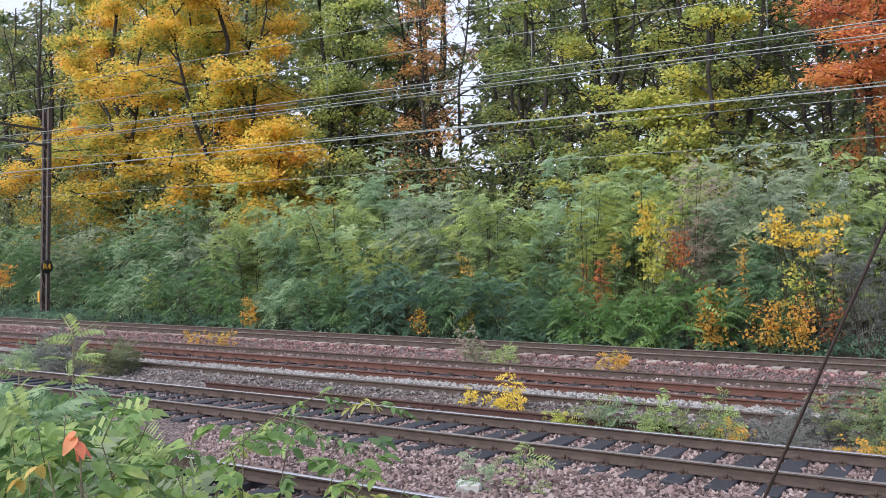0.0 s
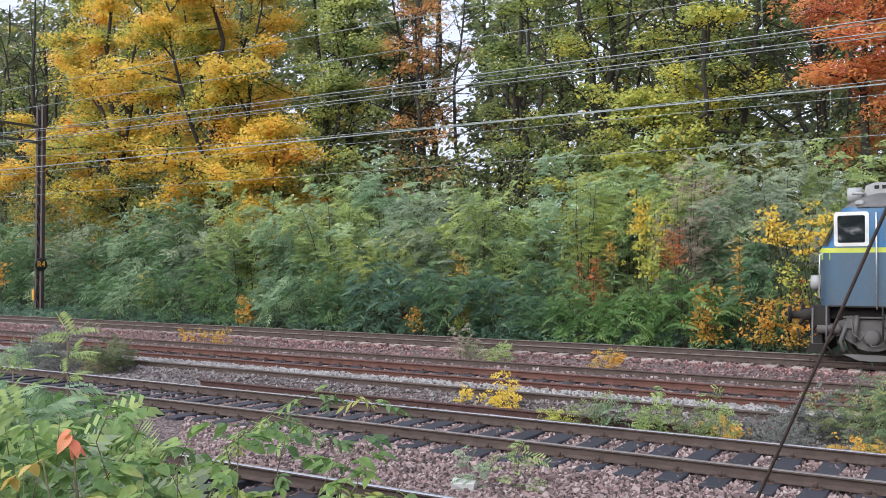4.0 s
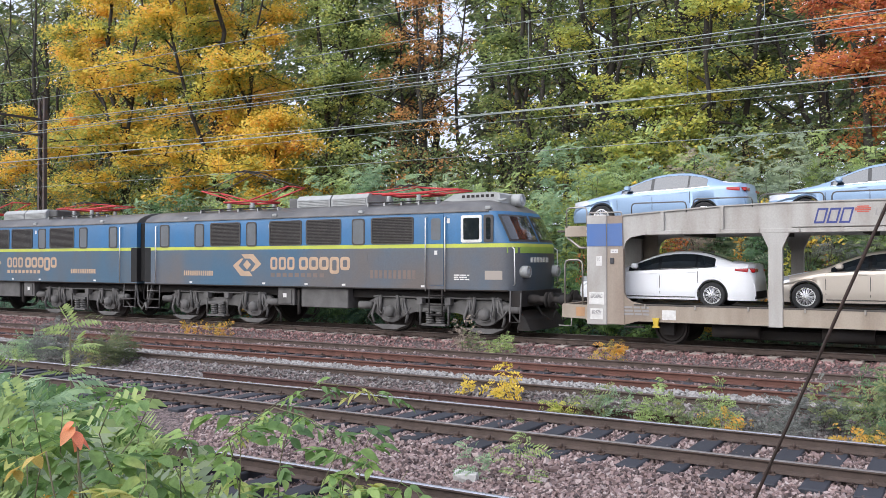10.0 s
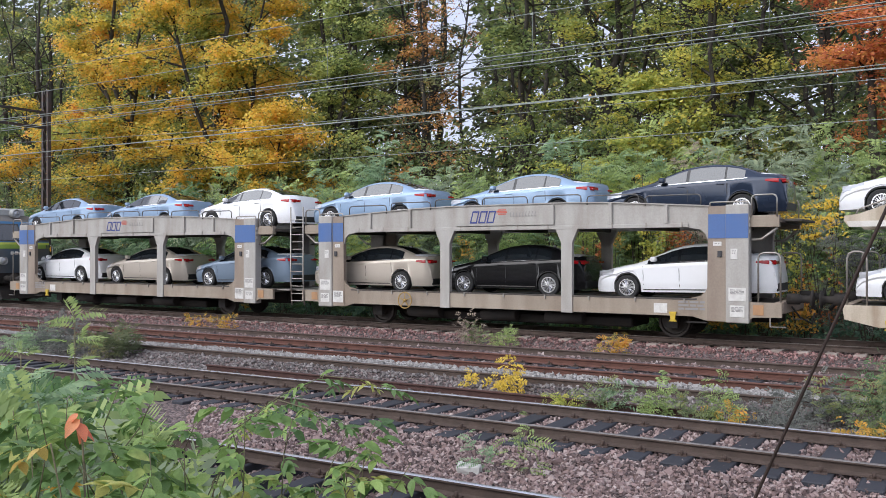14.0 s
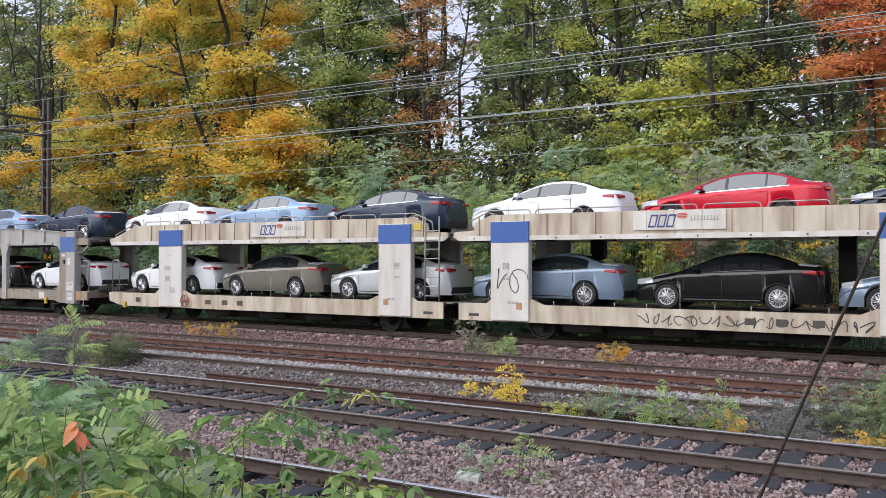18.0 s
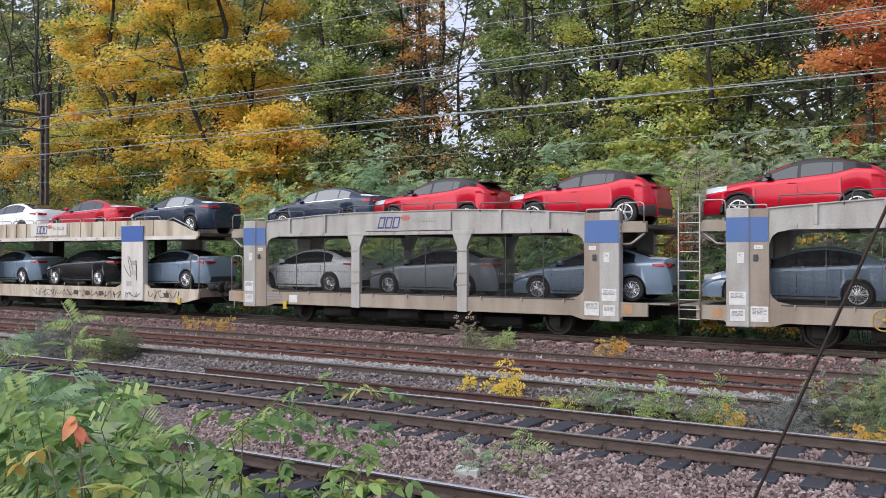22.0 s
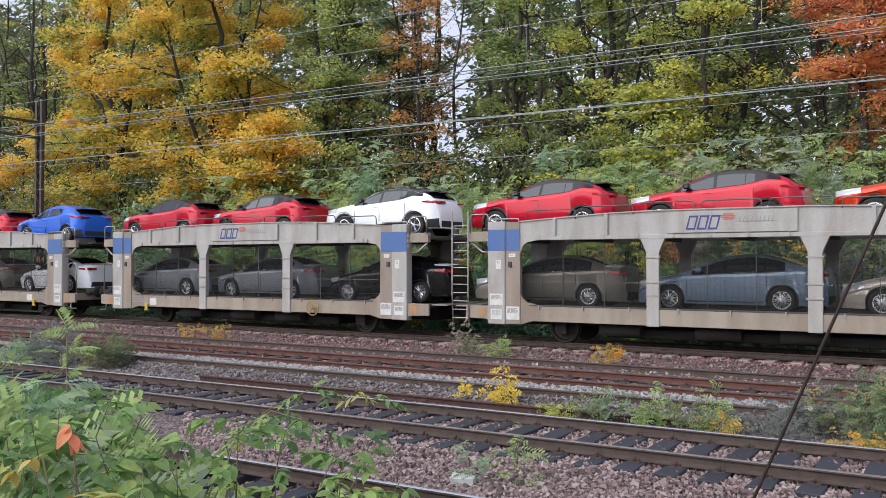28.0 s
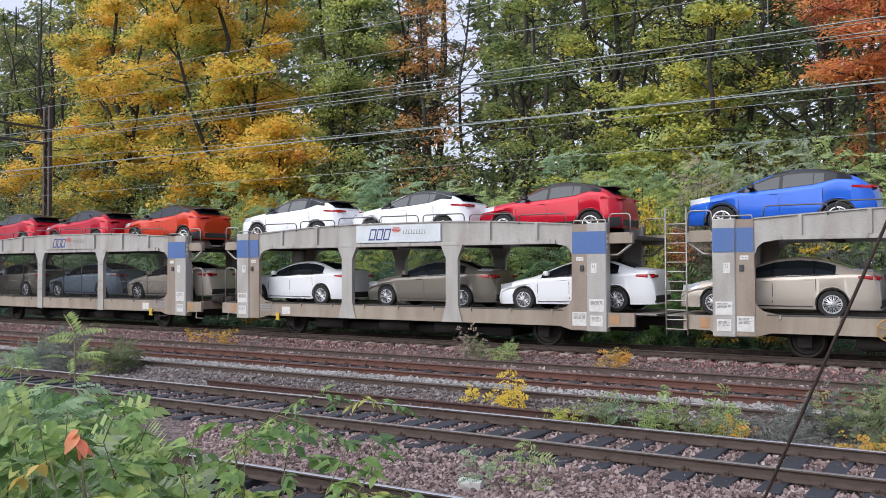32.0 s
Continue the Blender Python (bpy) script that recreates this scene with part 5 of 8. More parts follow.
def make_car(kind, colour, roof=None, name="saloon_car"):
    s = {"saloon": SEDAN, "crossover": CROSSOVER}[kind]
    t = empty(name)
    body_mat = PAINT[colour]
    glass = M_GLASS if kind == "saloon" else M_TINT
    if kind == "crossover":
        roof = "roof black" if roof else colour
    body = hang("body", shared((kind, "body"), lambda: car_shell(s), body_mat), t)

    def flank(nm, x0, x1, lo, hi, mat, parent=t, label="", out=0.007):
        for sg in (-1, 1):
            hang(nm, shared((kind, nm, x0, sg, nm), lambda: side_patch(s, x0, x1, lo, hi, sg, out), mat), parent, label)

    def shoulder(u):
        def h(x):
            p = section(s, x)
            return p[4][1] + (p[3][1] - p[4][1]) * u
        return h
    for a, b in s["glass"]:
        flank("side_window", a, b, shoulder(0.07), shoulder(0.93 if kind == "saloon" else 0.82), glass, out=0.011)
    if kind == "saloon":
        flank("window_surround", s["glass"][0][0] + 0.03, s["glass"][2][1] - 0.02, shoulder(0.05), shoulder(0.95), PAINT["black"], out=0.008)
    hang("windscreen", shared((kind, "windscreen"), lambda: top_patch(s, *s["screen"], 0.9), M_GLASS), t)
    hang("rear_window", shared((kind, "rear_window"), lambda: top_patch(s, *s["back"], 0.84), M_GLASS), t)
    if kind == "saloon":
        flank("window_trim", s["glass"][0][0] - 0.05, s["glass"][2][1] + 0.06, shoulder(-0.02), shoulder(0.05), M_CHROME, out=0.009)
    x0, x1, z0, z1 = s["tail"]
    flank("tail_lamp", x0, x1 - 0.02, lambda x: z0 + (z1 - z0) * 0.45 * (x1 - x) / (x1 - x0), lambda x: z1 - 0.02 * (x1 - x), M_TAIL)
    rear = s["ends"][1]
    for sg in (-1, 1):
        hang("tail_lamp", bm_shared((kind, "tail_end", sg, "tail_lamp"), lambda bm: box(bm, rear - 0.09, rear - 0.002, sg * 0.38 if sg < 0 else 0.38, sg * 0.72 if sg < 0 else 0.72, z0 + 0.03, z1 - 0.03, 0.01), [M_TAIL]), t)
    x0, x1, z2, z3 = s["head"]
    flank("headlamp", x0, x1, lambda x: z2 + (x - x0) * 0.12, lambda x: z3 + (x - x0) * 0.10, M_LAMP)
    for x in s["handles"]:
        for sg in (-1, 1):
            z = lerp_table(s["belt"], x) - 0.09
            y = side_y(s, x, z)
            hang("door_handle", bm_shared((kind, colour, x, sg, "door_handle"), lambda bm: box(bm, x - 0.1, x + 0.1, sg * y - 0.022, sg * y + 0.022, z - 0.014, z + 0.014, 0.008), [body_mat]), t)
    mx, mz = s["mirror"]
    for sg in (-1, 1):
        y = side_y(s, mx, mz)
        me = shared((kind, "door_mirror", sg, "door_mirror"), lambda: mirror_shape(mx, sg * y, mz, sg), body_mat if kind == "saloon" else PAINT["black"])
        hang("door_mirror", me, t)
    flank("door_seam", 0.02, 0.035, lambda x: 0.33, lambda x: lerp_table(s["belt"], x) - 0.01, M_ARCH, out=0.003)
    flank("door_seam", -0.92, -0.905, lambda x: 0.38, lambda x: lerp_table(s["belt"], x) - 0.04, M_ARCH, out=0.003)
    flank("door_seam", 0.99, 1.005, lambda x: 0.62, lambda x: lerp_table(s["belt"], x) - 0.01, M_ARCH, out=0.003)
    if kind == "saloon":
        flank("sill_trim", -0.92, 0.92, lambda x: 0.245, lambda x: 0.27, M_CHROME, out=0.012)
        for a, b in s["film"]:
            hang("protective_film", shared((kind, "film", a, "protective_film"), lambda: top_patch(s, a, b, 0.97, 0.006), M_FILM), t, "white protective film")
    else:
        flank("bumper_cladding", 1.74, 2.11, lambda x: 0.26, lambda x: 0.50 + 0.1 * (x - 1.74), M_ARCH, out=0.012)
        flank("sill_cladding", -0.9, 0.9, lambda x: 0.25, lambda x: 0.40 + 0.04 * math.sin(x * 2), M_ARCH, out=0.012)
        hang("spoiler", bm_shared((kind, "spoiler"), lambda bm: box(bm, 1.4, 1.92, -0.58, 0.58, 1.335, 1.375, 0.012), [PAINT["black"]]), t, "black roof spoiler")
        hang("protective_film", shared((kind, "film", "protective_film"), lambda: top_patch(s, -2.0, -1.7, 0.85, 0.006), M_FILM), t, "white protective film")
        if roof:
            hang("roof_panel", shared((kind, "roof_panel"), lambda: top_patch(s, -0.15, 1.58, 1.0, 0.006, 10), PAINT[roof]), t, "black roof" if roof == "roof black" else "")
            flank("pillar", -0.95, 1.62, shoulder(0.06), shoulder(1.0), PAINT[roof], out=0.006)
    fin = bm_shared((kind, "antenna_fin"), lambda bm: prism(bm, [(1.0, lerp_table(s["top"], 1.1)), (1.2, lerp_table(s["top"], 1.2) - 0.01), (1.2, lerp_table(s["top"], 1.2) + 0.05)], -0.02, 0.02), [PAINT["black"]])
    hang("antenna_fin", fin, t)
    r = s["radius"]
    for c in (-s["wheel"], s["wheel"]):
        for sg in (-1, 1):
            m = pose(c, sg * 0.775, r, 0, 0, 0 if sg < 0 else 180)
            w = hang("wheel", bm_shared((kind, "wheel_back", "wheel"), back_bm(r), [M_ARCH]), t, m=m)
            hang("tyre", bm_shared((kind, "tyre"), tyre_bm(r), [M_TYRE]), w)
            hang("rim", bm_shared((kind, "rim"), rim_bm(r, 10 if kind == "saloon" else 5), [M_ALLOY]), w)
            if kind == "crossover":
                hang("wheel_arch", bm_shared((kind, sg, c, "wheel_arch"), lambda bm: arch_ring(bm, s, c, sg), [M_ARCH]), t, "black plastic wheel arch")
            else:
                hang("wheel_arch", bm_shared((kind, sg, c, "wheel_arch"), lambda bm: arch_ring(bm, s, c, sg, 0.012), [M_ARCH]), t)
    bm_key = (kind, "bumper_insert")
    hang("bumper_insert", bm_shared(bm_key, lambda bm: box(bm, s["ends"][1] - 0.12, s["ends"][1] + 0.008, -0.62, 0.62, s["low"] + 0.03, s["low"] + 0.24, 0.02), [M_ARCH]), t, "dark lower bumper")
    hang("grille", bm_shared((kind, "grille"), lambda bm: box(bm, s["ends"][0] - 0.008, s["ends"][0] + 0.15, -0.52, 0.52, s["low"] + 0.05, s["low"] + 0.26, 0.02), [M_ARCH]), t, "dark front grille")
    return t


def mirror_shape(x, y, z, sg):
    bm = bmesh.new()
    box(bm, x - 0.07, x + 0.09, min(y, y + sg * 0.2) + (0.03 if sg > 0 else 0), max(y, y + sg * 0.2) - (0.03 if sg < 0 else 0), z, z + 0.13, 0.035)
    v = [p.co[:] for p in bm.verts]
    bm.verts.index_update()
    f = [[p.index for p in q.verts] for q in bm.faces]
    bm.free()
    return v, f


def arch_ring(bm, s, c, sg, thick=0.055):
    n = 14
    rows = []
    for i in range(n + 1):
        a = math.pi * (-0.04 + 1.08 * i / n)
        row_ = []
        for rr in (s["arch"] - 0.012, s["arch"] + thick):
            x, z = c + rr * math.cos(a), s["radius"] + rr * math.sin(a)
            x = min(max(x, s["ends"][0] + 0.02), s["ends"][1] - 0.02)
            y = max(side_y(s, c + (s["arch"] + 0.06) * (1 if math.cos(a) > 0 else -1) if abs(x - c) < s["arch"] + 0.02 else x, max(z, s["low"] + 0.1)), 0.5)
            row_.append(bm.verts.new((x, sg * (y + 0.008), max(z, s["low"] + 0.02))))
        rows.append(row_)
    for a, b in zip(rows, rows[1:]):
        bm.faces.new((a[0], b[0], b[1], a[1]))
    return bm


CAR_WORDS = {"white": "white", "silver": "silver", "pale blue": "pale blue metallic", "steel blue": "steel blue metallic", "grey": "steel grey", "champagne": "champagne silver",
             "bronze": "bronze grey", "navy": "dark navy", "black": "glossy black", "red": "bright red", "orange": "orange-red", "blue": "bright blue"}

# ---------------------------------------------------------------- the train
MOVING, ROLLING, LEAN = [], [], {}     # things with their place in the train and height; wheelsets with their radius; tilt of some cars

M_BEIGE = surface("dirty_beige_wagon_paint", (0.34, 0.288, 0.228), (0.165, 0.117, 0.083), 0.6, scale=1.1, fine=30, amount=0.6, streak=(1.6, 1, 0.35))
M_PALE = surface("pale_grey_wagon_paint", (0.395, 0.38, 0.355), (0.22, 0.183, 0.148), 0.6, scale=1.4, fine=30, amount=0.5, streak=(2, 1, 0.4))
M_BROWN = surface("brown_weathered_wagon_paint", (0.30, 0.245, 0.195), (0.19, 0.14, 0.11), 0.65, scale=1.2, fine=30, streak=(1.5, 1, 0.4))
M_BAND = surface("blue_band_paint", (0.06, 0.135, 0.34), (0.10, 0.14, 0.25), 0.5, scale=1.5, fine=40, amount=0.5)
M_BAND2 = surface("fresh_blue_band_paint", (0.03, 0.095, 0.34), (0.055, 0.11, 0.28), 0.45, scale=1.5, fine=40, amount=0.4)
M_DECK = surface("dark_deck_steel", (0.075, 0.07, 0.065), (0.12, 0.09, 0.07), 0.7, 0.3, scale=2)
M_UNDER = surface("grimy_underframe", (0.02, 0.018, 0.017), (0.042, 0.033, 0.027), 0.85, 0.1, scale=3)
M_HOOP = surface("dull_galvanised_tube", (0.36, 0.34, 0.31), (0.22, 0.19, 0.16), 0.45, 0.6, scale=4)
M_DARKTUBE = surface("dark_hand_rail", (0.10, 0.10, 0.10), (0.16, 0.14, 0.12), 0.45, 0.5, scale=4)
M_BANDPLATE = surface("dusty_band_plate", (0.20, 0.19, 0.175), (0.12, 0.11, 0.10), 0.6, 0.3, scale=5)
M_BOARD = surface("pale_blue_white_board", (0.60, 0.64, 0.67), (0.48, 0.50, 0.51), 0.5, scale=2)
M_CREAM = surface("cream_wagon_paint", (0.54, 0.475, 0.375), (0.24, 0.165, 0.105), 0.6, scale=1.3, fine=30, amount=0.75, streak=(2.2, 1, 0.35))
M_CHALK = surface("chalky_white_wagon_paint", (0.63, 0.605, 0.565), (0.40, 0.345, 0.28), 0.6, scale=1.2, fine=30, amount=0.55, streak=(2, 1, 0.3))
M_LABEL = surface("white_sticker", (0.66, 0.65, 0.62), (0.48, 0.46, 0.43), 0.6, scale=9, fine=80)
M_INK = plain("dark_ink", (0.05, 0.05, 0.055), 0.7)
M_NAVYINK = plain("navy_lettering", (0.035, 0.05, 0.20), 0.6)
M_REDINK = plain("faded_red_lettering", (0.50, 0.10, 0.07), 0.6)
M_GREYINK = plain("grey_lettering", (0.27, 0.26, 0.255), 0.6)
M_HANDWHEEL = surface("ochre_handwheel", (0.42, 0.27, 0.08), (0.26, 0.17, 0.07), 0.6, scale=6)
M_REDWHEEL = surface("faded_red_handwheel", (0.34, 0.10, 0.07), (0.25, 0.12, 0.09), 0.6, scale=6)
M_YELLOWHOOK = surface("yellow_hook_paint", (0.55, 0.38, 0.03), (0.35, 0.24, 0.05), 0.55, scale=6)
M_ORANGEPLATE = surface("orange_brown_plate", (0.42, 0.23, 0.11), (0.28, 0.17, 0.10), 0.6, scale=5)
M_SCREEN = surface("dark_wire_mesh", (0.022, 0.022, 0.022), (0.04, 0.036, 0.034), 0.8, 0.0, scale=4, bump=0)
M_WHEELSTEEL = surface("grimy_wheel_steel", (0.035, 0.03, 0.028), (0.06, 0.05, 0.042), 0.6, 0.6, scale=6)


def slab(parent, name, x0, x1, y0, y1, z0, z1, mat, label="", bevel=0.006):
    bm = bmesh.new()
    box(bm, min(x0, x1), max(x0, x1), min(y0, y1), max(y0, y1), z0, z1, bevel)
    return part(name, bm, mat, parent, label)


def plate(parent, name, poly, y0, y1, mat, label=""):
    bm = bmesh.new()
    prism(bm, poly, y0, y1)
    bmesh.ops.recalc_face_normals(bm, faces=bm.faces[:])
    return part(name, bm, mat, parent, label)


def tubes(parent, name, pts, r, mat, label="", n=6):
    bm = bmesh.new()
    pipe(bm, pts, r, n)
    return part(name, bm, mat, parent, label)


def hoop(x0, x1, y, z0, z1, c=0.09):
    """The line of a tube hoop with rounded upper corners."""
    return [(x0, y, z0), (x0, y, z1 - c), (x0 + c * 0.3, y, z1 - c * 0.3), (x0 + c, y, z1), (x1 - c, y, z1), (x1 - c * 0.3, y, z1 - c * 0.3), (x1, y, z1 - c), (x1, y, z0)]


def wheelset(parent, x, r, gauge=0.75):
    def make(bm):
        for s in (-1, 1):
            lathe(bm, [(0.09, s * (gauge - 0.09)), (r * 0.35, s * (gauge - 0.06)), (r * 0.78, s * (gauge - 0.05)), (r * 0.82, s * (gauge - 0.07)), (r + 0.03, s * (gauge - 0.07)),
                       (r + 0.02, s * (gauge - 0.035)), (r, s * (gauge - 0.03)), (r - 0.01, s * (gauge + 0.065)), (r * 0.84, s * (gauge + 0.065)), (r * 0.78, s * (gauge + 0.02)), (r * 0.36, s * (gauge + 0.01)), (0.09, s * (gauge + 0.09))], 28)
            for i in range(4):
                a = math.pi / 2 * i
                rod(bm, (0.58 * r * math.cos(a), s * (gauge - 0.0), 0.58 * r * math.sin(a)), (0.58 * r * math.cos(a), s * (gauge + 0.03), 0.58 * r * math.sin(a)), r * 0.07, 8)
        rod(bm, (0, -gauge - 0.2, 0), (0, gauge + 0.2, 0), 0.075, 10)
    w = hang("wheelset", bm_shared(("wheelset", r), make, [M_WHEELSTEEL]), parent, m=pose(x, 0, r))
    ROLLING.append((w, x, r))
    return w


def ring_wheel(parent, x, y, z, r, mat, label):
    bm = bmesh.new()
    pts = [(x + r * math.cos(a), y, z + r * math.sin(a)) for a in np.linspace(0, 2 * math.pi, 19)]
    pipe(bm, pts, 0.018, 6)
    for i in range(5):
        a = 2 * math.pi * i / 5 + 0.3
        rod(bm, (x, y, z), (x + r * math.cos(a), y, z + r * math.sin(a)), 0.013, 5)
    lathe(bm, [(0.001, -0.03), (0.05, -0.03), (0.05, 0.03), (0.001, 0.03)], 10, "Y", (x, y, z))
    return part("handwheel", bm, mat, parent, label)


def buffers(parent, x, d, mat):
    """Two buffers at the end x that point the way d."""
    for s in (-1, 1):
        bm = bmesh.new()
        lathe(bm, [(0.001, 0), (0.13, 0), (0.13, d * 0.28), (0.09, d * 0.3), (0.09, d * 0.52), (0.21, d * 0.54), (0.22, d * 0.57), (0.12, d * 0.6), (0.001, d * 0.605)], 18, "X", (x, s * 0.875, 1.06))
        part("buffer", bm, mat, parent)
    tubes(parent, "coupling", [(x, 0, 0.98), (x + d * 0.35, 0, 0.98), (x + d * 0.5, 0, 0.78)], 0.05, M_UNDER)
    tubes(parent, "brake_hose", [(x, -0.35, 0.85), (x + d * 0.2, -0.38, 0.6), (x + d * 0.45, -0.3, 0.45), (x + d * 0.5, -0.2, 0.7)], 0.025, M_UNDER)


def lettering(parent, x0, x1, z0, z1, y):
    """The firm's mark on its board: slanted navy block shapes, a faded red oval and a row of thin grey bars."""
    h, w = z1 - z0, x1 - x0
    bx = x0 + 0.15 * w
    for i in range(3):
        a, sl = bx + i * 0.088 * w, 0.18 * h
        outer = [(a, z0 + 0.14 * h), (a + 0.075 * w, z0 + 0.14 * h), (a + 0.075 * w + sl, z0 + 0.80 * h), (a + sl, z0 + 0.80 * h)]
        cx, cz = sum(p[0] for p in outer) / 4, sum(p[1] for p in outer) / 4
        inner = [(cx + (p[0] - cx) * 0.66, cz + (p[1] - cz) * 0.74) for p in outer]
        bm = bmesh.new()
        frame_plate(bm, outer, inner, y - 0.004, y)
        part("letter_shape", bm, M_NAVYINK, parent, "slanted navy outline shape")
    bm = bmesh.new()
    cx, cz = x0 + 0.49 * w, z0 + 0.72 * h
    for k in range(4):
        zz = cz + (k - 1.5) * 0.075 * h
        half = 0.055 * w * math.sqrt(max(1 - ((k - 1.5) / 2.2) ** 2, 0.1))
        box(bm, cx - half, cx + half, y - 0.004, y, zz - 0.025 * h, zz + 0.025 * h)
    part("emblem", bm, M_REDINK, parent, "faded red striped oval emblem")
    for i in range(9):
        a = x0 + (0.57 + 0.031 * i) * w
        sl = 0.06 * h
        bm = bmesh.new()
        prism(bm, [(a, z0 + 0.46 * h), (a + 0.007 * w, z0 + 0.46 * h), (a + 0.007 * w + sl, z0 + 0.72 * h), (a + sl, z0 + 0.72 * h)], y - 0.003, y)
        prism(bm, [(a, z0 + 0.46 * h), (a + 0.02 * w, z0 + 0.46 * h), (a + 0.02 * w, z0 + 0.50 * h), (a, z0 + 0.50 * h)], y - 0.003, y)
        part("lettering_bar", bm, M_GREYINK, parent)


def text_bars(parent, x0, z0, rows_, w, h, y, mat, seed=0):
    """Small print as plain bars."""
    r = random.Random(seed)
    bm = bmesh.new()
    for i in range(rows_):
        zz = z0 - i * h * 1.7
        x = x0
        while x < x0 + w * r.uniform(0.7, 1):
            k = r.uniform(0.2, 0.5) * w
            box(bm, x, min(x + k, x0 + w), y - 0.003, y, zz - h / 2, zz + h / 2)
            x += k + 0.25 * h + 0.02
    return part("small_print", bm, mat, parent)


def label_board(parent, x0, x1, z0, z1, y, seed):
    slab(parent, "notice", x0, x1, y - 0.006, y, z0, z1, M_LABEL, "white notice sticker", 0.002)
    text_bars(parent, x0 + 0.04, z1 - 0.05, max(int((z1 - z0) / 0.07), 1), (x1 - x0) - 0.08, 0.018, y - 0.008, M_GREYINK, seed)


def wagon_open(outer, seed, screens=False, wheel_at=None, splayed=False):
    """A double-deck car wagon with arched side frames; outer is the sign of the end with the buffers."""
    o = -outer
    t = empty("car_transporter_wagon")
    X = lambda x: o * x
    slab(t, "lower_deck", -7.2, 7.2, -1.3, 1.3, 0.86, 0.955, M_DECK)
    slab(t, "upper_deck", -7.25, 7.25, -1.3, 1.3, 2.86, 2.955, M_DECK)
    slab(t, "centre_sill", -7.0, 7.0, -0.45, 0.45, 0.45, 0.84, M_UNDER)
    for s in (-1, 1):
        ya, yb = s * 1.46, s * 1.37
        lo, hi = min(ya, yb), max(ya, yb)
        poly = [(-7.26, 0.64), (-6.6, 0.62), (-6.5, 0.5), (-5.55, 0.5), (-5.2, 0.6), (5.2, 0.6), (5.55, 0.5), (6.5, 0.5), (6.6, 0.62), (7.26, 0.64), (7.26, 0.98), (6.6, 0.98),
                (5.56, 1.32), (5.5, 1.2), (5.38, 1.1), (5.1, 1.04), (4.2, 1.0), (-4.2, 1.0), (-5.1, 1.04), (-5.38, 1.1), (-5.5, 1.2), (-5.56, 1.32), (-6.6, 0.98), (-7.26, 0.98)]
        plate(t, "side_sill", poly, lo, hi, M_BEIGE)
        slab(t, "sill_rail", -5.3, 5.3, s * 1.44 - 0.03, s * 1.44 + 0.03, 1.0, 1.04, M_DECK)
        for i in range(9):
            x = -5.0 + i * 1.25
            slab(t, "lashing_bracket", x - 0.02, x + 0.02, s * 1.47, s * 1.50, 0.93, 1.03, M_HOOP, bevel=0.003)
        beam = [(-5.58, 2.4), (-5.5, 2.62), (-5.38, 2.72), (-5.1, 2.77), (5.1, 2.77), (5.38, 2.72), (5.5, 2.62), (5.58, 2.4), (5.6, 3.27), (5.2, 3.3), (3.2, 3.42), (1.8, 3.46), (-1.8, 3.46), (-3.2, 3.42), (-5.2, 3.3), (-5.6, 3.27)]
        plate(t, "upper_beam", beam, lo + 0.01, hi - 0.01, M_PALE)
        top = [(-5.6, 3.27), (-5.2, 3.3), (-3.2, 3.42), (-1.8, 3.46), (1.8, 3.46), (3.2, 3.42), (5.2, 3.3), (5.6, 3.27)]
        plate(t, "beam_flange", top + [(x, z + 0.03) for x, z in top[::-1]], s * 1.49 if s < 0 else 1.3, -1.3 if s < 0 else 1.49, M_PALE)
        slab(t, "beam_lip", -5.1, 5.1, s * 1.46, s * 1.505, 2.775, 2.875, M_PALE)
        for i in range(12):
            x = -4.95 + i * 0.9
            slab(t, "lip_tab", x - 0.02, x + 0.02, s * 1.505, s * 1.52, 2.79, 2.91, M_HOOP, bevel=0.003)
        for x in (-4.55, -3.1, 3.1, 4.55):
            h = float(np.interp(abs(x), [1.8, 3.2, 5.2], [3.46, 3.42, 3.3]))
            slab(t, "beam_rib", x - 0.045, x + 0.045, s * 1.45, s * 1.515, 2.876, h, M_PALE)
        for c in (-1.885, 1.885):
            w = 0.155 if not splayed else 0.2
            pil = [(c - w, 0.58), (c + w, 0.58), (c + w, 2.42), (c + w + 0.16, 2.78), (c + w + 0.16, 2.86), (c - w - 0.16, 2.86), (c - w - 0.16, 2.78), (c - w, 2.42)]
            if splayed:
                pil = [(c - w - 0.14, 0.6), (c + w + 0.14, 0.6), (c + w, 1.1)] + pil[2:] + [(c - w, 1.1)]
            if screens:
                for z in (1.32, 1.66, 2.28):
                    slab(t, "pillar_clamp", c - w - 0.035, c + w + 0.035, s * 1.495, s * 1.515, z, z + 0.045, M_HOOP, bevel=0.004)
            plate(t, "pillar", pil, s * 1.50 if s < 0 else 1.36, -1.36 if s < 0 else 1.50, M_PALE)
        for e in (-1, 1):
            slab(t, "end_column", e * 6.0, e * 6.54, s * 1.52, s * 1.22, 0.48, 3.30, M_PALE, bevel=0.02)
            plate(t, "column_flange", [(e * 5.55, 0.52), (e * 6.0, 0.5), (e * 6.0, 3.28), (e * 5.58, 3.28)], s * 1.48 if s < 0 else 1.34, -1.34 if s < 0 else 1.48, M_BROWN)
            slab(t, "blue_panel", e * 6.01, e * 6.53, s * 1.528, s * 1.5, 2.5, 3.08, M_BAND, "faded blue panel", 0.002)
            slab(t, "blue_panel", e * 5.585, e * 5.995, s * 1.488, s * 1.46, 2.5, 3.08, M_BAND, "faded blue panel", 0.002)
            slab(t, "deck_end_beam", e * 6.54, e * 7.2, s * 1.40, s * 1.25, 2.76, 3.04, M_BEIGE)
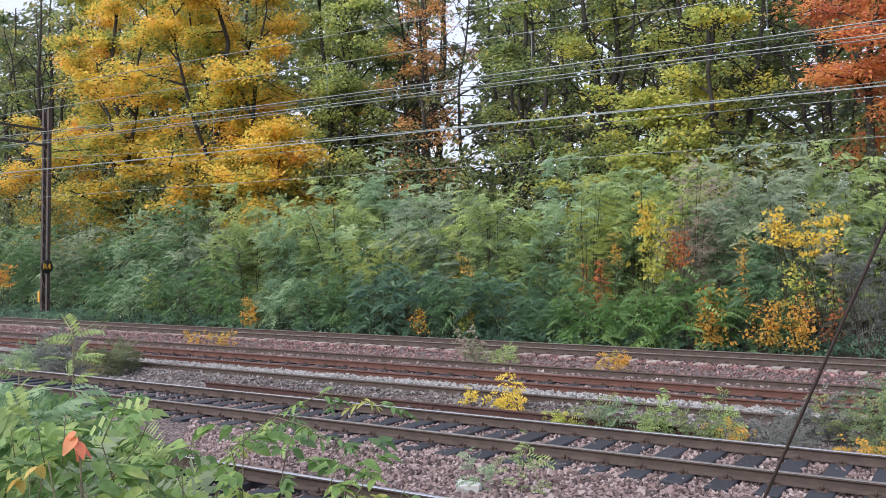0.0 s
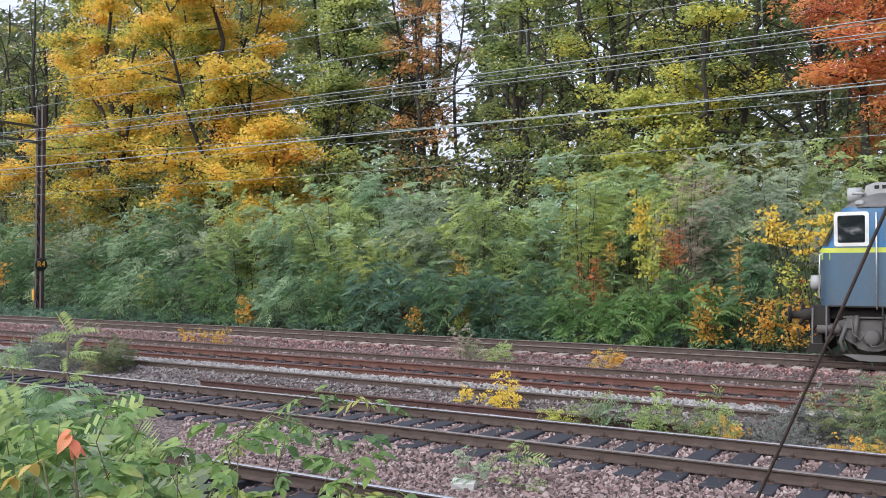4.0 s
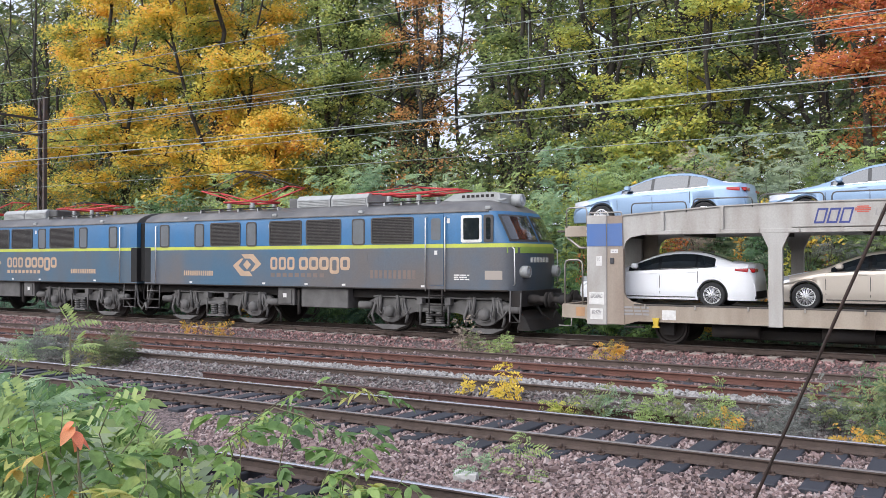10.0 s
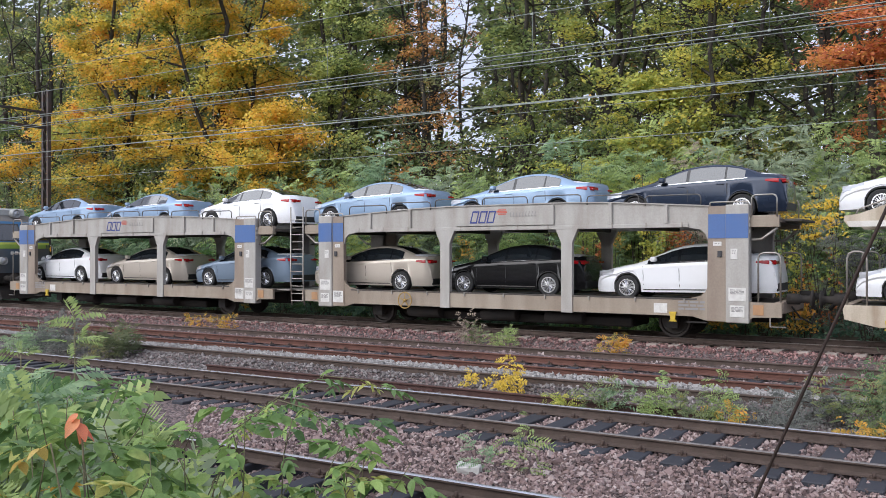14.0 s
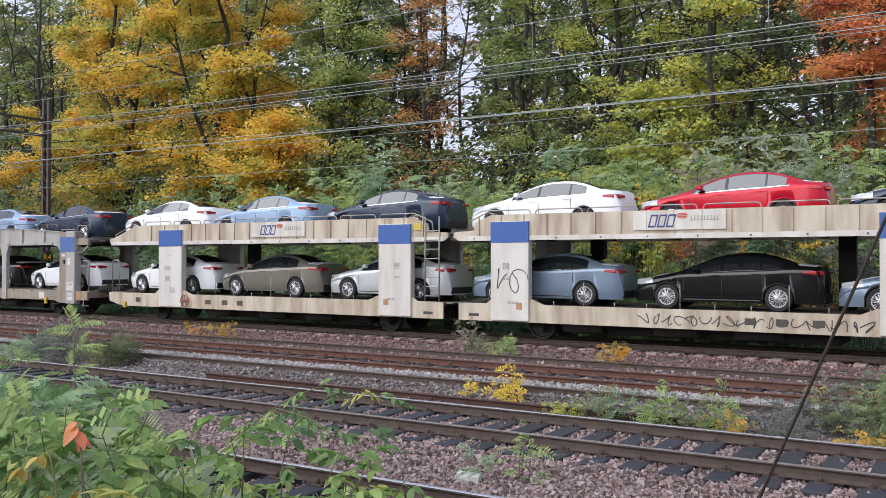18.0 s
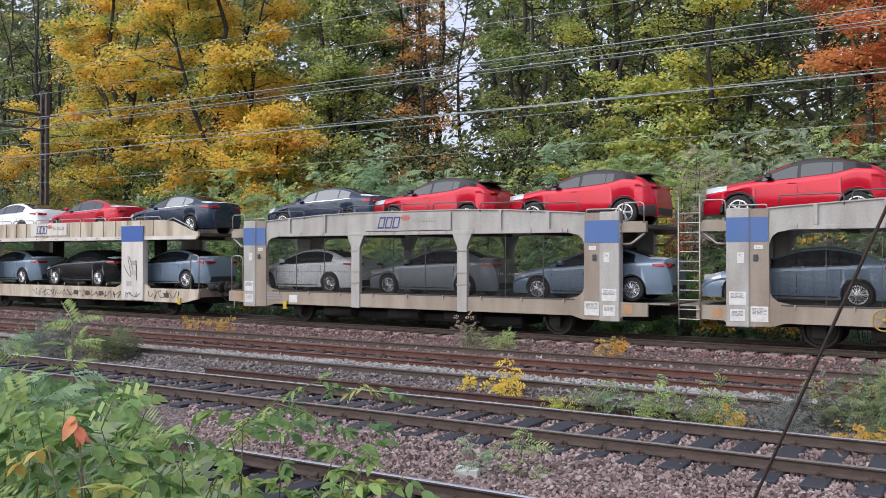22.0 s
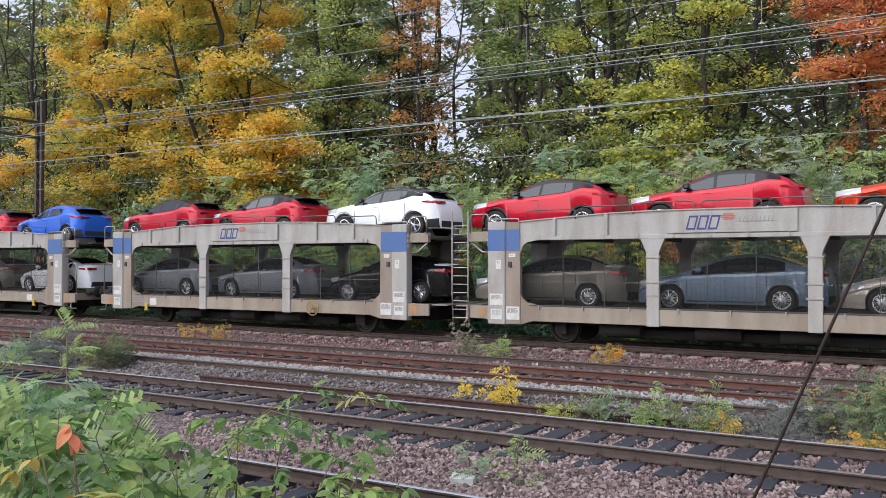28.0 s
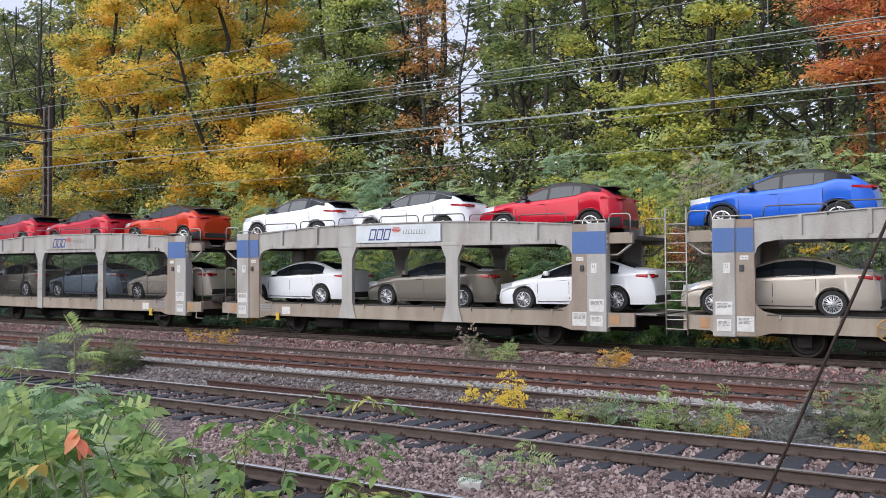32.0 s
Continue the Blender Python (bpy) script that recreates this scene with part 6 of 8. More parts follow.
            tubes(t, "knee_brace", [(e * 6.55, s * 1.34, 2.46), (e * 6.8, s * 1.34, 2.47), (e * 7.15, s * 1.34, 2.74)], 0.035, M_HOOP)
            tubes(t, "deck_end_hoop", hoop(min(e * 6.58, e * 7.15), max(e * 6.58, e * 7.15), s * 1.4, 3.0, 3.52), 0.02, M_HOOP)
            tubes(t, "column_top_rail", hoop(min(e * 5.62, e * 6.5), max(e * 5.62, e * 6.5), s * 1.45, 3.28, 3.37, 0.03), 0.018, M_HOOP)
            for k in range(3):
                slab(t, "reflector", e * 6.545, e * 6.552, s * 1.5, s * 1.42, 2.62 + 0.15 * k, 2.7 + 0.15 * k, M_LABEL, bevel=0.002)
            slab(t, "round_plate", e * 6.62, e * 6.86, s * 1.468, s * 1.46, 0.68, 0.92, M_ORANGEPLATE, "orange-brown plate", 0.003)
        n = 7
        for k in range(n):
            a = -5.4 + k * 1.56
            tubes(t, "guard_hoop", hoop(a + 0.05, a + 1.44, s * 1.46, float(np.interp(abs(a + 0.7), [1.8, 5.2], [3.46, 3.3])), float(np.interp(abs(a + 0.7), [1.8, 5.2], [3.68, 3.56]))), 0.017, M_DARKTUBE, "dark tube hoop")
    for i in range(7):
        x = -6 + i * 2
        slab(t, "cross_member", x - 0.06, x + 0.06, -1.3, 1.3, 2.74, 2.86, M_DECK)
    for x in (-4.55, 4.55):
        wheelset(t, x, 0.42)
        for s in (-1, 1):
            slab(t, "axle_guard", x - 0.16, x + 0.16, s * 1.08, s * 0.93, 0.26, 0.6, M_UNDER)
            slab(t, "leaf_spring", x - 0.55, x + 0.55, s * 1.06, s * 0.95, 0.56, 0.64, M_UNDER)
    # brake gear as one dark slab, enlarged to imitate the shadow beneath the wagon
    slab(t, "brake_gear_shade_slab", -3.4, 3.4, -0.7, 0.7, 0.2, 0.46, M_UNDER, bevel=0.04)
    for x in (-2.9, -0.4, 1.6):
        tubes(t, "air_tank", [(x - 0.55, -0.95, 0.42), (x + 0.55, -0.95, 0.42)], 0.17, M_UNDER, n=12)
    # marks on the near side
    slab(t, "name_board", -1.52, 1.52, -1.51, -1.46, 2.90, 3.42, M_BOARD if splayed else M_PALE, "pale board with the firm's mark" if splayed else "grey board with the firm's mark")
    lettering(t, -1.5, 1.5, 2.9, 3.42, -1.512)
    for e in (-1, 1):
        label_board(t, e * 6.27 - 0.2, e * 6.27 + 0.2, 1.0, 1.32, -1.522, seed + 1)
        label_board(t, e * 6.27 - 0.17, e * 6.27 + 0.17, 0.62, 0.9, -1.522, seed + 2)
        label_board(t, e * 6.2 - 0.08, e * 6.2 + 0.08, 2.0, 2.25, -1.522, seed + 3)
        slab(t, "catch", e * 5.86 - 0.05, e * 5.86 + 0.05, -1.52, -1.48, 2.05, 2.2, M_INK)
        label_board(t, e * 5.8 - 0.1, e * 5.8 + 0.1, 2.32, 2.42, -1.484, seed + 4)
    label_board(t, X(5.78) - 0.2, X(5.78) + 0.2, 0.62, 0.98, -1.484, seed + 5)
    plate(t, "tie_down_hook", [(X(-4.72) + d, z) for d, z in ((-0.09, 0.7), (0.09, 0.7), (0.05, 0.52), (0.1, 0.46), (-0.1, 0.46), (-0.05, 0.52))], -1.52, -1.47, M_YELLOWHOOK, "yellow tie-down hook")
    slab(t, "data_plate", X(-4.4) - 0.17, X(-4.4) + 0.17, -1.468, -1.46, 0.66, 0.9, M_LABEL, "white data plate", 0.002)
    text_bars(t, X(-5.2) - 0.35, 0.95, 3, 0.65, 0.05, -1.466, M_GREYINK, seed + 9)
    slab(t, "step", X(-5.3) - 0.25, X(-5.3) + 0.25, -1.5, -1.3, 0.44, 0.47, M_UNDER)
    if wheel_at is not None:
        ring_wheel(t, wheel_at, -1.56, 0.76, 0.235, M_HANDWHEEL, "ochre brake handwheel")
    # outer end: buffers and hand rails
    d = outer
    slab(t, "headstock", d * 7.1, d * 7.28, -1.35, 1.35, 0.72, 1.0, M_BROWN)
    buffers(t, d * 7.28, d, M_UNDER)
    for s in (-1, 1):
        tubes(t, "end_rail", hoop(min(d * 6.72, d * 7.22), max(d * 6.72, d * 7.22), s * 1.36, 1.0, 2.15, 0.12), 0.024, M_HOOP)
        tubes(t, "foot_step", [(d * 7.0, s * 1.4, 0.95), (d * 7.0, s * 1.45, 0.42), (d * 7.35, s * 1.45, 0.42)], 0.02, M_HOOP)
    slab(t, "bridge_plate", d * 7.2, d * 7.62, -0.95, 0.95, 2.9, 2.95, M_DECK)
    # inner end
    slab(t, "bridge_plate", -d * 7.2, -d * 7.75, -1.2, 1.2, 0.92, 0.96, M_HOOP)
    slab(t, "drawbar", -d * 7.0, -d * 7.88, -0.12, 0.12, 0.6, 0.82, M_UNDER)
    if outer > 0:
        bm = bmesh.new()
        for x in (-7.68, -7.16):
            pipe(bm, [(x, -1.52, 3.62), (x, -1.52, 1.3), (x, -1.46, 0.48)], 0.022, 6)
        lad = part("ladder", bm, M_HOOP, t, "steel ladder")
        for i in range(12):
            z = 0.62 + i * 0.235
            hang("rung", bm_shared(("rung",), lambda bm: rod(bm, (-7.68, 0, 0), (-7.16, 0, 0), 0.016, 6), [M_HOOP]), lad, m=pose(0, -1.5, z))
    if screens:
        for a, b in ((-5.5, -2.05), (-1.72, 1.72), (2.05, 5.5)):
            v, f = [], []

            def wire_box(x0, x1, z0, z1, y=-1.35, d=0.004):
                k = len(v)
                v.extend([(x0, y - d, z0), (x1, y - d, z0), (x1, y - d, z1), (x0, y - d, z1), (x0, y + d, z0), (x1, y + d, z0), (x1, y + d, z1), (x0, y + d, z1)])
                f.extend([(k, k + 1, k + 2, k + 3), (k + 7, k + 6, k + 5, k + 4), (k, k + 4, k + 5, k + 1), (k + 3, k + 2, k + 6, k + 7)])
            x = a
            while x < b:
                wire_box(x, x + 0.0019, 1.0, 2.76)
                x += 0.02
            z = 1.02
            while z < 2.76:
                wire_box(a, b, z, z + 0.0019)
                z += 0.02
            tagged(hang("wire_screen", mesh_from("wire_screen", v, f, M_SCREEN), t, "dark wire mesh screen"), kind="stuff")
            bm = bmesh.new()
            k = a + 0.08
            while k < b - 0.08:
                box(bm, k, k + 0.03, -1.362, -1.356, 1.645, 1.675)
                k += 0.075
            tagged(part("pale_band", bm, M_BANDPLATE, t, "row of pale plates on the screen"), kind="stuff")
            for k in range(2):
                xx = a + (b - a) * (k + 1) / 3
                slab(t, "screen_post", xx - 0.007, xx + 0.007, -1.375, -1.355, 1.0, 2.77, M_DARKTUBE, bevel=0.0)
    return t


def wagon_panel(outer, seed, graffiti=False):
    """A double-deck car wagon with a plain box beam and four broad solid posts."""
    t = empty("car_transporter_wagon")
    d = outer
    S = lambda pts: [(-d * x, z) for x, z in pts]     # written with the outer end at -x
    slab(t, "lower_deck", d * 8.1, -d * 6.45, -1.3, 1.3, 0.86, 0.955, M_DECK)
    slab(t, "upper_deck", d * 8.0, -d * 6.5, -1.3, 1.3, 2.86, 2.955, M_DECK)
    slab(t, "centre_sill", d * 7.9, -d * 6.3, -0.45, 0.45, 0.45, 0.84, M_UNDER)
    for s in (-1, 1):
        y0, y1 = (s * 1.46, s * 1.38) if s < 0 else (1.38, 1.46)
        plate(t, "side_sill", S([(-8.2, 0.66), (-7.5, 0.5), (6.5, 0.5), (6.5, 0.98), (5.6, 0.99), (5.43, 1.12), (4.2, 1.12), (3.85, 0.98), (-3.85, 0.98), (-4.2, 1.12), (-5.5, 1.12), (-5.7, 0.98), (-8.25, 0.98)]), y0, y1, M_CREAM)
        plate(t, "upper_beam", S([(-8.2, 2.86), (-8.1, 2.73), (6.5, 2.73), (6.68, 2.84), (6.66, 2.98), (6.0, 3.02), (5.95, 3.25), (5.45, 3.44), (-6.4, 3.44), (-6.9, 3.38), (-7.9, 3.02), (-8.2, 2.98)]), y0, y1, M_CREAM)
        plate(t, "beam_flange", S([(-8.1, 2.73), (6.5, 2.73), (6.5, 2.86), (-8.15, 2.86)]), s * 1.475 if s < 0 else 1.46, -1.46 if s < 0 else 1.475, M_CHALK)
        for i in range(18 if s < 0 else 9):
            x = -5.9 + i * (0.69 if s < 0 else 1.38)
            slab(t, "beam_rib", -d * x - 0.016, -d * x + 0.016, s * 1.455, s * 1.50, 2.87, 3.43, M_CREAM)
        for a, b in ((-5.43, -4.25), (4.27, 5.43)):
            slab(t, "side_post", -d * a, -d * b, s * 1.53, s * 1.3, 0.53, 3.25, M_CHALK, bevel=0.012)
            slab(t, "blue_panel", -d * a, -d * b, s * 1.54, s * 1.5, 2.67, 3.24, M_BAND2, "blue panel", 0.002)
        for k in range(8):
            a = -6.3 + k * 1.5
            tubes(t, "guard_hoop", hoop(min(-d * (a + 0.05), -d * (a + 1.4)), max(-d * (a + 0.05), -d * (a + 1.4)), s * 1.44, 3.42, 3.56), 0.017, M_HOOP, "pale tube hoop")
        tubes(t, "deck_end_hoop", [(d * 6.6, s * 1.42, 3.42), (d * 6.9, s * 1.42, 3.5), (d * 7.9, s * 1.42, 3.12), (d * 8.0, s * 1.42, 2.95)], 0.02, M_HOOP)
        tubes(t, "deck_end_hoop", [(-d * 5.3, s * 1.42, 3.44), (-d * 5.6, s * 1.42, 3.52), (-d * 6.1, s * 1.42, 3.3), (-d * 6.15, s * 1.42, 3.0)], 0.02, M_HOOP)
        tubes(t, "end_rail", hoop(min(d * 7.75, d * 8.15), max(d * 7.75, d * 8.15), s * 1.38, 0.98, 2.18, 0.14), 0.024, M_HOOP)
        for i in range(10):
            x = -3.6 + i * 0.85
            tubes(t, "stanchion", [(x, s * 1.36, 0.96), (x, s * 1.36, 1.62 if i % 3 == 1 else 1.1)], 0.013, M_HOOP)
    for x in (-3.3, 3.3):
        slab(t, "inner_post", x - 0.2, x + 0.2, 0.95, 1.25, 0.95, 2.86, M_UNDER)
    for i in range(8):
        x = -6.6 + i * 1.9
        slab(t, "cross_member", -d * x - 0.06, -d * x + 0.06, -1.3, 1.3, 2.75, 2.86, M_DECK)
    for x in (-d * -6.1, -d * 4.2):
        wheelset(t, x, 0.42)
        for s in (-1, 1):
            slab(t, "axle_guard", x - 0.16, x + 0.16, s * 1.08, s * 0.93, 0.26, 0.56, M_UNDER)
    # same enlarged gear slab, its dark mass standing in for shadow below the sill
    slab(t, "brake_gear_shade_slab", -3.4, 3.4, -0.7, 0.7, 0.2, 0.46, M_UNDER, bevel=0.04)
    for x in (-2.9, -0.4, 1.6):
        tubes(t, "air_tank", [(x - 0.55, -0.95, 0.42), (x + 0.55, -0.95, 0.42)], 0.17, M_UNDER, n=12)
    slab(t, "headstock", d * 8.05, d * 8.22, -1.35, 1.35, 0.7, 1.0, M_BROWN)
    buffers(t, d * 8.2, d, M_UNDER)
    for x in (-5.0, 5.0, 6.0):
        slab(t, "sill_slot", -d * x - 0.16, -d * x + 0.16, -1.464, -1.44, 0.62, 0.70, M_INK, "dark slot in the sill", 0.002)
    for i in range(10):
        slab(t, "flange_bolt", -6.0 + i * 1.25, -5.96 + i * 1.25, -1.49, -1.47, 2.77, 2.81, M_DECK, bevel=0.004)
    # marks
    slab(t, "name_board", -d * -0.95 - 0.0, -d * 1.35, -1.495, -1.47, 2.94, 3.42, M_CHALK, "grey board with the firm's mark")
    a, b = sorted((-d * -0.95, -d * 1.35))
    lettering(t, a, b + 0.25, 2.94, 3.42, -1.498)
    for k, (x, z, w, h) in enumerate(((-4.84, 2.35, 0.1, 0.05), (-4.95, 1.95, 0.3, 0.2), (-4.95, 1.6, 0.25, 0.25), (-4.7, 1.2, 0.3, 0.3), (4.95, 2.1, 0.2, 0.25), (4.95, 1.7, 0.2, 0.15), (4.75, 1.05, 0.3, 0.12))):
        text_bars(t, -d * x - w / 2, z, max(int(h / 0.05), 1), w, 0.022, -1.534, M_GREYINK, seed + k)
    slab(t, "round_plate", -d * 4.55 - 0.09, -d * 4.55 + 0.09, -1.536, -1.53, 0.85, 1.03, M_ORANGEPLATE, "red and white plate", 0.002)
    for x in (-6.6, -3.0, -2.2, -1.5):
        slab(t, "data_plate", -d * x - 0.13, -d * x + 0.13, -1.468, -1.46, 0.66, 0.82, M_DECK, "dark data plate", 0.002)
    plate(t, "tie_down_hook", [(-d * -7.3 + q, z) for q, z in ((-0.08, 0.66), (0.08, 0.66), (0.05, 0.5), (0.1, 0.45), (-0.1, 0.45), (-0.05, 0.5))], -1.52, -1.47, M_YELLOWHOOK, "ochre tie-down hook")
    if d < 0:
        ring_wheel(t, -4.05, -1.56, 0.76, 0.2, M_REDWHEEL, "faded red brake handwheel")
        bm = bmesh.new()
        for x in (5.92, 6.4):
            pipe(bm, [(x, -1.5, 3.45), (x, -1.5, 0.99)], 0.02, 6)
        lad = part("ladder", bm, M_HOOP, t, "steel ladder")
        for i in range(8):
            hang("rung", bm_shared(("rung2",), lambda bm: rod(bm, (5.92, 0, 0), (6.4, 0, 0), 0.015, 6), [M_HOOP]), lad, m=pose(0, -1.5, 1.15 + i * 0.27))
        slab(t, "warning_sign", 5.5, 5.75, -1.48, -1.47, 3.06, 3.26, plain("warning_yellow", (0.55, 0.42, 0.06), 0.5), "yellow warning sign", 0.002)
    slab(t, "bridge_plate", -d * 6.45, -d * 6.85, -1.2, 1.2, 0.92, 0.96, M_HOOP)
    if graffiti:
        g = random.Random(seed)
        for x0, x1, z0, z1, n in ((-5.35, -4.4, 1.3, 2.0, 4), (-1.2, 4.2, 0.58, 0.86, 26), (4.45, 5.3, 0.62, 0.82, 5), (5.6, 7.4, 0.6, 0.92, 9), (4.5, 5.3, 1.2, 2.2, 4)):
            y = -1.538 if 4.2 < abs(x0) < 5.4 and z1 > 1 or 4.2 < x0 < 5.4 else -1.466
            n = max(int(n * 0.7), 2)
            for i in range(n):
                w = (x1 - x0) / n
                a = x0 + w * (i + 0.1)
                bm = bmesh.new()
                f1, f2, k1, k2 = g.uniform(0, 6.3), g.uniform(0, 6.3), g.uniform(0.5, 1.3), g.uniform(0.2, 0.5)
                p = []
                for q in range(13):
                    u = q / 12
                    p.append((a + w * (0.75 * u + k2 * math.sin(6.28 * u * k1 + f1)), (z0 + z1) / 2 + (z1 - z0) * 0.5 * math.sin(6.28 * u * 1.1 + f2) * (0.75 + 0.25 * math.sin(3 * u + f1))))
                rows_ = []
                for q, (ax, az) in enumerate(p):
                    (cx, cz), (ex, ez) = p[max(q - 1, 0)], p[min(q + 1, 12)]
                    L = math.hypot(ex - cx, ez - cz) or 1
                    nx, nz = -(ez - cz) / L * 0.012, (ex - cx) / L * 0.012
                    rows_.append([bm.verts.new(c) for c in ((ax - nx, y - 0.003, az - nz), (ax + nx, y - 0.003, az + nz), (ax + nx, y, az + nz), (ax - nx, y, az - nz))])
                for r0, r1 in zip(rows_, rows_[1:]):
                    for k in range(4):
                        bm.faces.new((r0[k], r0[(k + 1) % 4], r1[(k + 1) % 4], r1[k]))
                bm.faces.new(rows_[0])
                bm.faces.new(rows_[-1][::-1])
                bmesh.ops.recalc_face_normals(bm, faces=bm.faces[:])
                part("graffiti_stroke", bm, M_INK, t)
    return t


# ---------------------------------------------------------------- the wagons and their loads
OPEN_LABEL = "beige double-deck car wagon with arched sides and blue end panels"
SCREEN_LABEL = "beige double-deck car wagon with wire mesh screens along the sides"
PANEL_LABEL = "beige double-deck car wagon with broad solid posts and blue panels"
UNITS = (
    (29.53, wagon_open, (-1, 1), dict(), OPEN_LABEL),
    (45.30, wagon_open, (1, 2), dict(wheel_at=-3.23), OPEN_LABEL),
    (62.09, wagon_panel, (-1, 3), dict(), PANEL_LABEL),
    (75.62, wagon_panel, (1, 4), dict(graffiti=True), "beige double-deck car wagon with broad posts and scrawled graffiti"),
    (92.56, wagon_open, (-1, 5), dict(screens=True), SCREEN_LABEL),
    (108.30, wagon_open, (1, 6), dict(screens=True, wheel_at=-3.15), SCREEN_LABEL),
    (124.38, wagon_open, (-1, 7), dict(screens=True, wheel_at=3.03), SCREEN_LABEL),
    (140.15, wagon_open, (1, 8), dict(screens=True), SCREEN_LABEL),
    (155.70, wagon_open, (-1, 9), dict(splayed=True), OPEN_LABEL),
    (171.47, wagon_open, (1, 10), dict(wheel_at=-2.75), OPEN_LABEL),
)
for cx, build, args, more, lab in UNITS:
    u = build(*args, **more)
    tagged(u, lab, "railway wagon", group="car wagons of the train")
    MOVING.append((u, cx, 0.0))

S, C = "saloon", "crossover"
UPPER, LOWER = 2.958, 0.958
LOADS = (
    # place of the front axle, deck, kind, colour, roof
    (23.14, UPPER, S, "pale blue", ""), (28.2, UPPER, S, "pale blue", ""), (33.34, UPPER, S, "white", ""),
    (23.33, LOWER, S, "white", ""), (28.2, LOWER, S, "champagne", ""), (33.2, LOWER, S, "steel blue", ""),
    (38.7, UPPER, S, "pale blue", ""), (43.93, UPPER, S, "pale blue", ""), (48.83, UPPER, S, "navy", ""),
    (38.75, LOWER, S, "champagne", ""), (43.67, LOWER, S, "black", ""), (48.62, LOWER, S, "white", ""),
    (54.6, UPPER, S, "white", ""), (59.35, UPPER, S, "pale blue", ""), (64.5, UPPER, S, "navy", ""),
    (54.95, LOWER, S, "white", ""), (59.8, LOWER, S, "bronze", ""), (64.68, LOWER, S, "silver", ""),
    (69.95, UPPER, S, "white", ""), (75.05, UPPER, S, "red", ""), (80.05, UPPER, S, "navy", ""),
    (70.0, LOWER, S, "steel blue", ""), (74.93, LOWER, S, "black", ""), (79.85, LOWER, S, "steel blue", ""),
    (87.15, UPPER, S, "navy", ""), (91.6, UPPER, C, "red", "black"), (96.35, UPPER, C, "red", "black"),
    (86.45, LOWER, S, "white", ""), (91.45, LOWER, S, "grey", ""), (96.5, LOWER, S, "steel blue", ""),
    (101.9, UPPER, C, "red", "black"), (106.8, UPPER, C, "red", "black"), (111.5, UPPER, C, "blue", ""),
    (101.85, LOWER, S, "steel blue", ""), (106.7, LOWER, S, "bronze", ""), (111.72, LOWER, S, "white", ""),
    (118.2, UPPER, C, "red", "black"), (122.95, UPPER, C, "red", "black"), (128.1, UPPER, C, "white", "black"),
    (118.3, LOWER, S, "grey", ""), (123.2, LOWER, S, "grey", ""), (128.25, LOWER, S, "black", ""),
    (133.5, UPPER, C, "red", "black"), (138.25, UPPER, C, "red", "black"), (143.2, UPPER, C, "orange", "black"),
    (133.6, LOWER, S, "bronze", ""), (138.5, LOWER, S, "steel blue", ""), (143.36, LOWER, S, "champagne", ""),
    (149.45, UPPER, C, "white", "black"), (154.25, UPPER, C, "white", "black"), (158.9, UPPER, C, "red", "black"),
    (149.55, LOWER, S, "white", ""), (154.85, LOWER, S, "bronze", ""), (159.55, LOWER, S, "white", ""),
    (165.0, UPPER, C, "blue", "black"), (164.8, LOWER, S, "champagne", ""),
)
for fx, z, kind, colour, roof in LOADS:
    name = "saloon_car" if kind == S else "crossover_car"
    c = make_car(kind, colour, roof or None, name)
    words = CAR_WORDS[colour] + (" four-door saloon" if kind == S else " crossover" + (", black roof," if roof else ""))
    tagged(c, "new " + words + (" on the upper deck" if z > 2 else " on the lower deck"), "car", group="new cars on the wagons")
    s = SEDAN if kind == S else CROSSOVER
    MOVING.append((c, fx + s["wheel"], z))
    if z < 2 and fx in (48.62, 79.85, 33.2, 96.5, 111.72, 128.25, 143.36, 159.55):
        LEAN[c] = -0.8

# ---------------------------------------------------------------- the locomotive
M_LBLUE = surface("faded_blue_loco_paint", (0.02, 0.13, 0.29), (0.06, 0.12, 0.185), 0.4, scale=0.9, fine=25, amount=0.5, coat=0.15, streak=(1.5, 1, 0.4))
M_LGREY = surface("grimy_blue_grey_loco_paint", (0.045, 0.10, 0.155), (0.095, 0.092, 0.09), 0.5, scale=0.8, fine=25, amount=0.6, streak=(1.2, 1, 0.5))
M_LBROWN = surface("brown_grime_on_loco_paint", (0.042, 0.105, 0.17), (0.13, 0.102, 0.083), 0.55, scale=0.42, fine=25, amount=0.9, streak=(0.8, 1, 0.6))
M_LROOF = surface("sooty_grey_roof", (0.07, 0.069, 0.068), (0.20, 0.19, 0.18), 0.42, scale=1.2, fine=25, amount=0.55)
M_STRIPE = surface("lime_yellow_stripe", (0.46, 0.52, 0.06), (0.36, 0.37, 0.10), 0.5, scale=2, fine=30)
M_LGREEN = surface("lime_nose_paint", (0.30, 0.44, 0.08), (0.2, 0.3, 0.08), 0.5, scale=2, fine=30)
M_PANEL = surface("dusty_grey_panel", (0.115, 0.128, 0.138), (0.09, 0.086, 0.083), 0.3, scale=2, fine=30)
M_LOUVRE = surface("dark_louvre", (0.068, 0.062, 0.057), (0.04, 0.036, 0.034), 0.6, 0.2, scale=5)
M_PANTO = surface("red_pantograph_paint", (0.52, 0.035, 0.04), (0.28, 0.05, 0.04), 0.5, scale=4)
M_VENT = surface("pale_grey_vent_paint", (0.34, 0.35, 0.345), (0.22, 0.215, 0.20), 0.55, scale=2)
M_TAN = surface("tan_lettering", (0.46, 0.32, 0.21), (0.33, 0.24, 0.17), 0.6, scale=3)
M_FADED = surface("faded_tan_lettering", (0.17, 0.125, 0.105), (0.11, 0.10, 0.095), 0.6, scale=3)
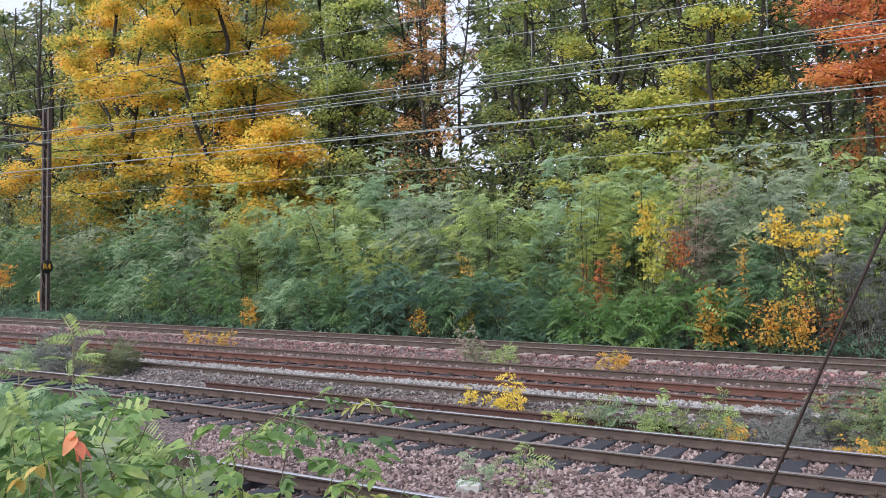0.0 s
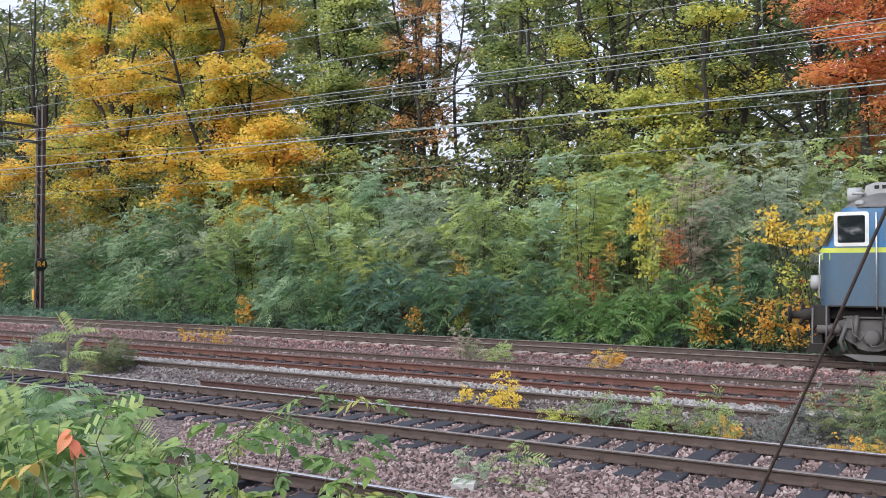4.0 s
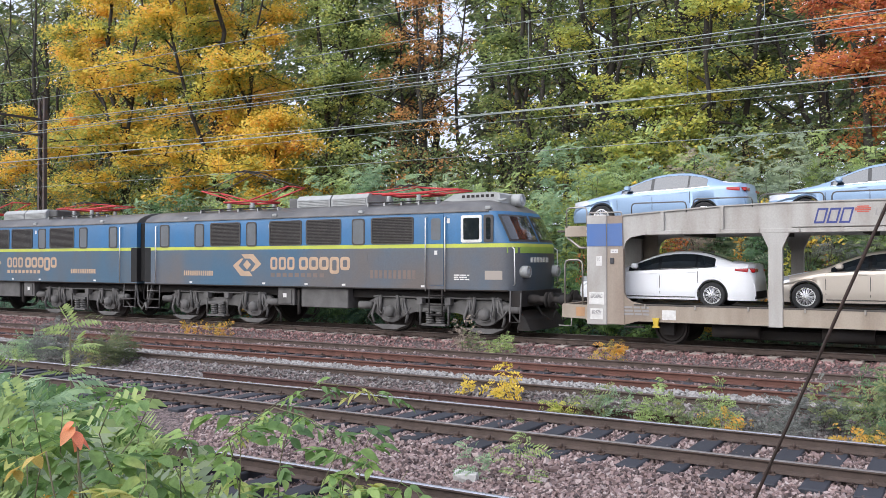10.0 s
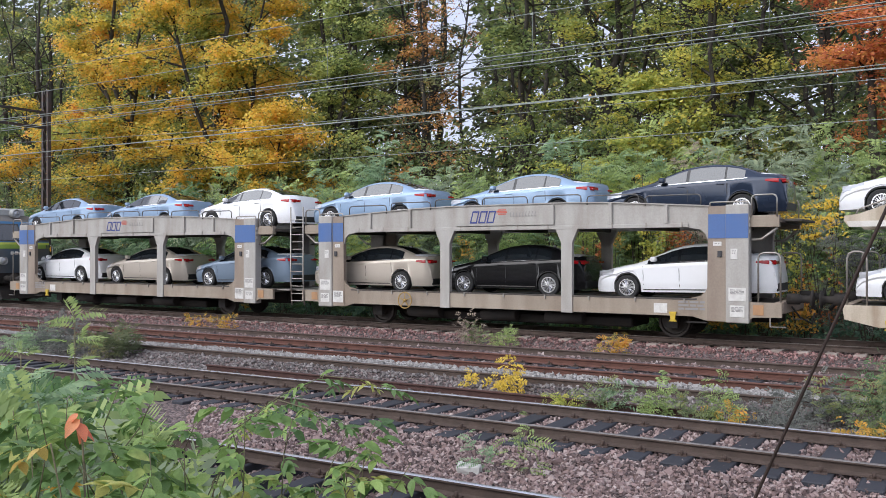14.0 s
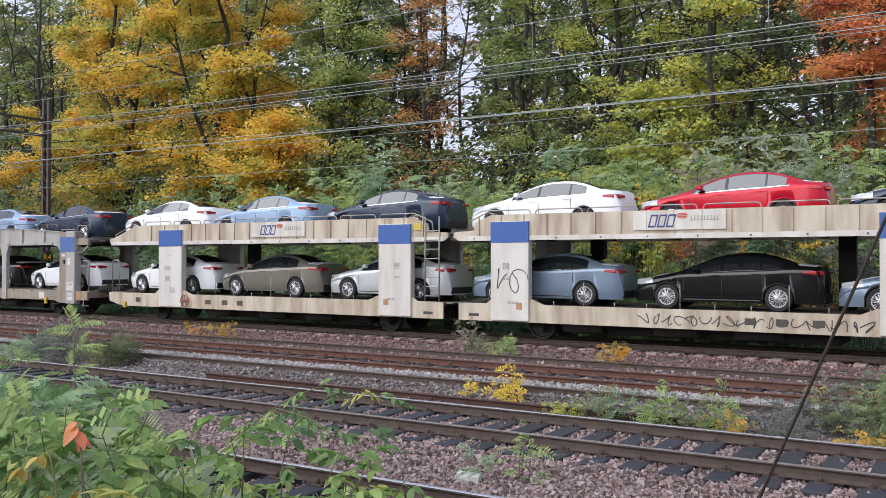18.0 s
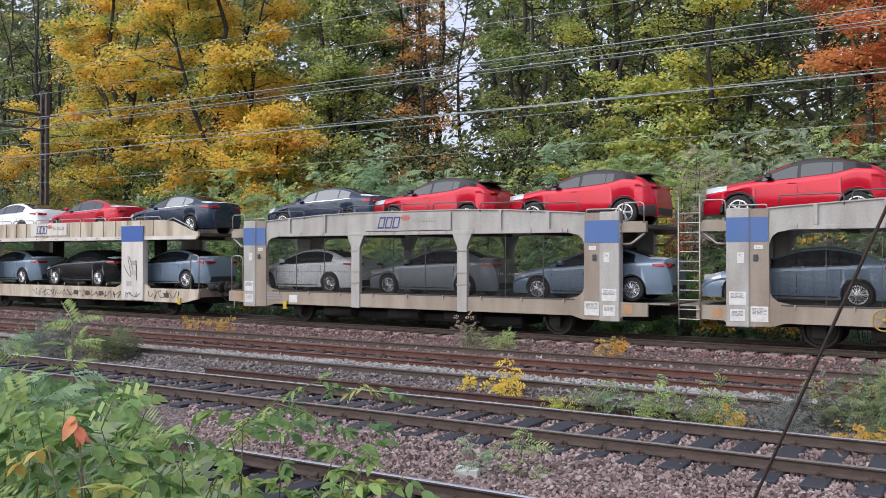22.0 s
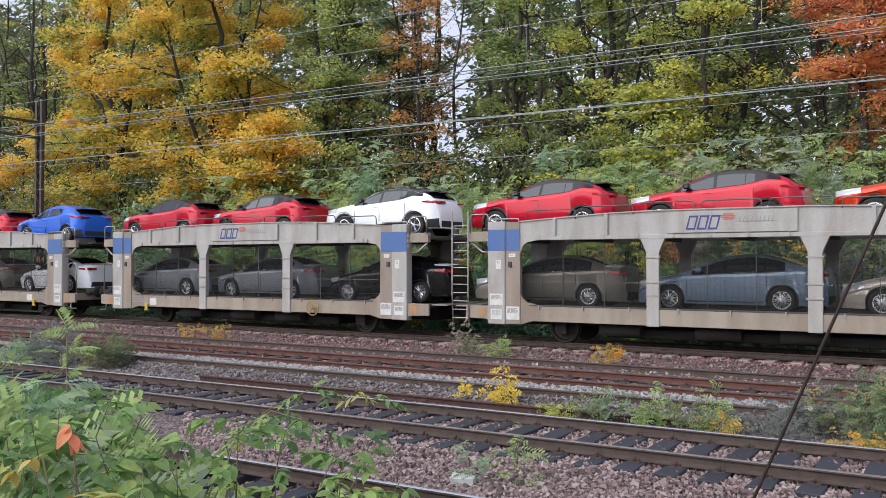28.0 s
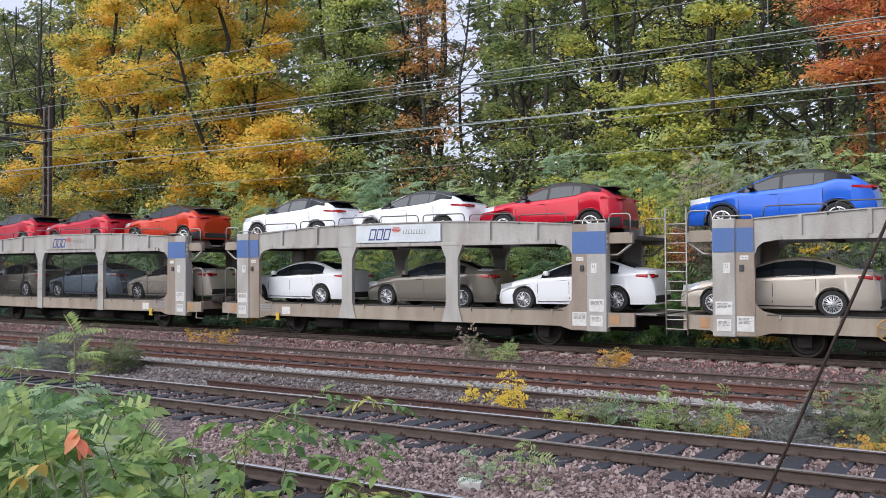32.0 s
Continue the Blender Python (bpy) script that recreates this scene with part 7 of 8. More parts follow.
M_BOGIE = surface("dusty_bogie_steel", (0.13, 0.125, 0.12), (0.06, 0.056, 0.052), 0.8, 0.1, scale=2.5, fine=20)
M_FRAME = surface("worn_aluminium_frame", (0.62, 0.62, 0.60), (0.42, 0.41, 0.39), 0.35, 0.6, scale=5)
# rubber of the gangway; also the painted shade of the corner recess
M_RUBBER_SHADE = surface("sooty_black_rubber_and_shade", (0.009, 0.009, 0.009), (0.018, 0.016, 0.015), 0.85, scale=3)
M_CABGLASS = M_GLASS

LEVELS = ((1.30, 1.47, 0.03), (1.45, 1.47, 0.0), (2.50, 1.47, 0.0), (2.61, 1.47, 0.03), (3.02, 1.47, 0.22), (3.40, 1.465, 0.42), (3.52, 1.45, 0.50), (3.62, 1.38, 0.62), (3.76, 1.15, 0.85), (3.86, 0.8, 1.1), (3.91, 0.4, 1.3))
LENGTH = 15.05


def plan_at(z):
    zs = [l[0] for l in LEVELS]
    return float(np.interp(z, zs, [l[1] for l in LEVELS])), float(np.interp(z, zs, [l[2] for l in LEVELS]))


def contour(z, F):
    """The outline of the body at a height: a blunt nose with rounded corners, a flat back."""
    w, u0 = plan_at(z)
    half = [(u0 + 0.62, w), (u0 + 0.42, w * 0.995), (u0 + 0.24, w * 0.93), (u0 + 0.11, w * 0.80), (u0 + 0.03, w * 0.55), (u0, w * 0.25)]
    pts = [(u, -y) for u, y in half] + [(u, y) for u, y in half[::-1]]
    pts += [(LENGTH, w), (LENGTH, -w)]
    return [(F(u), y, z) for u, y in pts]


def loft(parent, name, zs, F, mat, label="", cap=True):
    v, f = [], []
    k = 0
    for z in zs:
        c = contour(z, F)
        k = len(c)
        v += c
    for i in range(len(zs) - 1):
        for j in range(k):
            f.append((i * k + j, i * k + (j + 1) % k, (i + 1) * k + (j + 1) % k, (i + 1) * k + j))
    if cap:
        f.append(tuple(range(k)))
        f.append(tuple(range((len(zs) - 1) * k, len(zs) * k)))
    bm = bmesh.new()
    vs = [bm.verts.new(p) for p in v]
    for q in f:
        bm.faces.new([vs[i] for i in q])
    bmesh.ops.recalc_face_normals(bm, faces=bm.faces[:])
    return part(name, bm, mat, parent, label, smooth=True)


def nose_patch(F, f0, f1, z0, z1, off, n=8):
    """A panel that follows the rounded nose between two shares of its half width and two heights."""
    v, f = [], []
    for i in range(n + 1):
        for j in range(4):
            q, z = f0 + (f1 - f0) * i / n, z0 + (z1 - z0) * j / 3
            w, u0 = plan_at(z)
            u = u0 + float(np.interp(abs(q), [0, 0.25, 0.55, 0.80, 0.93, 0.995], [0, 0, 0.03, 0.11, 0.24, 0.42])) - off
            v.append((F(u), q * (w + off), z))
    for i in range(n):
        for j in range(3):
            f.append((i * 4 + j, i * 4 + j + 1, i * 4 + j + 5, i * 4 + j + 4))
    return v, f


def loco(cab, louvres, panels, cab_windows, door, rails, marks, grimy, raised_u, folded_u, seed):
    """One section of the locomotive. cab: the sign of its cab end. Lengths are told from the nose."""
    t = empty("electric_locomotive")
    F = (lambda u: u - LENGTH / 2) if cab < 0 else (lambda u: LENGTH / 2 - u)

    def R(a, b):
        return min(F(a), F(b)), max(F(a), F(b))
    loft(t, "lower_body", (1.30, 1.45, 2.50), F, M_LBROWN if grimy else M_LGREY, "grimy blue-grey lower body")
    loft(t, "stripe", (2.50, 2.61), F, M_STRIPE, "lime yellow stripe")
    loft(t, "upper_body", (2.61, 3.02, 3.40, 3.52), F, M_LBLUE, "faded blue upper body")
    loft(t, "roof", (3.52, 3.62, 3.76, 3.86, 3.91), F, M_LROOF, "sooty grey roof")
    plate(t, "gutter", [(F(0.9), 3.5), (F(LENGTH), 3.5), (F(LENGTH), 3.53), (F(0.9), 3.53)], -1.49, -1.44, M_LROOF)
    slab(t, "sill_edge", *R(0.3, LENGTH), -1.485, -1.42, 1.28, 1.32, M_UNDER)
    y = -1.47
    for a, b in louvres:
        x0, x1 = R(a, b)
        bm = bmesh.new()
        frame_plate(bm, rounded(x0 - 0.03, x1 + 0.03, 2.62, 3.42, 0.09), rounded(x0 + 0.02, x1 - 0.02, 2.66, 3.38, 0.06), y - 0.02, y + 0.005)
        lv = part("louvre", bm, M_LOUVRE, t, "dark ventilation louvre")
        plate(lv, "backing", rounded(x0 + 0.01, x1 - 0.01, 2.65, 3.39, 0.06), y - 0.004, y, M_UNDER)
        for i in range(15):
            z = 2.69 + i * 0.046
            bm = bmesh.new()
            prism(bm, [(x0 + 0.03, z), (x1 - 0.03, z), (x1 - 0.03, z + 0.02), (x0 + 0.03, z + 0.02)], y - 0.018, y - 0.003)
            part("slat", bm, M_LOUVRE, lv)
    for a, b in panels:
        x0, x1 = R(a, b)
        bm = bmesh.new()
        frame_plate(bm, rounded(x0 - 0.025, x1 + 0.025, 2.6, 3.41, 0.1), rounded(x0 + 0.02, x1 - 0.02, 2.645, 3.365, 0.08), y - 0.016, y + 0.004)
        w = part("side_window", bm, M_LOUVRE, t, "blind grey window")
        plate(w, "pane", rounded(x0 + 0.015, x1 - 0.015, 2.64, 3.37, 0.08), y - 0.008, y, M_PANEL)
    for s in (-1, 1):
        for a, b, framed in cab_windows:
            x0, x1 = R(a, b)
            yy = s * 1.47
            lo, hi = (yy - 0.025, yy + 0.01) if s < 0 else (yy - 0.01, yy + 0.025)
            bm = bmesh.new()
            frame_plate(bm, rounded(x0, x1, 2.64, 3.41, 0.06), rounded(x0 + 0.075, x1 - 0.075, 2.72, 3.33, 0.04), lo, hi)
            w = part("cab_window", bm, M_FRAME if framed else M_LOUVRE, t, "aluminium-framed cab window" if framed else "")
            plate(w, "pane", rounded(x0 + 0.06, x1 - 0.06, 2.7, 3.35, 0.04), lo + 0.006, hi - 0.006, M_CABGLASS)
    x0, x1 = R(*door)
    plate(t, "cab_door", [(x0, 1.42), (x1, 1.42), (x1, 3.45), (x0, 3.45)], y - 0.012, y + 0.01, M_LBLUE, "blue cab door")
    plate(t, "door_panel", [(x0 + 0.004, 1.43), (x1 - 0.004, 1.43), (x1 - 0.004, 2.5), (x0 + 0.004, 2.5)], y - 0.016, y - 0.011, M_LBROWN if grimy else M_LGREY)
    plate(t, "stripe", [(x0, 2.5), (x1, 2.5), (x1, 2.61), (x0, 2.61)], y - 0.016, y - 0.011, M_STRIPE)
    plate(t, "door_window", rounded(x0 + 0.09, x1 - 0.09, 2.72, 3.35, 0.07), y - 0.018, y - 0.01, M_PANEL)
    slab(t, "door_sign", (x0 + x1) / 2 - 0.05, (x0 + x1) / 2 + 0.05, y - 0.02, y - 0.015, 2.3, 2.42, M_LABEL, "small white sign", 0.002)
    for u in rails:
        tubes(t, "handrail", [(F(u), y - 0.06, 1.25 if u < 5 else 1.35), (F(u), y - 0.06, 3.36), (F(u), y, 3.38)], 0.018, M_FRAME)
    for i in range(3):
        slab(t, "door_step", x0 + 0.02, x1 - 0.02, y - 0.05, y + 0.12, 0.55 + i * 0.28, 0.58 + i * 0.28, M_UNDER)
    tubes(t, "step_hanger", [(x0 + 0.03, y - 0.03, 0.55), (x0 + 0.03, y - 0.03, 1.32)], 0.02, M_UNDER)
    tubes(t, "step_hanger", [(x1 - 0.03, y - 0.03, 0.55), (x1 - 0.03, y - 0.03, 1.32)], 0.02, M_UNDER)
    # nose
    d = cab
    for s in (-1, 1):
        for nm, mt, f0, f1, z0, z1, off in (("windscreen_frame", M_LOUVRE, 0.03, 0.93, 2.66, 3.42, 0.012), ("windscreen", M_CABGLASS, 0.07, 0.89, 2.72, 3.37, 0.02)):
            hang(nm, mesh_from(nm, *nose_patch(F, s * f0, s * f1, z0, z1, off), mt, True), t)
        bm = bmesh.new()
        lathe(bm, [(0.001, 0), (0.17, 0), (0.17, d * 0.24), (0.145, d * 0.25), (0.13, d * 0.2), (0.001, d * 0.19)], 22, "X", (F(0.12), s * 0.98, 1.82))
        lamp = part("headlamp", bm, M_VENT, t, "round headlamp in a grey housing")
        bm = bmesh.new()
        lathe(bm, [(0.001, d * 0.2), (0.132, d * 0.2), (0.12, d * 0.235), (0.001, d * 0.25)], 20, "X", (F(0.12), s * 0.98, 1.82))
        part("lamp_glass", bm, M_LAMP, lamp)
        tubes(t, "corner_rail", [(F(0.16), s * 1.38, 1.45), (F(0.10), s * 1.42, 1.5), (F(0.12), s * 1.42, 2.45), (F(0.2), s * 1.38, 2.5)], 0.018, M_FRAME)
        tubes(t, "corner_step", [(F(0.25), s * 1.4, 1.3), (F(0.25), s * 1.45, 0.45), (F(-0.05), s * 1.45, 0.45), (F(-0.05), s * 1.35, 1.25)], 0.022, M_BOGIE)
    bm = bmesh.new()
    lathe(bm, [(0.001, 0), (0.19, 0), (0.19, d * 0.3), (0.15, d * 0.31), (0.14, d * 0.26), (0.001, d * 0.24)], 22, "X", (F(0.86), 0, 3.88))
    top = part("top_lamp", bm, M_VENT, t, "round headlamp on the roof edge")
    bm = bmesh.new()
    lathe(bm, [(0.001, d * 0.25), (0.142, d * 0.25), (0.13, d * 0.29), (0.001, d * 0.30)], 20, "X", (F(0.86), 0, 3.88))
    part("lamp_glass", bm, M_LAMP, top)
    hang("nose_band", mesh_from("nose_band", *nose_patch(F, -0.97, 0.97, 2.34, 2.52, 0.008, 14), M_LGREEN, True), t, "lime band across the nose")
    for i in range(6):
        slab(t, "number_bar", *R(-0.016, 0.03), -0.62 + i * 0.2, -0.5 + i * 0.2, 2.08, 2.22, M_LABEL, bevel=0.002)
    slab(t, "buffer_beam", *R(-0.06, 0.3), -1.3, 1.3, 0.86, 1.3, M_UNDER)
    buffers(t, F(-0.06), d, M_UNDER)
    plate(t, "plough", [(F(0.1), 0.75), (F(-0.1), 0.5), (F(-0.25), 0.2), (F(0.15), 0.2)], -1.15, 1.15, M_UNDER)
    # inner end gangway
    slab(t, "gangway", *R(LENGTH - 0.02, LENGTH + 0.2), -1.3, 1.3, 1.4, 3.5, M_RUBBER_SHADE, "dark rubber gangway")
    tubes(t, "cable_loop", [(F(LENGTH - 0.1), -1.1, 1.3), (F(LENGTH), -1.15, 0.75), (F(LENGTH + 0.15), -1.1, 0.62), (F(LENGTH + 0.2), -1.0, 1.1)], 0.03, M_UNDER)
    tubes(t, "cable_loop", [(F(LENGTH - 0.3), -1.2, 1.3), (F(LENGTH - 0.15), -1.25, 0.7), (F(LENGTH + 0.1), -1.2, 0.5), (F(LENGTH + 0.2), -1.1, 1.0)], 0.025, M_UNDER)
    # flat black slab stands for the shade inside the corner notch
    slab(t, "corner_recess_shade", *R(LENGTH - 0.32, LENGTH + 0.004), -1.478, -1.2, 1.36, 2.6, M_RUBBER_SHADE, "dark recess at the inner corner", 0.004)
    for u in (LENGTH - 0.75, LENGTH - 0.12):
        tubes(t, "step_post", [(F(u), -1.42, 1.3), (F(u), -1.45, 0.42)], 0.02, M_BOGIE)
    for z in (0.45, 0.75, 1.05):
        tubes(t, "end_rung", [(F(LENGTH - 0.75), -1.45, z), (F(LENGTH - 0.12), -1.45, z)], 0.016, M_BOGIE)
    tubes(t, "coupling_barrel", [(F(LENGTH - 0.3), -0.7, 1.1), (F(LENGTH + 0.2), -0.7, 1.1)], 0.15, M_BOGIE, n=14)
    tubes(t, "cable_loop", [(F(LENGTH - 0.2), -1.3, 1.25), (F(LENGTH - 0.05), -1.34, 0.55), (F(LENGTH + 0.1), -1.3, 0.35), (F(LENGTH + 0.2), -1.25, 0.6)], 0.035, M_BOGIE)
    # underfloor boxes
    for a, b, z in ((5.88, 7.76, 0.66), (8.05, 8.75, 0.7)):
        slab(t, "equipment_box", *R(a, b), -1.36, 1.36, z, 1.28, M_BOGIE, "dusty grey equipment box", 0.02)
    slab(t, "box_cover", *R(8.15, 8.65), -1.39, -1.36, 0.76, 1.2, M_BOGIE)
    slab(t, "small_notice", *R(8.35, 8.5), -1.4, -1.392, 0.95, 1.08, M_LABEL, bevel=0.002)
    slab(t, "underframe", *R(0.2, LENGTH), -1.1, 1.1, 1.0, 1.29, M_UNDER)
    tubes(t, "air_pipe", [(F(7.9), -1.3, 1.2), (F(7.9), -1.3, 0.5), (F(7.95), -1.25, 0.45)], 0.05, M_UNDER)
    # bogies
    for c in (2.78, 11.56):
        bogie(t, F, c, seed)
    # roof gear
    for a, b in ((5.62, 7.06), (7.12, 8.5)):
        x0, x1 = R(a, b)
        bm = bmesh.new()
        prism(bm, [(-0.72, 3.82), (0.72, 3.82), (0.72, 4.12), (0.6, 4.25), (-0.6, 4.25), (-0.72, 4.12)], x0, x1)
        for v in bm.verts:
            v.co = Vector((v.co.y, v.co.x, v.co.z))
        bmesh.ops.recalc_face_normals(bm, faces=bm.faces[:])
        vent = part("roof_vent", bm, M_VENT, t, "pale grey roof vent box")
        for i in range(5):
            slab(vent, "vent_slat", x0 + 0.06, x1 - 0.06, -0.74, -0.70, 3.88 + i * 0.05, 3.905 + i * 0.05, M_VENT, bevel=0.002)
    slab(t, "roof_box", *R(8.5, 9.0), -0.55, 0.55, 3.85, 4.2, M_LROOF, bevel=0.03)
    house = plate(t, "cab_roof_box", [(F(u), z) for u, z in ((0.95, 3.8), (1.0, 4.05), (1.2, 4.12), (2.5, 4.10), (2.9, 3.9))], -0.62, 0.62, M_VENT, "pale vented roof housing")
    for i in range(7):
        slab(house, "vent_slot", *R(1.18 + i * 0.16, 1.28 + i * 0.16), -0.628, -0.615, 3.97, 4.05, M_UNDER, bevel=0.0)
    tubes(t, "horn", [(F(1.0), -0.7, 3.86), (F(0.72), -0.7, 3.88)], 0.035, M_VENT, n=10)
    for a, b in ((2.9, 5.4), (9.1, 12.7)):
        slab(t, "roof_walkway", *R(a, b), -1.0, -0.86, 3.9, 3.93, M_UNDER)
        for i in range(5):
            u = a + (b - a) * i / 4
            slab(t, "walkway_bracket", *R(u - 0.03, u + 0.03), -1.0, -0.8, 3.72, 3.9, M_VENT)
    for u in (0.95, 5.35, 8.85, 13.0):
        slab(t, "roof_step", *R(u - 0.09, u + 0.09), -1.44, -1.3, 3.56, 3.66, M_VENT, "small pale step", 0.02)
    pantograph(t, F(raised_u), True)
    pantograph(t, F(folded_u), False)
    # marks on the near side
    marks(t)
    for i, u in enumerate((5.9, 7.4, 9.2, 3.0, 12.6)):
        slab(t, "small_notice", *R(u, u + 0.13), y - 0.004, y - 0.001, 1.36, 1.42, M_LABEL, bevel=0.001)
    for i, u in enumerate((2.15, 8.95)):
        slab(t, "small_notice", *R(u, u + 0.1), y - 0.004, y - 0.001, 3.2, 3.34, M_LABEL, bevel=0.001)
    return t


def bogie(t, F, c, seed):
    x = F(c)
    for w in (-1.62, 1.62):
        wheelset(t, x + w, 0.60)
    for s in (-1, 1):
        o = s * 1.06
        prof = [(-2.4, 0.92), (-2.2, 1.0), (-0.8, 1.0), (-0.5, 0.88), (0.5, 0.88), (0.8, 1.0), (2.2, 1.0), (2.4, 0.92), (2.32, 0.66), (2.1, 0.5), (1.85, 0.36), (1.38, 0.36), (1.1, 0.5), (0.75, 0.62), (-0.75, 0.62), (-1.1, 0.5), (-1.38, 0.36), (-1.85, 0.36), (-2.1, 0.5), (-2.32, 0.66)]
        b = plate(t, "bogie_frame", [(x + p, z) for p, z in prof], min(o, o + s * 0.12), max(o, o + s * 0.12), M_BOGIE, "dusty bogie side frame")
        for w in (-1.62, 1.62):
            bm = bmesh.new()
            lathe(bm, [(0.001, s * 1.36), (0.13, s * 1.35), (0.17, s * 1.30), (0.19, s * 1.2), (0.19, s * 1.05)], 18, "Y", (x + w, 0, 0.6))
            part("axle_box", bm, M_BOGIE, b)
            plate(b, "horn_guide", [(x + w - 0.42, 0.74), (x + w + 0.42, 0.74), (x + w + 0.3, 0.36), (x + w + 0.12, 0.3), (x + w - 0.12, 0.3), (x + w - 0.3, 0.36)], s * 1.2 if s < 0 else 1.1, -1.1 if s < 0 else 1.2, M_BOGIE)
            plate(b, "guard_plate", [(x + w - 0.62, 0.22), (x + w + 0.62, 0.22), (x + w + 0.25, 0.08), (x + w - 0.25, 0.08)], s * 1.27 if s < 0 else 1.2, -1.2 if s < 0 else 1.27, M_BOGIE)
            for k in (-0.5, 0.5):
                tubes(b, "brake_rod", [(x + w + k, s * 1.22, 0.95), (x + w + k * 1.3, s * 1.24, 0.5), (x + w + k * 1.15, s * 1.22, 0.28)], 0.045, M_BOGIE)
                tubes(b, "damper", [(x + w + k * 0.7, s * 1.26, 0.5), (x + w + k * 0.6, s * 1.26, 1.1)], 0.05, M_BOGIE)
            tubes(b, "hose", [(x + w - 0.2, s * 1.3, 0.75), (x + w, s * 1.34, 0.42), (x + w + 0.25, s * 1.34, 0.45), (x + w + 0.3, s * 1.3, 0.95)], 0.018, M_BOGIE)
        for k in (-0.17, 0.17):
            bm = bmesh.new()
            for i in range(5):
                lathe(bm, [(0.10, 0.30 + i * 0.07), (0.14, 0.32 + i * 0.07), (0.14, 0.35 + i * 0.07), (0.10, 0.37 + i * 0.07)], 14, "Z", (x + k, s * 1.24, 0))
            part("coil_spring", bm, M_BOGIE, b)
        slab(b, "spring_seat", x - 0.4, x + 0.4, s * 1.38, s * 1.1, 0.24, 0.3, M_BOGIE)
        slab(b, "spring_top", x - 0.36, x + 0.36, s * 1.36, s * 1.12, 0.66, 0.74, M_BOGIE)
        for k in (-0.48, 0.48):
            tubes(b, "swing_link", [(x + k, s * 1.3, 0.95), (x + k, s * 1.3, 0.25)], 0.03, M_BOGIE)
            slab(b, "link_bracket", x + k - 0.1, x + k + 0.1, s * 1.36, s * 1.15, 0.86, 1.05, M_BOGIE)
        for k in (-2.5, 2.5):
            bm = bmesh.new()
            lathe(bm, [(0.001, x + k - 0.25), (0.12, x + k - 0.25), (0.12, x + k + 0.2), (0.07, x + k + 0.25), (0.001, x + k + 0.25)], 14, "X", (0, s * 1.2, 0.78))
            part("brake_cylinder", bm, M_BOGIE, b)
        for k in (-2.05, -1.15, 1.15, 2.05):
            tubes(b, "air_hose", [(x + k, s * 1.22, 1.1), (x + k + 0.05, s * 1.32, 0.7), (x + k + 0.2, s * 1.34, 0.55), (x + k + 0.33, s * 1.3, 0.75)], 0.02, M_BOGIE)
            slab(b, "frame_bracket", x + k - 0.09, x + k + 0.09, s * 1.26, s * 1.17, 0.8, 1.08, M_BOGIE)
        tubes(b, "pipe_run", [(x - 2.2, s * 1.25, 1.05), (x + 2.2, s * 1.25, 1.05)], 0.025, M_BOGIE)
        tubes(b, "sand_pipe", [(x - 2.2, s * 1.1, 0.9), (x - 2.6, s * 1.0, 0.4), (x - 2.45, s * 0.8, 0.12)], 0.03, M_BOGIE)
        tubes(b, "sand_pipe", [(x + 2.2, s * 1.1, 0.9), (x + 2.6, s * 1.0, 0.4), (x + 2.45, s * 0.8, 0.12)], 0.03, M_BOGIE)


def pantograph(t, x, up):
    """A diamond current collector, raised to the wire or folded flat on its base."""
    for dx in (-0.55, 0.55):
        for s in (-1, 1):
            bm = bmesh.new()
            lathe(bm, [(0.09, 3.86), (0.1, 3.9), (0.06, 3.93), (0.1, 3.97), (0.06, 4.0), (0.1, 4.04), (0.06, 4.08), (0.09, 4.13)], 10, "Z", (x + dx, s * 0.55, 0))
            part("insulator", bm, M_VENT, t, "white roof insulator")
    base = tubes(t, "pantograph", [(x - 0.8, -0.55, 4.18), (x + 0.8, -0.55, 4.18), (x + 0.8, 0.55, 4.18), (x - 0.8, 0.55, 4.18), (x - 0.8, -0.55, 4.18)], 0.035, M_PANTO, "red diamond pantograph, raised" if up else "red diamond pantograph, folded")
    knee, zk, zh = (2.05, 4.64, 5.22) if up else (1.85, 4.26, 4.42)
    for s in (-1, 1):
        for e in (-1, 1):
            tubes(base, "lower_arm", [(x + e * 0.25, s * 0.5, 4.2), (x + e * knee, s * 0.42, zk)], 0.027, M_PANTO)
            tubes(base, "upper_arm", [(x + e * knee, s * 0.42, zk), (x + e * 0.06, s * 0.22, zh)], 0.016, M_LOUVRE if up else M_PANTO)
    for e in (-1, 1):
        tubes(base, "cross_tube", [(x + e * knee, -0.45, zk), (x + e * knee, 0.45, zk)], 0.025, M_PANTO)
        tubes(base, "contact_strip", [(x + e * 0.15, -0.85, zh - 0.06), (x + e * 0.15, -0.55, zh + 0.04), (x + e * 0.15, 0.55, zh + 0.04), (x + e * 0.15, 0.85, zh - 0.06)], 0.022, M_LOUVRE)
    tubes(base, "diagonal", [(x - 0.25, -0.5, 4.2), (x - knee, 0.42, zk)], 0.015, M_PANTO)
    tubes(base, "diagonal", [(x + 0.25, 0.5, 4.2), (x + knee, -0.42, zk)], 0.015, M_PANTO)


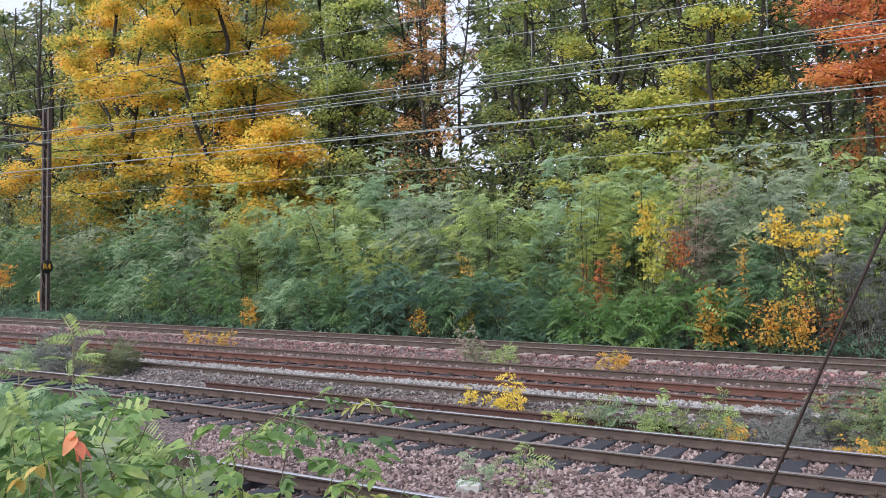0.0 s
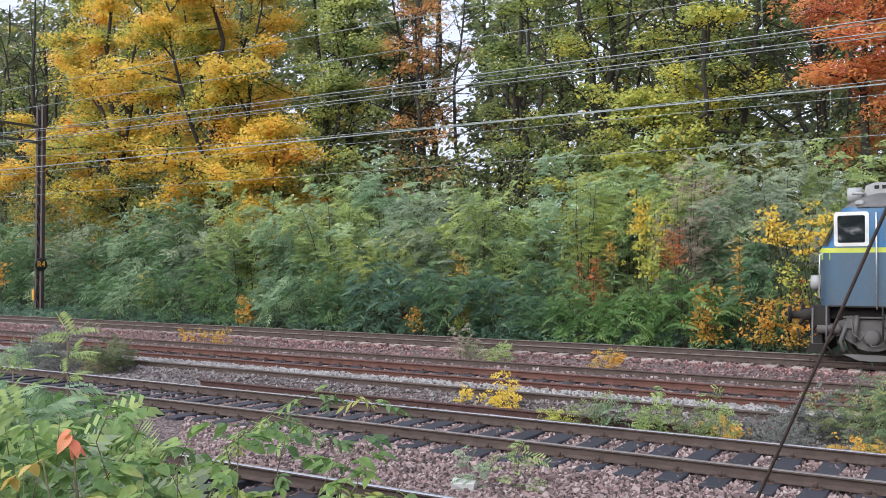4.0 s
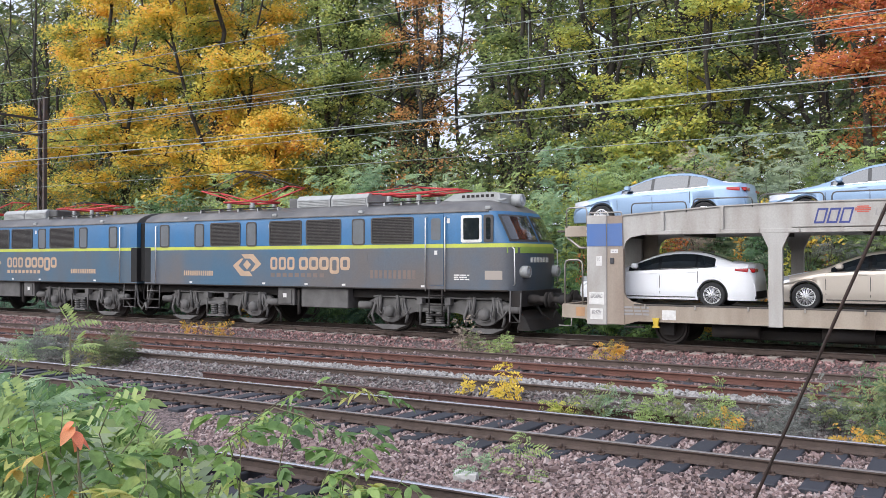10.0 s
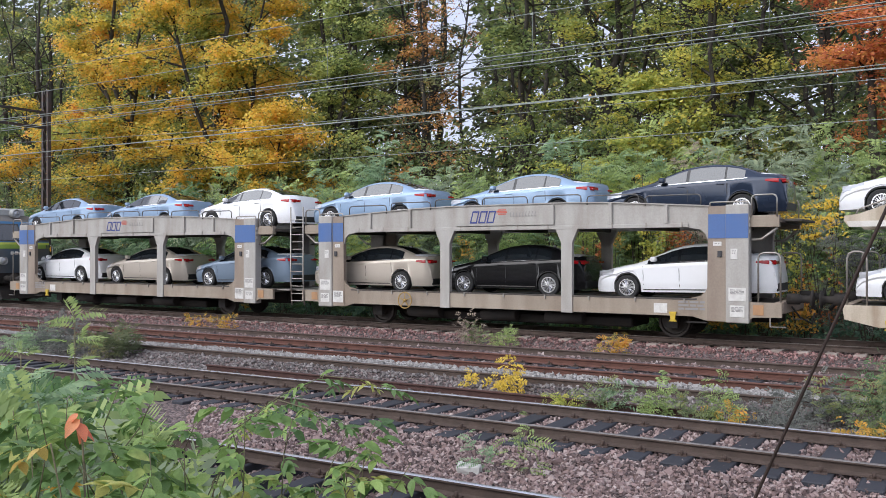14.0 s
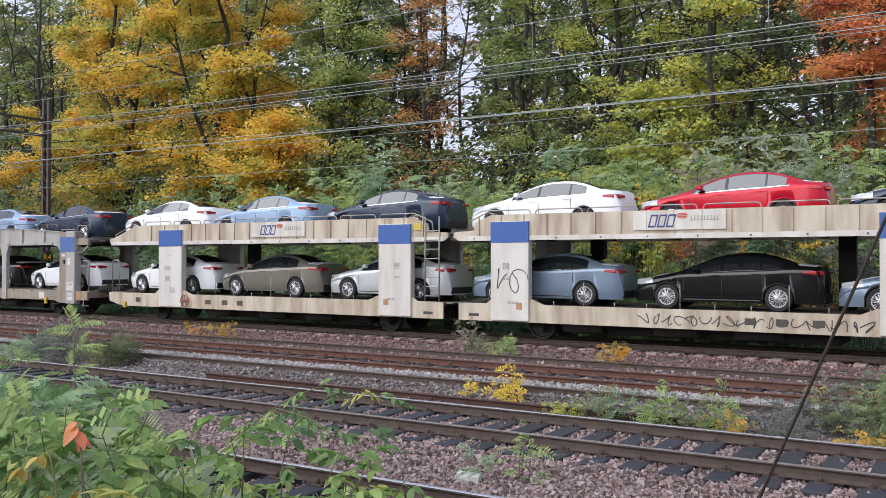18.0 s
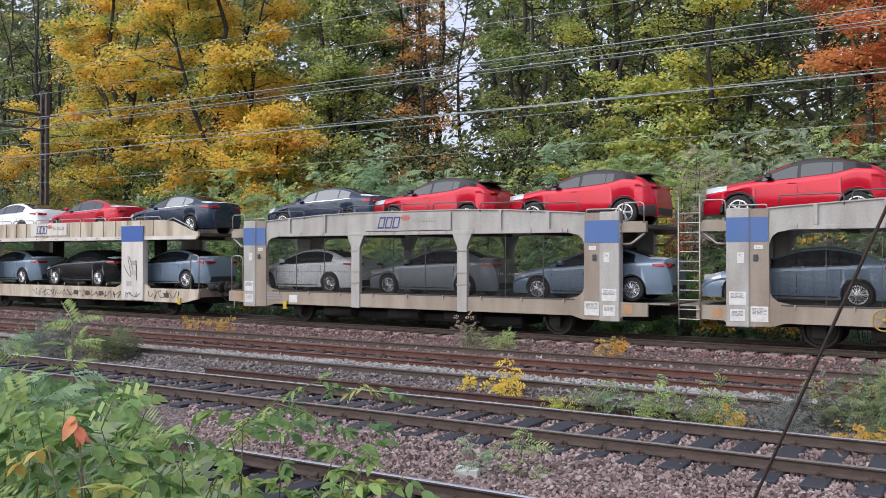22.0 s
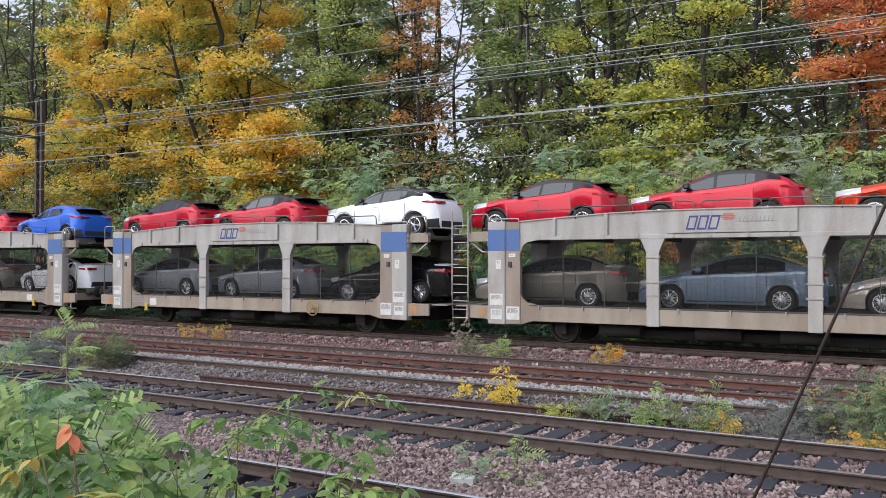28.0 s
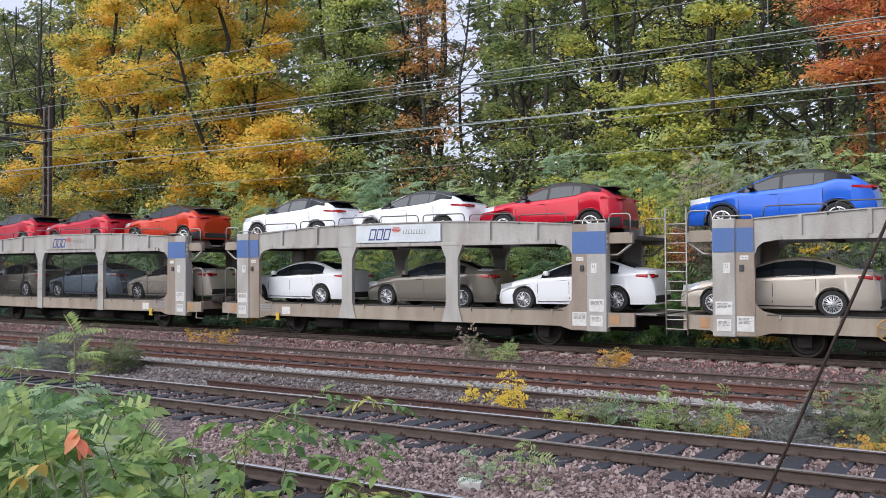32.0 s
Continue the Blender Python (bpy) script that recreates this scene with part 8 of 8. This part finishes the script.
def emblem(t, x0, x1, z0, z1, y, mat):
    """Two interlocking angular shapes round a small lozenge."""
    w, h = x1 - x0, z1 - z0
    P = lambda pts: [(x0 + a * w, z0 + b * h) for a, b in pts]
    for pts in (((0.30, 1.0), (0.72, 1.0), (1.0, 0.55), (0.72, 0.22), (0.62, 0.22), (0.80, 0.55), (0.60, 0.80), (0.42, 0.80)),
                ((0.70, 0.0), (0.28, 0.0), (0.0, 0.48), (0.28, 0.80), (0.38, 0.80), (0.20, 0.48), (0.40, 0.22), (0.58, 0.22)),
                ((0.50, 0.74), (0.64, 0.52), (0.50, 0.30), (0.36, 0.52))):
        plate(t, "emblem_shape", P(pts), y - 0.003, y, mat, "tan angular emblem shape")


def word_shapes(t, x0, x1, z0, z1, n, y, mat, gap=0.18, tall=None):
    """A firm's name as plain rounded outline blocks of its size and colour."""
    w = (x1 - x0) / n
    for i in range(n):
        a, b = x0 + i * w, x0 + (i + 1 - gap) * w
        lo = z0 - (0.28 * (z1 - z0) if tall and i in tall else 0)
        bm = bmesh.new()
        k = min(b - a, z1 - lo)
        frame_plate(bm, rounded(a, b, lo, z1, 0.28 * k), rounded(a + 0.27 * k, b - 0.27 * k, lo + 0.27 * k, z1 - 0.27 * k, 0.1 * k), y - 0.003, y)
        part("letter_shape", bm, mat, t)


def digit_bars(t, x0, x1, z0, z1, n, y, mat):
    w = (x1 - x0) / n
    for i in range(n):
        slab(t, "number_bar", x0 + i * w, x0 + (i + 0.68) * w, y - 0.003, y, z0, z1, mat, bevel=0.001)


def marks_a(t):
    c = -2.04
    y = -1.4725
    X = lambda x: x - c
    emblem(t, X(-4.18), X(-2.9), 1.64, 2.37, y, M_TAN)
    word_shapes(t, X(-2.48), X(-1.36), 1.86, 2.27, 3, y, M_TAN)
    word_shapes(t, X(-1.26), X(0.82), 1.86, 2.27, 5, y, M_TAN, 0.1, (3,))
    digit_bars(t, X(-2.48), X(-0.2), 1.63, 1.76, 9, y, M_TAN)
    digit_bars(t, X(-7.22), X(-5.51), 1.57, 1.87, 10, y, M_FADED)
    digit_bars(t, X(1.67), X(3.18), 1.65, 1.82, 14, y, M_TAN)


def marks_b(t):
    c = 13.435
    y = -1.4725
    X = lambda x: x - c
    emblem(t, X(10.31), X(11.59), 1.62, 2.35, y, M_TAN)
    word_shapes(t, X(11.99), X(13.08), 1.84, 2.25, 3, y, M_TAN)
    word_shapes(t, X(13.2), X(15.28), 1.84, 2.25, 5, y, M_TAN, 0.1, (3,))
    digit_bars(t, X(12.0), X(14.3), 1.61, 1.74, 9, y, M_FADED)
    digit_bars(t, X(7.95), X(9.4), 1.62, 1.79, 14, y, M_TAN)
    digit_bars(t, X(16.0), X(17.7), 1.6, 1.85, 10, y, M_FADED)
    for a, b, z0, z1 in ((15.55, 15.9, 2.05, 2.35), (16.0, 16.3, 2.05, 2.35)):
        plate(t, "hatch", rounded(X(a), X(b), z0, z1, 0.04), y - 0.004, y, M_LBROWN)
    slab(t, "data_plate", X(19.95), X(20.5), y - 0.006, y, 1.6, 1.85, plain("dusty_plate", (0.33, 0.29, 0.25), 0.6), "dusty pale data plate", 0.002)
    text_bars(t, X(18.95), 1.72, 3, 0.5, 0.035, y, M_LABEL, 3)


loco_a = loco(-1, ((3.13, 4.49), (5.83, 7.18), (7.41, 8.76), (9.93, 11.40)), ((2.34, 2.80), (4.79, 5.22), (9.19, 9.63), (11.77, 12.20), (13.51, 13.93)),
              ((0.43, 1.14, True),), (1.37, 1.91), (1.29, 1.97, 14.17), marks_a, False, 3.71, 10.7, 1)
tagged(loco_a, "blue and grey electric locomotive section leading the train", "locomotive", group="twin locomotive")
MOVING.append((loco_a, -2.04, 0.0))
loco_b = loco(1, ((3.41, 4.89), (6.09, 7.44), (7.67, 8.99), (10.34, 11.69)), ((5.18, 5.62), (9.61, 10.02), (12.05, 12.46), (13.78, 14.22)),
              ((1.10, 1.77, True), (0.74, 1.04, False)), (2.36, 2.86), (2.28, 2.94, 14.4), marks_b, True, 11.2, 4.35, 2)
tagged(loco_b, "blue electric locomotive section with brown grime and red pantograph", "locomotive", group="twin locomotive")
MOVING.append((loco_b, 13.435, 0.0))

# ---------------------------------------------------------------- weeds between the tracks
WEEDS = "weeds between the tracks"
for k, (px, py, h, sp, stems, leaf, per, ln, lf, pairs, lab) in enumerate((
        (-6.98, 13.45, 0.72, 0.36, 5, L_GOLD, 3, 0.12, 0.06, 3, "small golden yellow maple seedling on the ballast"),
        (-7.83, 13.6, 0.45, 0.15, 2, L_GOLD, 3, 0.11, 0.055, 3, "tiny yellow seedling on the ballast"),
        (-11.6, 20.0, 1.0, 0.34, 5, L_PINK, 3, 0.13, 0.06, 3, "sparse pinkish weed beside the track"),
        (-11.4, 19.9, 0.8, 0.3, 4, L_WEED, 3, 0.16, 0.05, 4, "thin grey-green weed beside the track"),
        (-10.7, 20.3, 0.6, 0.4, 6, L_BUSH2, 3, 0.18, 0.055, 4, "green weed beside the track"),
        (-7.6, 20.1, 0.72, 0.38, 6, L_AMBER, 3, 0.13, 0.06, 3, "orange seedling beside the track"),
        (-22.4, 20.4, 0.5, 0.4, 5, L_AMBER, 2, 0.14, 0.06, 3, "low amber weed beside the track"),
        (-20.9, 20.3, 0.6, 0.4, 5, L_AMBER, 3, 0.14, 0.06, 3, "low orange weed beside the track"),
        (-4.82, 8.5, 0.55, 0.11, 2, L_BUSH, 2, 0.15, 0.042, 6, "young feathery weed on the ballast"),
        (-4.32, 8.6, 0.8, 0.12, 2, L_BUSH2, 2, 0.16, 0.042, 6, "young feathery sapling on the ballast"),
        (-5.6, 12.5, 0.4, 0.35, 6, L_LIME, 2, 0.11, 0.04, 4, "yellow-green weed on the ballast"),
        (-5.0, 12.6, 0.6, 0.32, 5, L_WEED, 3, 0.15, 0.045, 4, "dull green weed on the ballast"),
        (-4.7, 12.7, 0.75, 0.2, 3, L_BUSH, 2, 0.17, 0.05, 5, "blue-green weed on the ballast"),
        (-4.1, 12.6, 0.8, 0.22, 5, L_BUSH2, 3, 0.14, 0.045, 5, "upright green weed on the ballast"),
        (-3.5, 12.5, 0.5, 0.35, 6, L_WEED, 3, 0.13, 0.045, 4, "dull weed on the ballast"),
        (-3.2, 12.7, 0.75, 0.3, 4, L_BUSH2, 3, 0.16, 0.05, 4, "green weed on the ballast"),
        (-3.0, 12.4, 0.4, 0.3, 5, L_AMBER, 2, 0.11, 0.045, 3, "orange-tinged weed on the ballast"),
        (-2.3, 12.6, 0.35, 0.4, 6, L_DUSK, 3, 0.12, 0.035, 4, "grey withered weed on the ballast"),
        (-1.6, 13.1, 0.85, 0.45, 6, L_WEED, 3, 0.17, 0.05, 5, "leafy weed with dull green leaves"),
        (-1.2, 12.7, 0.45, 0.35, 5, L_WEED, 2, 0.12, 0.05, 3, "yellow and green weed beside the near track"),
        (-0.9, 13.4, 1.1, 0.55, 7, L_WEED, 3, 0.19, 0.055, 5, "tall dull green weed beside the near track"),
        (-1.5, 12.4, 0.28, 0.35, 5, L_AMBER, 2, 0.1, 0.045, 3, "low orange weed beside the near track"),
        (-2.0, 13.3, 0.7, 0.45, 7, L_DUSK, 4, 0.15, 0.045, 5, "grey-green weed on the ballast"),
        (-1.15, 14.2, 1.15, 0.5, 7, L_DARK, 4, 0.18, 0.05, 5, "tall dark green weed beside the track"),
        (-0.75, 12.9, 0.7, 0.4, 6, L_DARK, 4, 0.15, 0.05, 4, "dark green weed beside the near track"),
        (-2.7, 13.0, 0.45, 0.4, 6, L_DUSK, 4, 0.13, 0.04, 4, "low withered weed on the ballast"),
        (-0.95, 12.3, 0.35, 0.3, 5, L_AMBER, 3, 0.11, 0.045, 3, "orange weed beside the near track"),
        (-17.3, 13.3, 0.85, 0.75, 9, L_OLIVE, 9, 0.2, 0.05, 5, "brownish green bush between the tracks"),
        (-18.8, 13.1, 1.0, 0.7, 8, L_DUSK, 8, 0.22, 0.05, 5, "grey-green bush between the tracks"),
        (-20.4, 13.3, 0.55, 0.6, 7, L_BUSH, 8, 0.22, 0.06, 5, "blue-green bush between the tracks"))):
    shrub("weed", px, py, h, sp, stems, leaf, per, 600 + k, lab, ln, lf, WEEDS, pairs, 0.3, "weed", 0.2, 0.55)

bm = bmesh.new()
box(bm, -0.13, 0.13, -0.08, 0.08, -0.04, 0.08, 0.008)
for v in bm.verts:
    v.co += Vector(noise.noise_vector(v.co * 14)) * 0.035
tagged(part("pale_stone", bm, surface("pale_limestone", (0.52, 0.51, 0.49), (0.36, 0.35, 0.33), 0.9, scale=6), m=pose(-4.87, 8.42, -0.27, 0, 0, 20)), "pale angular stone block on the ballast", "stone")

# ---------------------------------------------------------------- shrubs close to the camera
G_LEAF = single_leaves("large_green_leaf", [(0.1, (0.11, 0.20, 0.07)), (0.45, (0.22, 0.35, 0.11)), (0.75, (0.34, 0.47, 0.14)), (0.96, (0.52, 0.52, 0.16))], 0.45)
O_LEAF = single_leaves("orange_leaf", [(0.2, (0.78, 0.20, 0.12)), (0.9, (0.78, 0.33, 0.14))], 0.4)
Y_LEAF = single_leaves("ochre_leaf", [(0.2, (0.72, 0.42, 0.08)), (0.9, (0.62, 0.46, 0.14))], 0.4)



L_NEAR = foliage("broad_green_leaves", [(0.1, (0.085, 0.16, 0.06)), (0.45, (0.175, 0.29, 0.095)), (0.75, (0.29, 0.41, 0.125)), (0.97, (0.48, 0.47, 0.15))], 3.0, clear=0.45, mottle=45)


def blade(name, material, length=1.0, width=0.72, curl=0.26):
    """One pointed leaf along +x with a folded midrib and a drooping tip."""
    n = 6
    v, f = [], []
    for i in range(n + 1):
        u = i / n
        w = width * 0.5 * math.sin(math.pi * min(u * 0.92 + 0.06, 1.0)) ** 0.8 * (1.15 - 0.5 * u)
        z = -curl * u * u
        v += [(u * length, -w, z + 0.28 * w), (u * length, 0, z), (u * length, w, z + 0.28 * w)]
    for i in range(n):
        for j in (0, 1):
            f.append((i * 3 + j, i * 3 + j + 1, i * 3 + j + 4, i * 3 + j + 3))
    return mesh_from(name, v, f, material, True)


def compound(name, material, pairs, leaflet, width, sag, seed):
    """One feathered leaf along +x: a thin stalk with paired pointed leaflets and one at its tip."""
    r = random.Random(seed)
    one = blade("leaflet", material, 1.0, width, 0.22)
    bv, bf = [p.co.copy() for p in one.vertices], [tuple(p.vertices) for p in one.polygons]
    v, f = [], []
    tube(v, f, (0, 0, 0), (0.5, 0, -sag * 0.2), 0.012, 0.009, 4)
    tube(v, f, (0.5, 0, -sag * 0.2), (1.0 - leaflet * 0.8, 0, -sag * 0.65), 0.009, 0.006, 4)
    spots = [(0.28 + 0.5 * i / max(pairs - 1, 1), sd * (58 - 5 * i)) for i in range(pairs) for sd in (-1, 1)] + [(1.0 - leaflet * 0.85, 0)]
    for u, turn in spots:
        m = Matrix.Translation((u, 0, -sag * u * u * 0.8)) @ pose(0, 0, 0, r.uniform(-22, 22), r.uniform(8, 38), turn + r.uniform(-8, 8)) @ Matrix.Scale(leaflet * r.uniform(0.82, 1.1) * (1.12 if not turn else 1.0), 4)
        k = len(v)
        v += [m @ c for c in bv]
        f += [tuple(k + q for q in p) for p in bf]
    return mesh_from(name, [tuple(p) for p in v], f, material, True)


BLADES = {m.name: blade("leaf", m, 1.0, 0.6, 0.22) for m in (O_LEAF,)}
COMPOUND = [compound("leaf", G_LEAF, 2 + i % 2, 0.45, 0.62, 0.3 + 0.1 * i, i) for i in range(4)]
OCHRE = compound("leaf", Y_LEAF, 2, 0.42, 0.56, 0.35, 9)
NARROW = [compound("leaf", G_LEAF, 3, 0.36, 0.36, 0.45 + 0.1 * i, 20 + i) for i in range(3)]


def leafy_bush(name, at, stems, size, label, seed, narrow=False, extra=0.0, group="shrubs close to the camera", step=0.05, first=1, single=70):
    """Stems given as lists of points, with feathered leaves that stand out from them: the first ones single, the rest in one mesh."""
    r = random.Random(seed)
    t = tagged(empty(name, at), label, "shrub", group=group)
    spots = []
    for pts in stems:
        bm = bmesh.new()
        k = len(pts)
        for i in range(k - 1):
            rod(bm, pts[i], pts[i + 1], 0.0036 * (1 - 0.7 * i / k), 6, 0.0036 * (1 - 0.7 * (i + 1) / k))
        part("stem", bm, M_TWIG, t)
        turn = r.uniform(0, 360)
        for i in range(first, k - 1):
            a, b = Vector(pts[i]), Vector(pts[i + 1])
            n = max(int((b - a).length / step), 1)
            for j in range(n):
                turn += 137 + r.uniform(-30, 30)
                tilt = -35 + 55 * (1 - i / k) + r.uniform(-15, 30)
                spots.append(Matrix.Translation(a.lerp(b, (j + r.random()) / n)) @ pose(0, 0, 0, r.uniform(-30, 30), tilt, turn) @ Matrix.Scale(size * r.uniform(0.7, 1.2), 4))
    r.shuffle(spots)
    kinds = NARROW if narrow else COMPOUND
    for m in spots[:single]:
        hang("leaf", OCHRE if r.random() < extra else r.choice(kinds), t, m=m)
    v, f = [], []
    for m in spots[single:]:
        k, me = len(v), r.choice(kinds)
        v += [m @ c.co for c in me.vertices]
        f += [tuple(k + q for q in p.vertices) for p in me.polygons]
    if v:
        tagged(hang("foliage", mesh_from("foliage", v, f, L_NEAR, True), t), kind="stuff")
    return t


def arch_stem(x0, y0, z0, dx, dy, top, n=5, sway=0.04, seed=0):
    r = random.Random(seed)
    out = []
    for i in range(n + 1):
        u = i / n
        out.append((x0 + dx * u ** 1.3 + r.uniform(-sway, sway) * u, y0 + dy * u ** 1.3 + r.uniform(-sway, sway) * u, z0 + top * (u * 1.35 - 0.35 * u * u)))
    return out


# broad-leaved bushes in the near corner, their feet on the bank
rb = random.Random(8)
for n, (bx, by, hi, lo, sz, lab, seed, ex) in enumerate((
        (-2.12, 1.72, 1.16, 0.6, 0.058, "bush with large fresh green leaves on the bank", 21, 0.02),
        (-2.62, 1.80, 1.14, 0.55, 0.056, "bush with green and yellowing leaves on the bank", 22, 0.04),
        (-1.95, 2.05, 0.98, 0.4, 0.054, "low bush with fresh green leaves on the bank", 24, 0.0),
        (-1.72, 1.85, 0.95, 0.4, 0.054, "bush with light green leaves on the bank", 25, 0.0),
        (-2.3, 2.1, 1.05, 0.5, 0.054, "leafy bush with fresh green leaves on the bank", 26, 0.0))):
    near = [arch_stem(rb.uniform(-0.22, 0.22), rb.uniform(-0.15, 0.2), 0.0, rb.uniform(-0.34, 0.34), rb.uniform(-0.2, 0.25), rb.uniform(lo, hi), 6, 0.05, 40 * n + i) for i in range(15)]
    leafy_bush("broad_leaved_bush", (bx, by, ground_height(bx, by)), near, sz * 2.6, lab, seed, extra=ex, step=0.055)
t = tagged(empty("orange_leaf_twig", (-2.19, 1.62, ground_height(-2.19, 1.62))), "twig with a few glowing orange leaves", "twig", group="shrubs close to the camera")
bm = bmesh.new()
pipe(bm, [(0, 0, 0), (0.02, -0.02, 0.45), (0.0, -0.04, 1.07)], 0.003, 6)
part("stem", bm, M_TWIG, t)
for i in range(5):
    hang("leaf", BLADES["orange_leaf"], t, m=Matrix.Translation((0, -0.05, 1.08 - 0.012 * i)) @ pose(0, 0, 0, 20 * i - 40, 35, -150 + 70 * i) @ Matrix.Scale(0.062, 4))
bm = bmesh.new()
pipe(bm, [(0.01, -0.01, 0.35), (0.0, -0.08, 0.75), (0.02, -0.15, 1.02)], 0.0025, 6)
part("stem", bm, M_TWIG, t)
hang("leaf", OCHRE, t, "feathered ochre leaf", Matrix.Translation((0.02, -0.15, 1.02)) @ pose(0, 0, 0, 10, 20, 200) @ Matrix.Scale(0.13, 4))

# long sprays of leaves that reach over the near track
gz = ground_height(-3.0, 2.7)
leafy_bush("arching_spray", (-3.0, 2.7, gz), [[(0, 0, 0), (0.05, 0.1, 0.5), (0.15, 0.2, 0.92), (0.29, 0.3, 1.04), (0.45, 0.4, 1.12), (0.6, 0.5, 1.10), (0.7, 0.6, 1.03)],
                                              [(0, 0, 0), (0.1, 0.0, 0.5), (0.3, -0.02, 0.93), (0.55, -0.02, 1.08), (0.82, -0.1, 1.07), (0.95, -0.12, 1.0)],
                                              [(0, 0, 0), (0.0, 0.1, 0.55), (0.12, 0.2, 0.9), (0.2, 0.25, 1.0)]],
           0.15, "arching sprays of fresh green leaves", 23, narrow=True, step=0.05, first=2)


def sapling(x, y, height, seed, label):
    """One upright stem with whorls of long feathered leaves."""
    rng = np.random.default_rng(seed)
    g = ground_height(x, y)
    t = tagged(empty("sapling", (x, y, g)), label, "sapling", group="bushes on the bank")
    part("stem", pipe(bmesh.new(), [(0, 0, -0.02), (0.02, 0, height * 0.5), (0, 0.01, height)], 0.006, 6), M_TWIG, t)
    tips, dirs = [], []
    z = 0.35 * height
    while z < height + 0.01:
        a = rng.random() * 6
        for q in range(4):
            tips.append((0.03 * math.cos(a + q * 1.57), 0.03 * math.sin(a + q * 1.57), z))
            dirs.append((2 * math.cos(a + q * 1.57), 2 * math.sin(a + q * 1.57), 0.9))
        z += 0.17
    hang("foliage", fronds("foliage", tips, dirs, 1, 0.21, 0.058, L_BUSH2, rng, 8, 0.35, 0.42, 0.08), t)


sapling(-6.2, 4.4, 1.72, 41, "tall feathery sapling on the bank")
sapling(-7.0, 4.45, 1.3, 42, "young feathery sapling on the bank")

# feathery bushes farther down the bank
for k, (px, py, h, sp, stems, leaf, lab) in enumerate((
        (-7.6, 4.6, 1.05, 0.6, 8, L_BUSH2, "feathery bush with fresh green leaves on the bank"),
        (-5.9, 3.4, 1.05, 0.6, 9, L_BUSH2, "leafy feathery bush on the bank"),
        (-4.9, 2.7, 0.95, 0.6, 9, L_BUSH, "blue-green feathery bush on the bank"),
        (-4.0, 2.3, 0.9, 0.5, 8, L_BUSH2, "green feathery bush low on the bank"),
        (-6.5, 4.0, 1.1, 0.5, 7, L_BUSH2, "feathery green bush on the bank"),
        (-5.5, 3.7, 1.15, 0.45, 7, L_DARK, "feathery deep green bush on the bank"),
        (-5.9, 4.1, 1.25, 0.4, 6, L_FRESH, "upright feathery bush with bright green leaves"),
        (-6.6, 4.3, 1.25, 0.45, 6, L_DARK, "tall feathery deep green bush on the bank"),
        (-5.0, 3.6, 1.0, 0.4, 6, L_FRESH, "feathery bright green bush on the bank"),
        (-4.5, 3.4, 0.95, 0.4, 6, L_BUSH2, "fresh green feathery bush on the bank"),
        (-4.4, 2.7, 0.85, 0.5, 8, L_BUSH2, "leafy green bush on the bank"),
        (-5.2, 3.0, 0.95, 0.6, 8, L_BUSH, "feathery green bush on the bank"),
        (-3.5, 2.5, 0.75, 0.4, 7, L_GREY, "grey-green bush on the bank"),
        (-3.7, 3.2, 0.7, 0.4, 6, L_BUSH2, "low green plant on the bank"),
        (-2.9, 3.2, 0.5, 0.4, 6, L_BUSH2, "low leafy plant on the bank"),
        (-2.3, 2.7, 0.42, 0.4, 6, L_BUSH2, "low leafy plant on the bank"))):
    shrub("feathery_bush", px, py, h, sp, stems, leaf, 6, 700 + k, lab, 0.25, 0.075, "bushes on the bank", 7, 0.35, wide=0.45)

# ---------------------------------------------------------------- movement


def travel(t):
    """Metres that the train has gone since its reference time."""
    knots = ((0, 6.36), (5, 6.3644), (8, 6.3815), (11, 6.1352), (14, 6.3281), (17, 6.3071), (20, 6.2718), (23, 6.3322), (26, 6.4055), (29, 6.3308), (32, 6.35))
    s = -31.822
    for (a, va), (b, vb) in zip(knots, knots[1:]):
        if t <= a:
            break
        e = min(t, b)
        ve = va + (vb - va) * (e - a) / (b - a)
        s += (va + ve) / 2 * (e - a)
    return s


def motions():
    """The train rolls by: every wagon, car and locomotive goes along the track, every wheelset turns."""
    for ob, x, z in MOVING:
        walk(ob, [(t, pose(x - travel(t), TRACK_Y, z, 0, LEAN.get(ob, 0), 0)) for t in range(33)])
    for ob, x, r in ROLLING:
        walk(ob, [(k / 10, pose(x, 0, r, 0, math.degrees(-travel(k / 10) / r), 0)) for k in range(321)])


motions()
